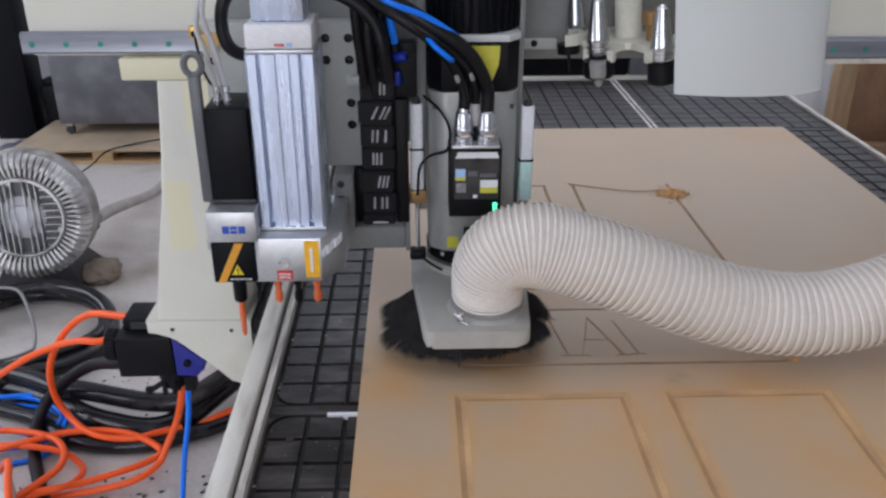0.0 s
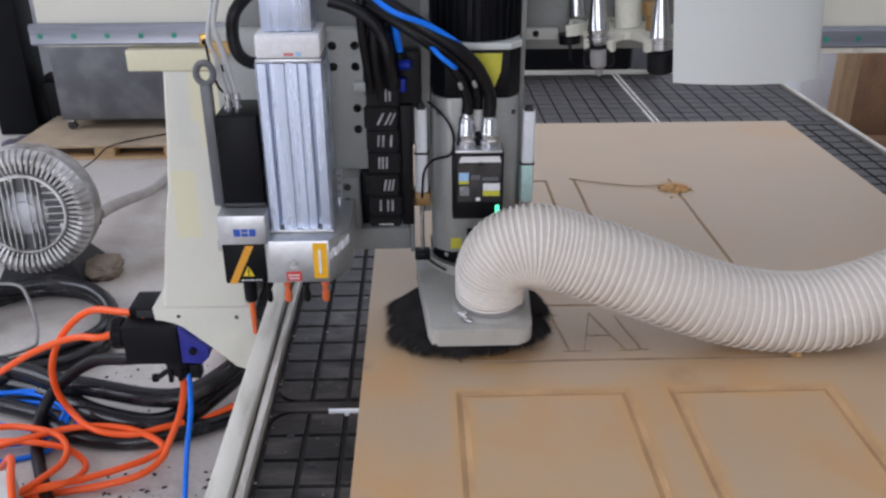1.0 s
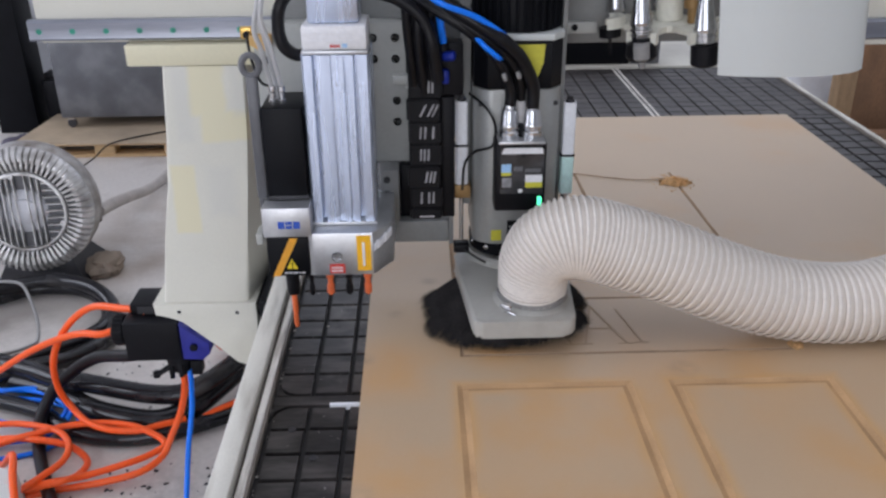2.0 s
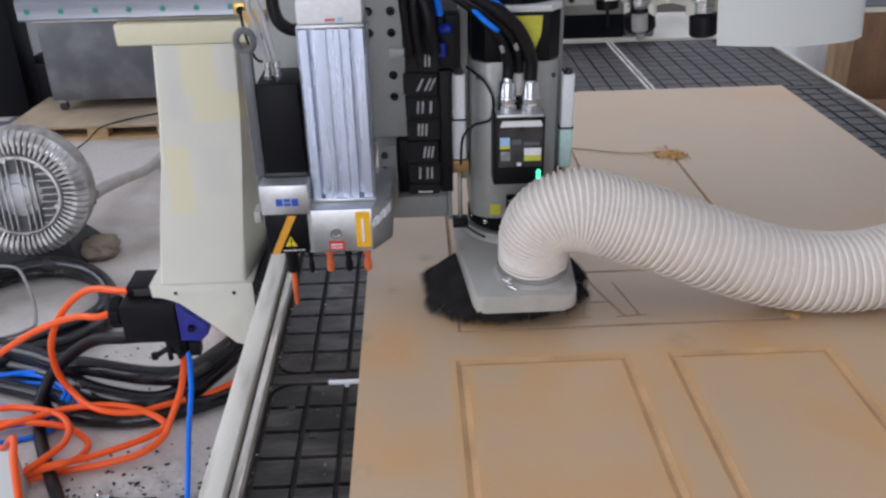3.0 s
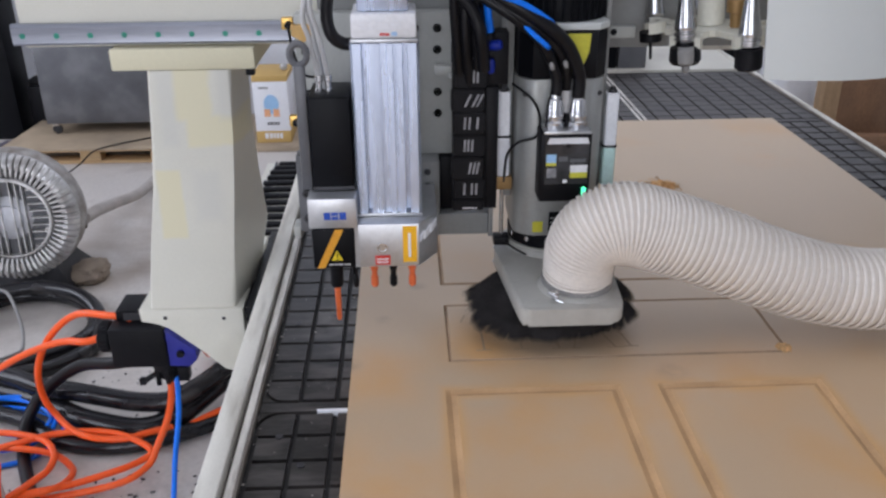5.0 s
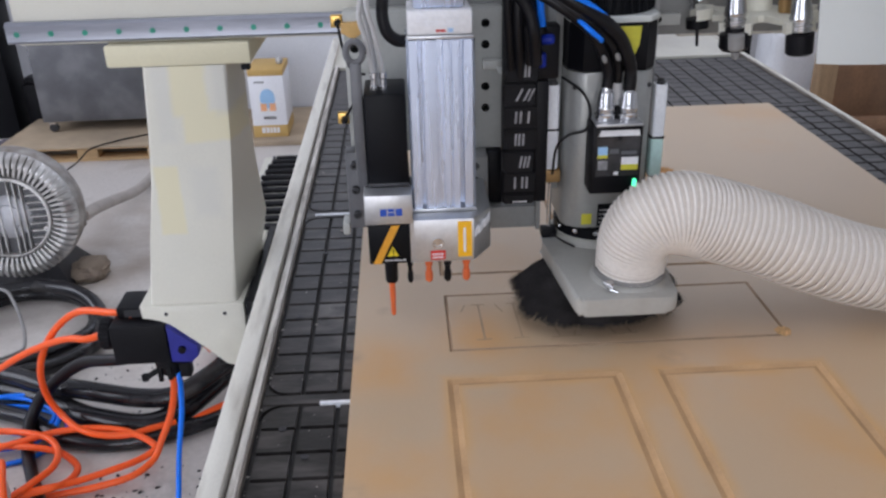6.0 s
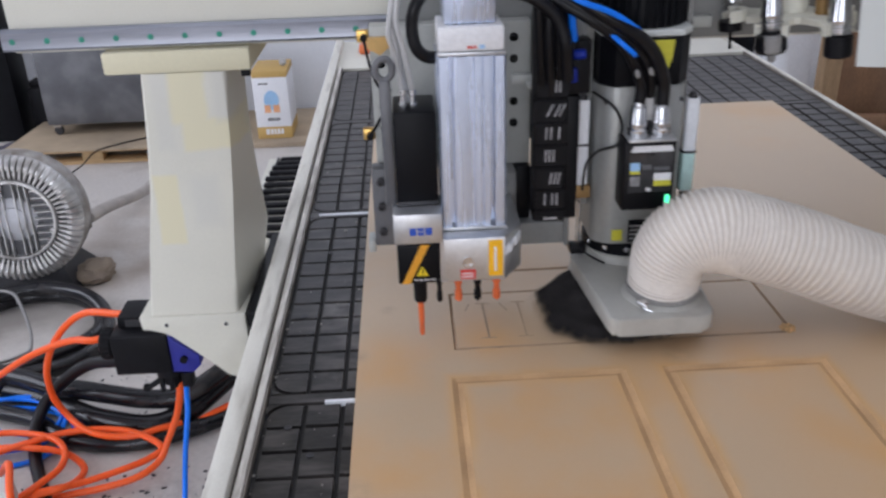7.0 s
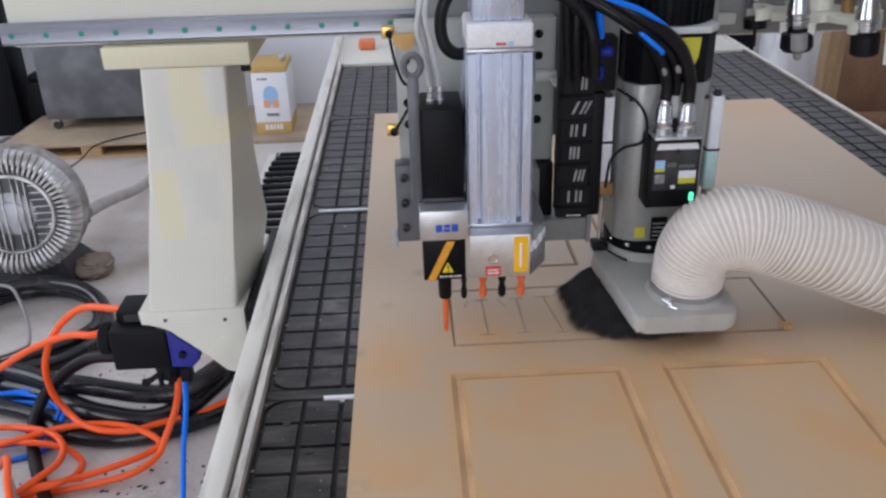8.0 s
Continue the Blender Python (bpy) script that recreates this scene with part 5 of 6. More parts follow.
def hose():
    h = thing("suction_hose", (0.538, 1.158, 0.87), "ribbed pale beige suction hose with white helix", "hose")
    R = 0.0648
    path = spline(HOSE_PATH, 24)
    step = 0.0014
    even, acc = [path[0]], 0.0
    for a, b in zip(path, path[1:]):
        d = (b - a).length
        while acc + d >= step:
            a = a + (b - a) * ((step - acc) / d)
            d = (b - a).length
            even.append(a)
            acc = 0.0
        acc += d

    def pitch(s):
        """The coils stand closer where the hose is pushed together at the port."""
        k = min(1.0, max(0.0, (s - 0.12) / 0.22))
        loose = 0.0045 * max(0.0, 1.0 - s / 0.05)
        return 0.0056 + loose + (0.0138 - 0.0056) * k * k * (3 - 2 * k)

    def wide(s):
        k = min(1.0, max(0.0, s / 0.17))
        return R - 0.0100 * (1 - k * k * (3 - 2 * k))
    turn, phase = [], 0.0
    for i in range(len(even)):
        turn.append(phase)
        phase += 2 * math.pi * step / pitch(i * step)
    bm = bmesh.new()
    tube(bm, even, R, 32, smoothed=False, radius=lambda s: wide(s) - 0.0006 - 0.0013 * (0.5 - 0.5 * math.cos(turn[min(len(turn) - 1, round(s / step))])))
    part("hose_wall", bm, HOSE, h, "pale translucent hose wall", smooth=80)
    # the helix
    bm = bmesh.new()
    u = None
    ctr = []
    for i, c in enumerate(even):
        d = (even[min(i + 1, len(even) - 1)] - even[max(i - 1, 0)]).normalized()
        u = frame_of(d)[0] if u is None else (u - d * u.dot(d)).normalized()
        ctr.append((c, d, u, d.cross(u)))
    pts = []
    sub = 5
    for i in range(len(ctr) - 1):
        for k in range(sub):
            t = k / sub
            c = ctr[i][0].lerp(ctr[i + 1][0], t)
            uu, vv = ctr[i][2].lerp(ctr[i + 1][2], t), ctr[i][3].lerp(ctr[i + 1][3], t)
            a = turn[i] + (turn[i + 1] - turn[i]) * t
            out = uu * math.cos(a) + vv * math.sin(a)
            # on the inner side of the bend the folded wall covers the coil
            s = (i + t) * step
            fold = max(0.0, min(1.0, (out.x - 0.1) * 2.0)) * math.exp(-((s - 0.085) / 0.035) ** 2)
            pts.append(c + out * (wide(s) + 0.0006 - 0.0042 * fold))
    def coil(s):
        """The coil is thinner where it is pushed together; s runs along the helix."""
        return 0.0021 + 0.0008 * min(1.0, s / 9.0)
    tube(bm, pts, 0.0022, 6, smoothed=False, radius=coil)
    part("hose_helix", bm, HOSEW, h, "white reinforcing helix", smooth=60)
    return h


# ---------------- tool magazine ----------------
def magazine():
    m = thing("tool_magazine", (0.80, 1.40, 1.25), "round tool magazine with tapered holders and white guard", "tool magazine")
    cx, cy, zb, zh = 0.788, 1.345, 1.284, 1.298

    def lean(bm):
        """The whole magazine hangs a little askew on its arm."""
        bmesh.ops.rotate(bm, verts=bm.verts[:], cent=(0.80, 1.30, 1.25), matrix=Matrix.Rotation(radians(-5.5), 3, "Y"))
        return bm
    bm = bmesh.new()
    lathe(bm, (cx, cy, zb - 0.006), (0, 0, 1), [(0, 0.040), (0.002, 0.044), (0.012, 0.044), (0.014, 0.040)], 32)
    rod(bm, (cx, cy, zb + 0.009), (cx, cy, 1.60), 0.022, 20)
    part("hub", lean(bm), GRIPPER, m, "ivory hub")
    bm = bmesh.new()
    rod(bm, (cx + 0.03, cy - 0.035, zb + 0.030), (cx + 0.03, cy - 0.035, zb + 0.052), 0.016, 14, chamfer=0.002)
    rod(bm, (cx + 0.03, cy - 0.035, zb + 0.0), (cx + 0.03, cy - 0.035, zb + 0.030), 0.010, 14)
    part("hub_cap", lean(bm), BRONZE, m, "brown bronze cap")
    for k, (px, py, kind) in enumerate(((0.725, 1.2795, "cutter"), (0.693, 1.372, "none"), (0.716, 1.430, "stub"), (0.800, 1.445, "stub"), (0.8153, 1.2406, "nut"), (0.872, 1.31, "none"))):
        d = Vector((px - cx, py - cy, 0)).normalized()
        rise = 0.013 if k == 1 else 0.0
        n = Vector((-d.y, d.x, 0))
        bm = bmesh.new()
        o = Vector((px, py, zb - 0.010))
        # one horseshoe outline, drawn up
        ring = []
        for a in range(85, 276, 10):
            ring.append(o + (d * math.cos(radians(a)) + n * math.sin(radians(a))) * 0.0165)
        back = []
        for a in range(275, 84, -10):
            back.append(o + (d * math.cos(radians(a)) + n * math.sin(radians(a))) * (0.027 if 60 < a < 300 else 0.0225))
        pts = [(q.x, q.y) for q in ring + back]
        prism(bm, pts, "z", zb - 0.012 + rise, zb + 0.006 + rise, 0.0)
        part("gripper_fork", lean(bm), GRIPPER, m, "ivory plastic gripper fork", smooth=None)
        bm = bmesh.new()
        c0, c1 = Vector((cx, cy, zb - 0.004)) + d * 0.035, o + Vector((0, 0, 0.006)) - d * 0.024
        q4 = (c0 - n * 0.018, c1 - n * 0.014, c1 + n * 0.014, c0 + n * 0.018)
        hexa(bm, list(q4) + [q + Vector((0, 0, 0.010)) for q in q4])
        part("gripper_arm", lean(bm), GRIPPER, m)
        if kind == "none":
            if k == 1:
                bm = bmesh.new()
                lathe(bm, (px, py, zb - 0.0125 + rise), (0, 0, -1), [(0, 0.019), (0.016, 0.019), (0.018, 0.003), (0.048, 0.0024)], 16)
                part("sensor_pin", lean(bm), BLACKPL, m, "black block with thin pin")
            continue
        low_by = {"nut": 0.010, "cutter": -0.003}.get(kind, 0.0)
        bm = bmesh.new()
        lathe(bm, (px, py, zh - 0.018 - low_by), (0, 0, 1), [(0, 0.0150), (0.004, 0.0178), (0.006, 0.0150), (0.008, 0.0150), (0.010, 0.0178), (0.013, 0.0178), (0.015, 0.0150), (0.017, 0.0150), (0.019, 0.0175),
                                                     (0.022, 0.0175), (0.024, 0.0180), (0.026, 0.0172), (0.082, 0.0098), (0.084, 0.0070), (0.088, 0.0064)], 24)
        hold = part("tool_holder", lean(bm), STEEL, m, "bright steel tapered tool holder", smooth=30)
        bm = bmesh.new()
        low = {"cutter": [(0, 0.0150), (0.006, 0.0155), (0.009, 0.0240), (0.030, 0.0255), (0.036, 0.0215)],
               "nut": [(0, 0.0215), (0.030, 0.0215), (0.033, 0.019)], "stub": [(0, 0.014), (0.012, 0.014)]}[kind]
        z = zh - 0.0182 - low_by
        lathe(bm, (px, py, z), (0, 0, -1), low, 20)
        part("collet_nut", lean(bm), BLACKPL, hold, "wide black collet nut")
        if kind == "cutter":
            bm = bmesh.new()
            lathe(bm, (px - 0.003, py - 0.0125, z - 0.006), (0, 0, -1), [(0, 0.0120), (0.004, 0.0150), (0.024, 0.0155), (0.028, 0.0120)], 18)
            part("collet", lean(bm), DULLCABLE, hold, "dull grey collet")
            bm = bmesh.new()
            lathe(bm, (px - 0.002, py - 0.010, z - 0.034), (0, 0, -1), [(0, 0.0065), (0.008, 0.0070), (0.013, 0.0055), (0.016, 0.0020)], 12)
            part("cutter", lean(bm), DULLCABLE, hold, "short steel cutter")
    # white rounded guard
    bm = bmesh.new()
    out = [(0.846, 1.264), (0.875, 1.255), (0.905, 1.250), (0.935, 1.247), (0.965, 1.247), (0.995, 1.250), (1.025, 1.256), (1.050, 1.266), (1.070, 1.279), (1.084, 1.295), (1.092, 1.318), (1.095, 1.345), (1.095, 1.444)]
    out = [(0.8237 + 1.01 * (x - 0.846), 1.1926 + 1.01 * (y - 1.264)) for x, y in out]
    out += [(x - 0.0025 * max(0, (x - 0.99) / 0.065), y + 0.0025) for x, y in reversed(out)]
    prism(bm, out, "z", 1.2332, 1.62)
    for q in bm.verts:
        q.co.x -= 0.096 * (q.co.z - 1.2332)
    part("guard", bm, WHITEP, m, "off-white rounded sheet guard", smooth=40)
    bm = B(0.612, 0.680, 1.428, 1.452, 1.252, 1.272, 0.002)
    arm = part("arm_bar", bm, GREYP, m, "pale grey arm bar with a hole")
    bm = bmesh.new()
    lathe(bm, (0.640, 1.4278, 1.263), (0, -1, 0), [(0, 0.006), (0.001, 0.006), (0.001, 0.004)], 14)
    part("arm_hole", bm, BLACKP, arm)
    bm = B(0.612, 1.096, 1.445, 1.472, 1.232, 1.60, 0.003)
    part("magazine_bracket", bm, GREYD, m, "dark grey magazine bracket")
    return m


# ---------------- floor things ----------------
def blower():
    b = thing("ring_blower", (-1.40, 3.02, 0.0), "finned cast aluminium ring blower on the floor", "blower")
    c = Vector((-1.395, 2.93, 0.317))
    ax = Vector((0.10, -1.0, 0.10)).normalized()
    u = Vector((0, 0, 1)).cross(ax).normalized()
    v = ax.cross(u).normalized()
    bm = bmesh.new()
    lathe(bm, c - ax * 0.20, ax, [(0, 0.15), (0.01, 0.20), (0.04, 0.230), (0.075, 0.248), (0.115, 0.250), (0.138, 0.238), (0.15, 0.226), (0.172, 0.200), (0.176, 0.150), (0.170, 0.145)], 56)
    part("housing", bm, DUSTCAST, b, "dusty round cast housing")
    # Black ring laid under the fins as the shade between them.
    bm = bmesh.new()
    lathe(bm, c - ax * 0.0185, ax, [(0, 0.190), (0.003, 0.186), (0.005, 0.160), (0.0035, 0.152)], 56, caps=False)
    part("fin_gap", bm, BLACKP, b, "black ring standing in for shade between the fins")
    bm = bmesh.new()
    lathe(bm, c - ax * 0.050, ax, [(0, 0.2400), (0.014, 0.2395), (0.026, 0.232), (0.036, 0.218), (0.041, 0.203), (0.040, 0.192), (0.033, 0.186), (0.030, 0.185)], 60, caps=False)
    part("rib_ring", bm, CASTALU, b, "bulging ribbed casting ring")
    for k in range(60):
        a = 2 * math.pi * k / 60
        r = u * math.cos(a) + v * math.sin(a)
        t = -u * math.sin(a) + v * math.cos(a)
        bm = bmesh.new()
        for (h0, r0), (h1, r1) in zip(((-0.052, 0.232), (-0.034, 0.234), (-0.016, 0.218), (-0.007, 0.198), (-0.010, 0.160)), ((-0.034, 0.234), (-0.016, 0.218), (-0.007, 0.198), (-0.010, 0.160), (-0.014, 0.150))):
            q0, q1 = c + ax * h0 + r * r0, c + ax * h1 + r * r1
            w0, w1 = t * (0.0080 * r0 / 0.2), t * (0.0076 * r1 / 0.2)
            o = (ax + r).normalized() * 0.016
            hexa(bm, [q0 - w0, q1 - w1, q1 + w1, q0 + w0, q0 - w0 * .6 + o, q1 - w1 * .6 + o, q1 + w1 * .6 + o, q0 + w0 * .6 + o])
        part("fin", bm, CASTALU, b, smooth=None)
    bm = bmesh.new()
    lathe(bm, c - ax * 0.0195, ax, [(0, 0.150), (0.003, 0.150)], 40)
    part("cover_back", bm, CABINET, b, "dark grey inner cover")
    bm = bmesh.new()
    lathe(bm, c - ax * 0.028, ax, [(0, 0.155), (0.030, 0.155), (0.034, 0.150), (0.034, 0.144), (0.028, 0.142), (0.0, 0.142)], 48, caps=False)
    part("cover_rim", bm, CASTALU, b, "cast rim")
    bm = bmesh.new()
    lathe(bm, c - ax * 0.020, ax, [(0, 0.088), (0.006, 0.080), (0.010, 0.066), (0.012, 0.050), (0.020, 0.048), (0.0225, 0.044)], 32)
    part("hub", bm, HUBP, b, "round hub cap")
    for k in range(-6, 7):
        x = k * 0.0215
        hgt = math.sqrt(max(0.0, 0.142 ** 2 - x * x))
        if abs(x) < 0.004:
            continue
        bm = bmesh.new()
        if k <= 3:
            q0, q1 = c + u * x - v * hgt, c + u * x + v * hgt
            w = u * 0.0032
        else:
            continue
        o = ax * 0.020
        q0, q1 = q0 - ax * 0.012, q1 - ax * 0.012
        hexa(bm, [q0 - w, q1 - w, q1 + w, q0 + w, q0 - w * .5 + o, q1 - w * .5 + o, q1 + w * .5 + o, q0 + w * .5 + o])
        part("grille_bar", bm, CASTALU, b, smooth=None)
    for k in range(-4, 5):
        z = k * 0.027
        x0, x1 = 0.078, math.sqrt(0.142 ** 2 - z * z)
        bm = bmesh.new()
        q0, q1 = c + v * z + u * x0 - ax * 0.012, c + v * z + u * x1 - ax * 0.012
        w, o = v * 0.0032, ax * 0.018
        hexa(bm, [q0 - w, q1 - w, q1 + w, q0 + w, q0 - w * .5 + o, q1 - w * .5 + o, q1 + w * .5 + o, q0 + w * .5 + o])
        part("grille_bar", bm, CASTALU, b, smooth=None)
    for a in (100, 340, 220):
        r = u * math.cos(radians(a)) + v * math.sin(radians(a))
        bm = bmesh.new()
        lathe(bm, c - ax * 0.006 + r * 0.142, ax, [(0, 0.011), (0.016, 0.010), (0.016, 0.005), (0.010, 0.004)], 14)
        part("screw_boss", bm, CASTALU, b)
    bm = bmesh.new()
    rod(bm, c - ax * 0.19, c - ax * 0.44, 0.135, 32, chamfer=0.012)
    part("motor", bm, DUSTCAST, b, "round motor behind the housing")
    bm = bmesh.new()
    hexa(bm, [(-1.58, 2.96, 0.0), (-1.22, 2.94, 0.0), (-1.22, 3.22, 0.0), (-1.58, 3.22, 0.0), (-1.52, 2.98, 0.11), (-1.27, 2.96, 0.11), (-1.27, 3.14, 0.11), (-1.52, 3.14, 0.11)])
    part("foot", bm, DARKST, b)
    bm = bmesh.new()
    rod(bm, (-1.25, 3.05, 0.24), (-1.178, 3.085, 0.25), 0.040, 20, chamfer=0.006)
    part("port", bm, DUSTCAST, b, "dusty side port")
    bm = bmesh.new()
    tube(bm, [(-1.18, 3.085, 0.25), (-1.185, 3.25, 0.215), (-1.205, 3.52, 0.14), (-1.21, 3.80, 0.065), (-1.21, 4.05, 0.028), (-1.20, 4.25, 0.026)], 0.024, 16)
    h = solo("flexible_duct", bm, mat("dusty_grey_duct", (0.45, 0.415, 0.385), 0.85, var=0.15, scale=8), (-0.98, 3.36, 0.0), "dusty grey flexible duct on the floor", "duct")
    bm = bmesh.new()
    bmesh.ops.create_icosphere(bm, subdivisions=4, radius=1.0)
    for v in bm.verts:
        k2 = 1 + 0.22 * noise.noise(v.co * 1.7) + 0.16 * noise.noise(v.co * 4.5) + 0.05 * noise.noise(v.co * 12)
        v.co = Vector((-1.19 + v.co.x * 0.082 * k2, 3.06 + v.co.y * 0.085 * k2, max(0.0, 0.028 + v.co.z * 0.048 * k2)))
    solo("dust_lump", bm, DIRTWOOD, (-1.19, 3.06, 0), "crumpled lump of brown dust beside the blower", "dust lump")
    return b


def floor_hoses():
    def run(name, pts, r, m, label, category, group=""):
        bm = bmesh.new()
        tube(bm, pts, r, 14)
        x, y, z = pts[len(pts) // 2]
        return solo(name, bm, m, (x, y, z), label, category, group)
    g = "black hoses on the floor"
    for pts, r in (
        ([(-1.64, 2.66, .03), (-1.48, 2.794, .03), (-1.38, 2.859, .03), (-1.25, 2.855, .03), (-1.139, 2.797, .03), (-1.053, 2.683, .03), (-1.028, 2.57, .03), (-1.075, 2.48, .03), (-1.147, 2.417, .03), (-1.231, 2.351, .03), (-1.40, 2.25, .03)], 0.026),
        ([(-1.62, 2.70, .072), (-1.472, 2.792, .072), (-1.384, 2.83, .072), (-1.284, 2.845, .072), (-1.164, 2.805, .066), (-1.069, 2.723, .06), (-1.01, 2.629, .04), (-.984, 2.51, .034), (-1.01, 2.419, .034), (-1.072, 2.333, .04), (-1.153, 2.263, .06), (-1.34, 2.14, .06)], 0.027),
    ):
        run("black_hose", pts, r, HOSEBLK, "thick black hose coiled on the floor", "hose", g)
    run("black_hose", [(-1.40, 2.31, .09), (-1.226, 2.242, .09), (-1.12, 2.198, .09), (-1.014, 2.145, .09), (-.919, 2.119, .09), (-.826, 2.089, .09), (-.734, 2.061, .09), (-.648, 2.052, .09), (-.596, 2.059, .10), (-.536, 2.087, .12), (-.475, 2.143, .14), (-.40, 2.25, .16)], 0.029, HOSEBLK, "thick black hose lying across the floor", "hose", g)
    run("black_hose", [(-1.30, 2.26, .036), (-1.107, 2.188, .036), (-.974, 2.11, .036), (-.889, 2.057, .036), (-.814, 2.026, .036), (-.723, 1.999, .036), (-.66, 2.007, .036), (-.601, 2.042, .045), (-.544, 2.098, .065), (-.484, 2.166, .09), (-.42, 2.28, .10)], 0.034, HOSEBLK, "thick black hose lying across the floor", "hose", g)
    run("black_hose", [(-1.25, 2.15, .025), (-1.067, 2.076, .025), (-.949, 1.985, .025), (-.873, 1.951, .025), (-.787, 1.936, .025), (-.709, 1.941, .025), (-.634, 1.963, .025), (-.56, 1.995, .025), (-.486, 2.036, .025), (-.38, 2.09, .025)], 0.024, HOSEBLK, "black hose lying on the floor", "hose", g)
    run("black_hose", [(-0.55, 2.42, .02), (-0.53, 2.30, .12), (-0.52, 2.14, .31), (-.66, 1.95, .305), (-.849, 2.04, .23), (-.978, 2.06, .13), (-1.029, 2.02, .05), (-1.002, 1.916, .022), (-.929, 1.771, .022), (-.83, 1.60, .022)], 0.0175, RUBBER, "thin black hose hanging from the air unit", "hose", g)
    run("grey_cable", [(-1.60, 2.76, .105), (-1.498, 2.775, .105), (-1.392, 2.759, .106), (-1.32, 2.67, .10), (-1.252, 2.556, .06), (-1.21, 2.446, .05), (-1.212, 2.391, .06), (-1.253, 2.336, .07), (-1.32, 2.30, .08)], 0.006, DULLCABLE, "thin grey cable over the hoses", "cable")
    o = "orange air tubes"
    for pts in (
        [(-.61, 1.85, .488), (-.645, 1.865, .486), (-.678, 1.88, .481), (-.774, 1.93, .46), (-.849, 1.955, .405), (-.908, 1.972, .328), (-.943, 1.985, .243), (-.953, 2.005, .15), (-.928, 2.005, .085), (-.87, 1.96, .065), (-.80, 1.93, .060), (-.72, 1.93, .055), (-.66, 1.955, .055), (-.60, 1.985, .050)],
        [(-0.51, 2.42, .02), (-0.49, 2.30, .12), (-0.48, 2.14, .31), (-.66, 1.93, .41), (-.744, 1.891, .40), (-.813, 1.92, .385), (-.892, 1.954, .35), (-.996, 1.992, .29), (-1.108, 2.031, .21), (-1.201, 2.06, .14), (-1.32, 2.10, .06)],
        [(-1.206, 1.971, .05), (-1.096, 1.976, .055), (-1.007, 1.954, .06), (-.937, 1.923, .06), (-.898, 1.876, .05), (-.887, 1.806, .055), (-.912, 1.744, .06), (-.953, 1.695, .055), (-1.013, 1.635, .05)],
        [(-1.145, 1.892, .03), (-1.069, 1.907, .05), (-1.005, 1.921, .06), (-.927, 1.953, .06), (-.836, 1.963, .06), (-.740, 1.945, .06), (-.664, 1.911, .05), (-.636, 1.884, .04), (-.662, 1.860, .03), (-.716, 1.822, .03), (-.821, 1.771, .03), (-.879, 1.727, .05), (-.952, 1.720, .04), (-1.038, 1.713, .03)],
        [(-0.59, 2.42, .02), (-0.57, 2.30, .12), (-0.56, 2.14, .31), (-.545, 1.96, .37), (-.563, 1.91, .30), (-.556, 1.900, .24), (-.572, 1.885, .16), (-.605, 1.858, .085), (-.626, 1.828, .045), (-.675, 1.782, .03), (-.768, 1.756, .02), (-.886, 1.736, .014), (-.994, 1.702, .014)],
        [(-1.190, 1.924, .03), (-1.076, 1.921, .045), (-.962, 1.898, .05), (-.897, 1.893, .03), (-.841, 1.844, .02), (-.839, 1.779, .03), (-.864, 1.726, .05), (-.931, 1.717, .04), (-1.041, 1.688, .03)],
        [(-1.13, 1.87, .02), (-1.05, 1.80, .05), (-.975, 1.735, .135), (-.935, 1.64, .13), (-.90, 1.55, .06)],
    ):
        run("orange_air_tube", pts, 0.0095, ORANGE, "glossy orange air tube in loose loops", "air tube", o)
    run("orange_air_tube", [(-.70, 1.955, .030), (-.65, 1.975, .010), (-.592, 1.992, .012), (-.546, 2.012, .04), (-.486, 2.05, .05), (-.40, 2.11, .05)], 0.0105, ORANGE, "orange air tube passing under the thick hoses", "air tube", o)
    run("blue_air_tube", [(-0.53, 2.42, .02), (-0.51, 2.30, .12), (-0.50, 2.14, .31), (-.515, 1.95, .37), (-.533, 1.90, .30), (-.530, 1.87, .25), (-.524, 1.82, .20), (-.53, 1.764, .12), (-.529, 1.688, .03), (-.50, 1.53, .009)], 0.0072, BLUE, "bright blue air tube running down to the floor", "air tube")
    run("blue_air_tube", [(-1.3, 2.13, .05), (-1.122, 2.16, .05), (-1.018, 2.13, .06), (-.957, 2.06, .05), (-.966, 1.99, .03), (-1.034, 1.99, .03), (-1.3, 2.06, .03)], 0.0075, BLUE, "coiled blue air tube on the floor", "air tube")
    run("blue_air_tube", [(-1.3, 2.17, .04), (-1.10, 2.15, .045), (-.985, 2.075, .045), (-.975, 2.01, .04), (-1.02, 1.95, .02), (-1.3, 1.93, .012)], 0.0072, BLUE, "coiled blue air tube on the floor", "air tube")
    run("blue_air_tube", [(-1.25, 2.14, .03), (-1.06, 2.12, .03), (-.945, 2.05, .03), (-.925, 1.985, .02), (-.966, 1.93, .012), (-1.031, 1.892, .009), (-1.25, 1.84, .009)], 0.0075, BLUE, "coiled blue air tube on the floor", "air tube")


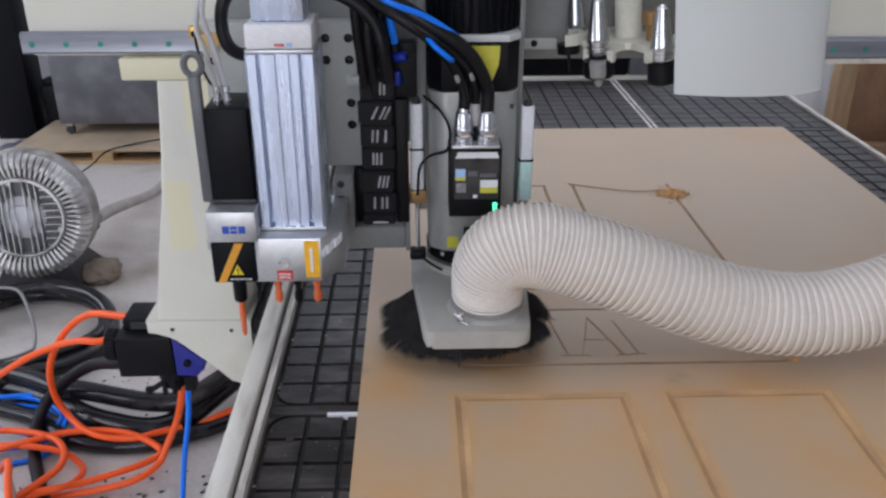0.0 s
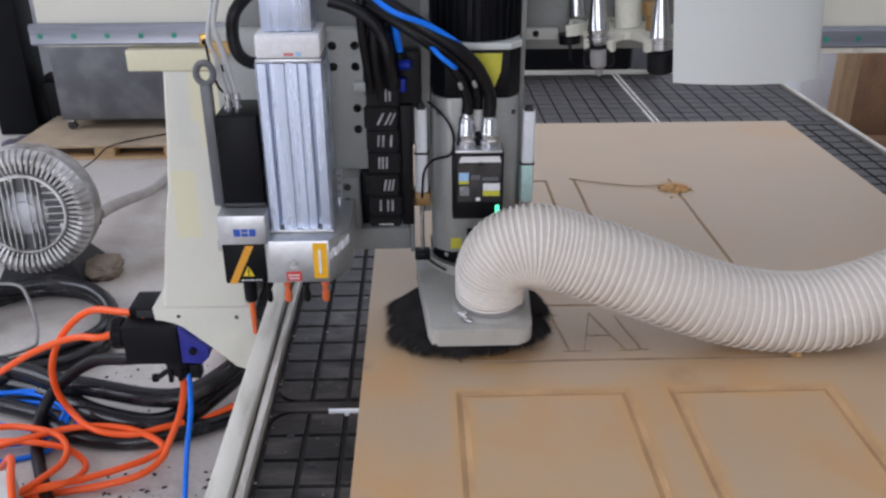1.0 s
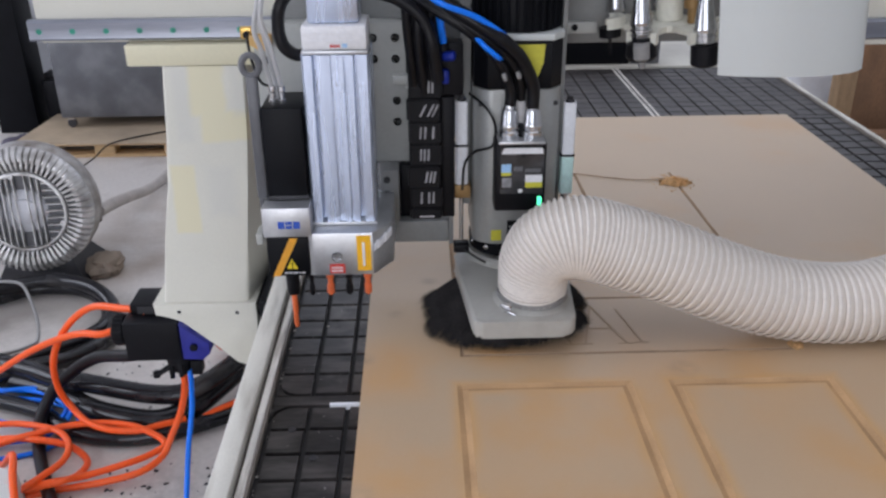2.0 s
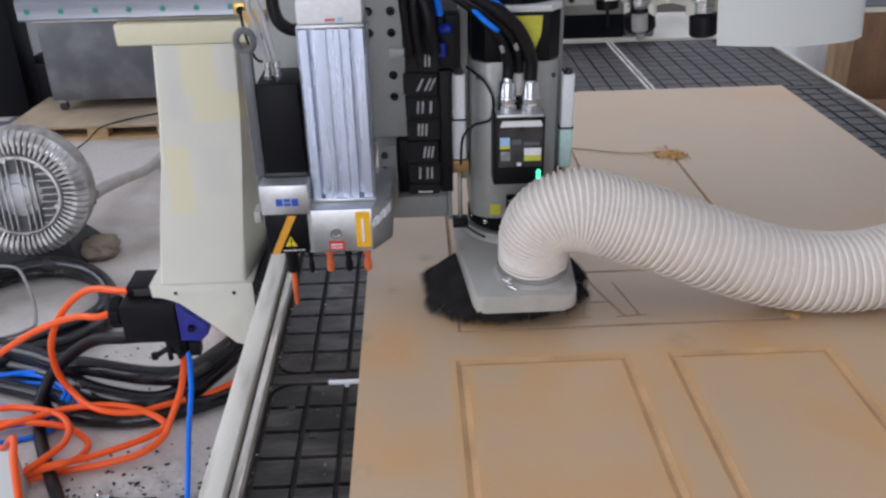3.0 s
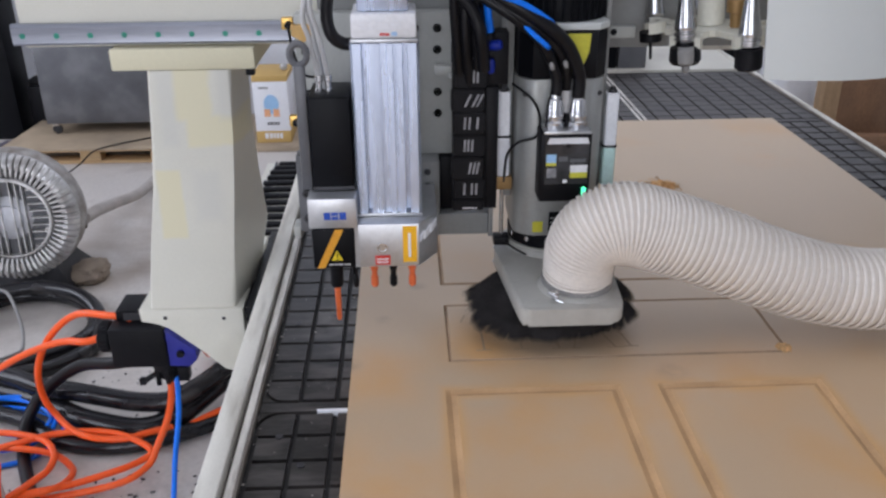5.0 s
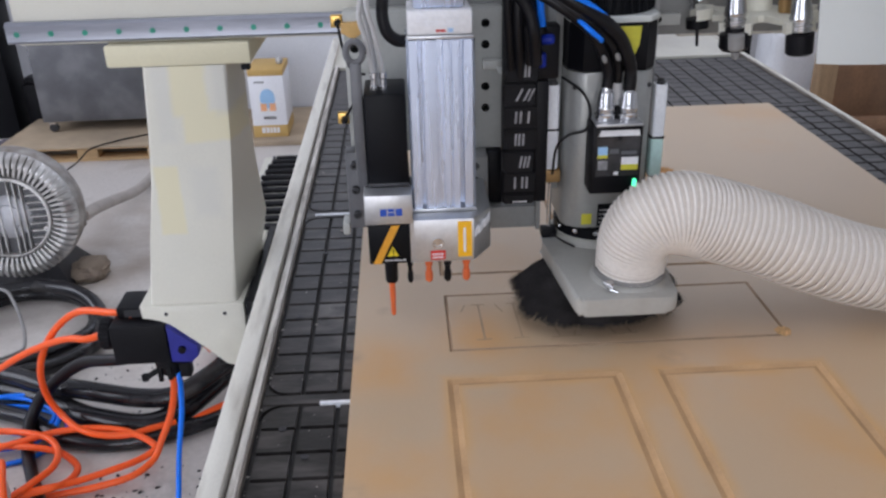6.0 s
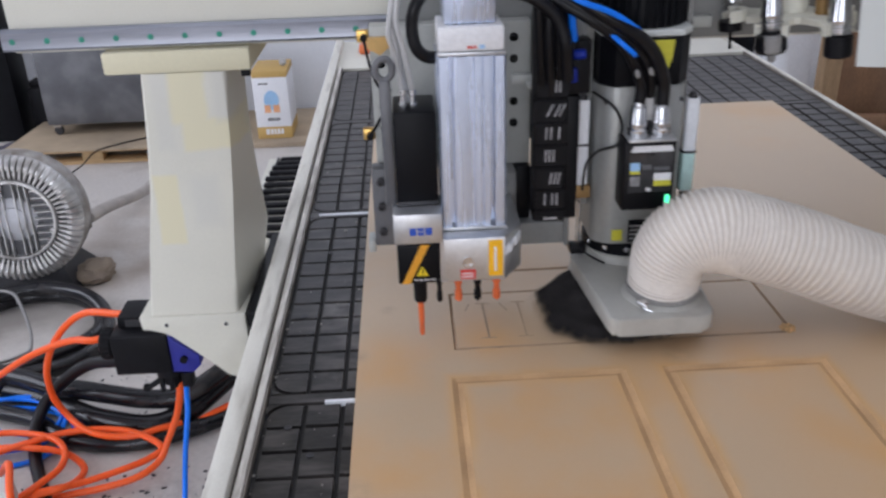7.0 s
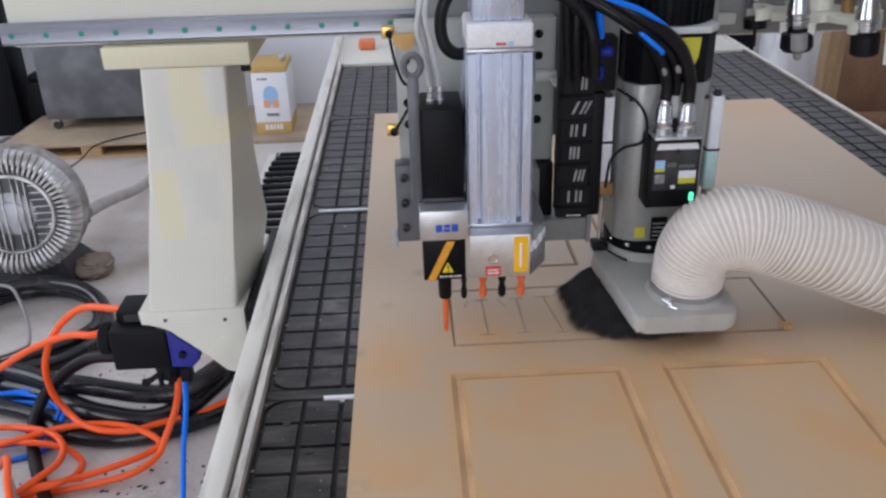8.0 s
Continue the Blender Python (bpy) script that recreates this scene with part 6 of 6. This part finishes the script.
def air_unit():
    a = thing("air_regulator", (-0.62, 1.92, 0.038), "black and blue air filter regulator on the gantry's foot", "air regulator", place=(-0.580, 1.8215, 0.0778), size=0.95)
    bm = B(-0.703, -0.556, 1.885, 1.975, 0.345, 0.462, 0.006)
    part("body", bm, BLACKPL, a, "black plastic body")
    bm = bmesh.new()
    prism(bm, [(-0.5555, 0.346), (-0.502, 0.342), (-0.482, 0.362), (-0.482, 0.392), (-0.5555, 0.455)], "y", 1.890, 1.97, 0.003)
    blue = part("blue_end", bm, BLUEPL, a, "blue plastic end block")
    bm = bmesh.new()
    rod(bm, (-0.522, 1.890, 0.385), (-0.522, 1.882, 0.385), 0.010, 14)
    part("gauge_port", bm, BLACKPL, blue)
    bm = bmesh.new()
    lathe(bm, (-0.7005, 1.93, 0.420), (-1, 0, 0), [(0, 0.036), (0.006, 0.036), (0.008, 0.040), (0.034, 0.040), (0.038, 0.034)], 20)
    knob = part("knob", bm, BLACKPL, a, "ribbed black knob")
    for k in range(20):
        an = 2 * math.pi * k / 20
        bm = bmesh.new()
        y, z = 1.93 + 0.040 * math.cos(an), 0.42 + 0.040 * math.sin(an)
        rod(bm, (-0.711, y, z), (-0.733, y, z), 0.003, 6)
        part("rib", bm, BLACKPL, knob)
    bm = B(-0.690, -0.575, 1.93, 2.03, 0.4625, 0.494, 0.005)
    part("top_cover", bm, BLACKPL, a)
    bm = B(-0.668, -0.58, 1.926, 1.9295, 0.468, 0.488)
    part("cover_rib", bm, DARKST, a)
    bm = bmesh.new()
    lathe(bm, (-0.575, 1.93, 0.345), (0, 0, -1), [(0, 0.038), (0.020, 0.038), (0.027, 0.027), (0.054, 0.024), (0.058, 0.014), (0.070, 0.012)], 16)
    cup = part("drain_cup", bm, BLACKPL, a, "black drain cup")
    for q in (20, 80, 150, 215, 280):
        x, y = -0.575 + 0.030 * math.cos(radians(q)), 1.93 + 0.030 * math.sin(radians(q))
        part("cup_lug", B(x - 0.006, x + 0.006, y - 0.006, y + 0.006, 0.296 - 0.012 * (q % 3), 0.325, 0.002), BLACKPL, cup)
    bm = bmesh.new()
    rod(bm, (-0.585, 1.92, 0.318), (-0.636, 1.905, 0.290), 0.008, 8)
    part("drain_lever", bm, BLACKPL, cup)
    part("lever_grip", B(-0.648, -0.630, 1.897, 1.915, 0.280, 0.300, 0.004), BLACKPL, cup)
    part("drain_valve", B(-0.545, -0.515, 1.905, 1.94, 0.285, 0.330, 0.004), BLACKPL, cup)
    bm = bmesh.new()
    lathe(bm, (-0.482, 1.93, 0.382), (1, 0, -0.15), [(0, 0.014), (0.02, 0.013), (0.022, 0.008), (0.05, 0.006)], 12)
    part("fitting", bm, STEEL, a)
    bm = bmesh.new()
    tube(bm, [(-0.44, 1.93, 0.375), (-0.435, 1.93, 0.35), (-0.435, 1.93, 0.31), (-0.41, 1.95, 0.30)], 0.003, 8)
    part("thin_lead", bm, RUBBER, a)
    bm = B(-0.500, -0.468, 1.885, 1.915, 0.44, 0.70, 0.002)
    box(bm, -0.60, -0.499, 1.93, 1.94, 0.44, 0.46)
    part("mounting_tab", bm, DARKST, a, "dark steel mounting tab")
    bm = bmesh.new()
    hexa(bm, [(-1.2, 1.62, 0), (-0.93, 1.60, 0), (-0.95, 1.70, 0), (-1.2, 1.72, 0), (-1.2, 1.66, 0.12), (-0.945, 1.64, 0.12), (-0.955, 1.70, 0.12), (-1.2, 1.72, 0.12)])
    solo("metal_tray", bm, WHITEP, (-1.05, 1.66, 0), "off-white metal tray lying on the floor", "tray")
    bm = bmesh.new()
    lathe(bm, (-0.76, 1.645, 0.011), (0.9, -0.2, 0), [(0, 0.004), (0.01, 0.010), (0.016, 0.010), (0.018, 0.006), (0.035, 0.006), (0.037, 0.010), (0.045, 0.010)], 12)
    solo("hose_coupling", bm, STEEL, (-0.74, 1.64, 0), "small steel hose coupling on the floor", "coupling")
    bm = bmesh.new()
    tube(bm, [(-0.715, 1.635, .008), (-0.66, 1.628, .005), (-0.60, 1.632, .005)], 0.004, 8)
    solo("thin_cable", bm, RUBBER, (-0.66, 1.63, 0), "short thin black cable on the floor", "cable")
    return a


def background():
    # pallet with board and cabinet
    p = thing("wooden_pallet", (-1.75, 4.7, 0), "pale wooden pallet under a dusty board", "pallet")
    for z0, z1 in ((0.0, 0.016), (0.066, 0.082)):
        for k in range(5 if z0 else 3):
            y = 4.46 + k * (0.155 if z0 else 0.31)
            part("plank", B(-2.08, -1.20, y, y + 0.10, z0, z1, 0.002), PALLET, p)
    for x in (-2.07, -1.70, -1.32):
        for y in (4.462, 4.775, 5.085):
            part("pallet_block", B(x, x + 0.11, y, y + 0.09, 0.0162, 0.0658, 0.002), PALLET, p)
    bm = bmesh.new()
    hexa(bm, [(-2.13, 4.44, 0.0822), (-1.10, 4.43, 0.0822), (-1.10, 5.24, 0.0822), (-2.08, 5.26, 0.0822), (-2.13, 4.44, 0.094), (-1.10, 4.43, 0.094), (-1.10, 5.24, 0.094), (-2.08, 5.26, 0.094)])
    solo("plywood_sheet", bm, PLY, (-1.6, 4.8, 0.0822), "dusty plywood sheet lying on the pallet", "plywood")
    c = thing("steel_cabinet", (-1.6, 4.9, 0.122), "dark grey steel cabinet on casters", "cabinet", place=(-1.6, 4.9, 0.094))
    bm = B(-1.945, -1.20, 4.70, 5.15, 0.185, 0.62, 0.006)
    part("body", bm, CABINET, c, "scuffed dark grey steel body")
    bm = B(-1.95, -1.195, 4.696, 5.155, 0.6205, 0.64, 0.003)
    part("top", bm, CABINET, c)
    bm = B(-1.46, -1.42, 4.690, 4.6995, 0.50, 0.54, 0.003)
    part("latch", bm, BLACKPL, c)
    for x in (-1.90, -1.26):
        for y in (4.73, 5.10):
            bm = bmesh.new()
            rod(bm, (x, y - 0.012, 0.148), (x, y + 0.012, 0.148), 0.026, 16, chamfer=0.004)
            w = part("caster_wheel", bm, DARKST, c)
            bm = B(x - 0.02, x + 0.02, y - 0.02, y + 0.02, 0.170, 0.1848)
            part("caster_fork", bm, STEEL, c)
    bm = bmesh.new()
    tube(bm, [(-1.22, 4.66, .101), (-1.36, 4.58, .101), (-1.50, 4.48, .101), (-1.60, 4.40, .090), (-1.66, 4.34, .04), (-1.72, 4.28, .006)], 0.0042, 8)
    solo("black_cable", bm, RUBBER, (-1.5, 4.45, 0.0), "black cable trailing off the board", "cable")
    bm = B(-2.42, -2.19, 4.93, 5.15, 0.0, 3.2, 0.004)
    solo("dark_post", bm, BLACKP, (-2.3, 5.04, 0), "dark painted steel post by the wall", "post")
    bm = bmesh.new()
    box(bm, -2.15, -2.02, 5.0, 5.15, 0.0, 0.30, 0.01)
    box(bm, -2.14, -2.06, 5.02, 5.12, 0.30, 0.34, 0.01)
    solo("black_box", bm, BLACKPL, (-2.08, 5.07, 0), "black plastic box on the floor", "box")
    bm = bmesh.new()
    rng = random.Random(3)
    for k in range(7):
        x, y, r = rng.uniform(-2.25, -2.02), rng.uniform(4.45, 4.75), rng.uniform(0.03, 0.06)
        bmesh.ops.create_icosphere(bm, subdivisions=2, radius=r, matrix=Matrix.Translation((x, y, r * 0.6)) @ Matrix.Diagonal((1.3, 1, 0.6, 1)))
    solo("rag_heap", bm, mat("dark_rag", (0.10, 0.09, 0.12), 0.9, var=0.3, scale=20), (-2.12, 4.6, 0), "dark crumpled rags on the floor", "rags")
    # carton on a small board
    bm = B(-1.05, -0.30, 4.60, 5.28, 0.0, 0.03, 0.003)
    solo("plywood_sheet", bm, PLY, (-0.7, 4.9, 0), "tan plywood sheet on the floor", "plywood")
    k = thing("carton_box", (-0.69, 4.9, 0.03), "white printed carton with ochre top and base", "carton", place=(-0.69, 4.80, 0.03))
    part("base_band", B(-0.768, -0.572, 4.78, 5.06, 0.030, 0.098, 0.002), CARTONB, k, "ochre printed base")
    part("body", B(-0.768, -0.572, 4.78, 5.06, 0.0985, 0.384, 0.002), CARTON, k, "white printed side")
    part("top_band", B(-0.768, -0.572, 4.78, 5.06, 0.3845, 0.42, 0.002), CARTONB, k, "ochre carton top")
    bm = bmesh.new()
    prism(bm, [(-0.67 + 0.042 * math.cos(radians(q)), 0.255 + 0.055 * math.sin(radians(q))) for q in range(0, 360, 20)], "y", 4.777, 4.7795)
    part("blue_print", bm, PRINTB, k)
    bm = bmesh.new()
    for x in (-0.695, -0.645):
        box(bm, x - 0.017, x + 0.017, 4.7745, 4.7765, 0.185, 0.228)
    part("orange_print", bm, PRINTO, k, smooth=None)
    bm = bmesh.new()
    bars(bm, -0.70, -0.630, 0.135, 0.153, 4.7795, 1, 0.9)
    part("dark_print", bm, DARKST, k, smooth=None)
    bm = bmesh.new()
    bars(bm, -0.735, -0.68, 0.345, 0.355, 4.7795, 1, 0.9)
    part("dark_print", bm, DARKST, k, smooth=None)
    bm = bmesh.new()
    bars(bm, -0.72, -0.62, 0.055, 0.090, 4.7795, 1, 0.9)
    part("white_print", bm, LABELW, k, smooth=None)
    bm = bmesh.new()
    bmesh.ops.create_icosphere(bm, subdivisions=2, radius=0.022, matrix=Matrix.Translation((-0.60, 4.8, 0.442)))
    solo("small_knob", bm, CABLEG, (-0.60, 4.8, 0.42), "small grey knob on the carton", "knob")
    # floor cable chain beside the table
    ch = thing("cable_chain", (-0.46, 3.3, 0), "long black ribbed cable chain beside the table", "cable chain")
    part("chain_tray", B(-0.60, -0.36, 2.55, 3.98, 0.0, 0.150, 0.003), CREAM, ch, "cream chain tray")
    for i in range(17):
        y = 2.62 + i * 0.078
        bm = bmesh.new()
        arch = 0.020 * max(0.0, (i - 12) / 4) ** 2
        x0 = -0.560 + 0.004 * (i % 2) + 0.030 * max(0.0, (i - 11) / 5) ** 2
        box(bm, x0, -0.375, y, y + 0.034, 0.186 - arch, 0.206 - arch, 0.007)
        part("chain_bar", bm, BLACKPL, ch)
    for x in (-0.545, -0.385):
        part("chain_side", B(x, x + 0.010, 2.58, 3.90, 0.1502, 0.186, 0.002), DARKST, ch)
    # things on the table's far end
    bm = B(-0.085, -0.020, 3.36, 3.44, 0.7862, 0.82, 0.010, 3)
    solo("orange_box", bm, ORANGEPL, (-0.05, 3.40, 0.7862), "small orange plastic box on the end plate", "box")
    bm = bmesh.new()
    tube(bm, [(0.475, 1.958, 0.8025), (0.55, 1.925, 0.803), (0.63, 1.90, 0.803), (0.70, 1.895, 0.806)], 0.0014, 8)
    solo("thin_wire", bm, GROOVEF, (0.6, 1.92, 0.80), "thin dark wire lying on the board", "wire")
    bm = bmesh.new()
    rng = random.Random(11)
    bmesh.ops.create_icosphere(bm, subdivisions=4, radius=1.0)
    for v in bm.verts:
        k2 = 1 + 0.35 * noise.noise(v.co * 2.5) + 0.2 * noise.noise(v.co * 6)
        v.co = Vector((0.722 + v.co.x * 0.034 * k2, 1.885 + v.co.y * 0.028 * k2, 0.8003 + max(0.0, v.co.z) ** 1.5 * 0.008 * k2))
    for i in range(420):
        a, r = rng.uniform(0, 6.283), abs(rng.gauss(0, 0.021))
        x, y = 0.722 + r * math.cos(a) * 1.15, 1.885 + r * math.sin(a) * 1.1
        s = rng.uniform(0.0008, 0.0026)
        z = 0.8008 + max(0, 0.012 - r * 0.30) * rng.uniform(0.2, 1)
        m = Matrix.Translation((x, y, z)) @ Euler((rng.uniform(0, 3), rng.uniform(0, 3), rng.uniform(0, 3))).to_matrix().to_4x4()
        bmesh.ops.create_cube(bm, size=1.0, matrix=m @ Matrix.Diagonal((s * 2.2, s, s * 0.5, 1)))
    solo("sawdust_heap", bm, DUST, (0.72, 1.885, 0.80), "small heap of orange-brown sawdust", "sawdust", kind="stuff", smooth=None)
    bm = bmesh.new()
    bmesh.ops.create_icosphere(bm, subdivisions=3, radius=1.0)
    for v in bm.verts:
        k2 = 1 + 0.4 * noise.noise(v.co * 2.1)
        v.co = Vector((0.716 + v.co.x * 0.012 * k2, 1.136 + v.co.y * 0.014 * k2, 0.8003 + max(0.0, v.co.z) * 0.003 * k2))
    solo("sawdust_heap", bm, DUST, (0.716, 1.136, 0.80), "tiny heap of sawdust at the cut's corner", "sawdust", kind="stuff", smooth=None)
    # far side
    bm = B(0.30, 0.905, 3.17, 3.50, 0.7862, 0.92, 0.006)
    solo("black_machine_box", bm, BLACKP, (0.6, 3.33, 0.7862), "black metal box on the table's end plate", "box")
    bm = B(0.912, 1.02, 3.17, 3.42, 0.7862, 0.90, 0.006)
    solo("grey_machine_box", bm, CABINET, (0.97, 3.3, 0.7862), "dark grey metal box on the table's end plate", "box")
    bm = B(1.70, 1.955, 4.38, 4.70, 0.0, 0.80, 0.01)
    solo("dark_machine_box", bm, BLACKP, (1.74, 4.35, 0), "black metal box behind the table", "box")
    cr = thing("wooden_crate", (2.55, 4.4, 0), "orange-brown wooden crate with plywood sides", "crate")
    for x0, x1 in ((2.30, 2.765), (2.772, 3.20), (3.207, 3.51)):
        part("side_panel", B(x0, x1, 4.15, 4.18, 0.10, 0.95, 0.003), CRATE, cr, "orange-brown plywood panel")
    part("batten", B(2.30, 3.51, 4.118, 4.149, 0.10, 0.17, 0.003), CRATE, cr)
    part("crate_core", B(2.32, 3.50, 4.182, 4.90, 0.08, 0.94), CRATE, cr)
    part("skid", B(2.28, 3.53, 4.13, 4.95, 0.0, 0.0795, 0.004), CRATE, cr)
    bm = B(2.150, 2.235, 3.97, 4.06, 0.0, 0.95, 0.004)
    solo("timber_post", bm, POSTW, (2.23, 4.01, 0), "pale timber post standing by the crate", "post")
    bm = bmesh.new()
    bmesh.ops.create_icosphere(bm, subdivisions=4, radius=1.0)
    for v in bm.verts:
        k2 = 1 + 0.16 * noise.noise(v.co * 2.2) + 0.06 * noise.noise(v.co * 7)
        q = v.co.copy()
        q.x, q.y, q.z = (math.copysign(abs(w) ** 0.55, w) for w in q)
        v.co = Vector((2.14 + q.x * 0.155 * k2, 4.33 + q.y * 0.12 * k2, 0.36 + q.z * 0.38 * k2))
        v.co.z = max(0.0, v.co.z)
    solo("white_sack", bm, BAG, (2.05, 4.30, 0), "crumpled white plastic sack", "sack", smooth=80)
    bm = B(1.50, 3.4, 3.75, 3.95, 0.0, 0.08, 0.006)
    solo("timber_beam", bm, CRATE, (2.4, 3.85, 0), "brown timber beam on the floor", "timber")
    # offcuts stacked on the beam, the upper ones a little askew
    rng = random.Random(14)
    for i, (x, y, z, ln) in enumerate(((2.22, 3.80, 0.080, 0.62), (2.30, 3.88, 0.080, 0.50), (2.20, 3.83, 0.135, 0.55), (2.34, 3.86, 0.190, 0.42), (2.18, 3.82, 0.190, 0.20), (2.30, 3.85, 0.235, 0.36))):
        bm = bmesh.new()
        box(bm, -ln / 2, ln / 2, -0.035, 0.035, 0.0, 0.045 if z > 0.15 else 0.055, 0.003)
        bmesh.ops.rotate(bm, verts=bm.verts[:], matrix=Matrix.Rotation(rng.uniform(-0.18, 0.18), 3, "Z"))
        bmesh.ops.translate(bm, verts=bm.verts[:], vec=(x, y, z))
        solo("timber_offcut", bm, OFFCUT if i % 2 == 0 else CRATE, (x, y, z), "reddish brown timber offcut on a low stack" if i % 2 == 0 else "dark brown timber offcut on a low stack", "timber", "timber offcuts")


# ---------------- build ----------------
hall()
TABLE = table()
board()
GANTRY = gantry()
CARRIAGE = carriage()
DRILLS = drilling_unit()
SPINDLE = spindle()
HOOD, SKIRT = hood()
SUCTION = hose()
MAGAZINE = magazine()
blower()
floor_hoses()
REGULATOR = air_unit()
background()
table_tiles(TABLE)


# seconds, along the beam, along the table, up
MOVES = [
    (0.0, -0.340, 0.004, 0.035), (0.3, -0.342, 0.003, 0.022), (0.5, -0.343, 0.008, 0.014), (0.8, -0.338, 0.030, 0.008), (1.0, -0.334, 0.042, 0.007),
    (1.2, -0.325, 0.042, 0.006), (1.35, -0.295, 0.042, 0.006), (1.5, -0.269, 0.042, 0.006), (1.7, -0.265, 0.042, 0.007), (2.8, -0.261, 0.040, 0.011), (3.0, -0.259, 0.040, 0.011),
    (3.25, -0.240, 0.039, 0.008), (3.5, -0.224, 0.039, 0.005), (3.75, -0.222, 0.042, 0.018), (4.0, -0.218, 0.044, 0.030), (4.2, -0.206, 0.044, 0.031), (5.3, -0.166, 0.044, 0.029), (5.5, -0.164, 0.044, 0.028),
    (5.7, -0.110, 0.043, 0.025), (5.85, -0.084, 0.042, 0.022), (6.0, -0.080, 0.042, 0.020), (6.25, -0.076, 0.042, 0.010), (6.5, -0.073, 0.042, 0.002), (6.8, -0.066, 0.040, 0.002),
    (7.0, -0.041, 0.000, 0.002), (7.2, -0.010, -0.060, 0.001), (7.4, 0.001, -0.092, 0.000), (7.5, 0.001, -0.093, 0.000), (7.65, 0.001, -0.075, 0.000), (7.85, 0.000, -0.018, 0.000), (8.0, 0.000, 0.000, 0.000),
]


def motions():
    def key(ob, sx, sz):
        o = PLACE[ob.name]
        walk(ob, [(t, pose(o.x + sx * x, o.y + y, o.z + sz * z)) for t, x, y, z in MOVES])
    key(GANTRY, 0, 0)
    # the air unit rides on the gantry's foot
    o = PLACE[REGULATOR.name]
    walk(REGULATOR, [(t, pose(o.x, o.y + y - 0.03, o.z)) for t, x, y, z in MOVES])
    key(CARRIAGE, 1, 1)
    o = PLACE[MAGAZINE.name]
    walk(MAGAZINE, [(t, pose(o.x + x, o.y + y, o.z - 0.033 * (x + 0.34))) for t, x, y, z in MOVES])
    for ob in (DRILLS, SPINDLE):
        key(ob, 1, 1)
    # the hood floats on its own cylinders and stays lower in the first half
    for ob in (HOOD, SUCTION):
        o = PLACE[ob.name]
        walk(ob, [(t, pose(o.x + x, o.y + y, o.z + max(0.0, z - (0.009 if t < 3.6 else 0.013 if t < 4.3 else 0.0)))) for t, x, y, z in MOVES])
    # the bristles lag behind the hood
    walk(SKIRT, [(t, pose(x, y, 0)) for t, x, y in ((0.0, 0.004, -0.024), (1.1, 0.003, -0.022), (1.5, -0.001, -0.018), (3.0, -0.003, -0.016), (4.0, -0.002, -0.026), (5.5, 0.003, -0.032), (6.0, -0.006, -0.020), (6.5, -0.009, -0.003), (8.0, -0.009, -0.002))])


motions()
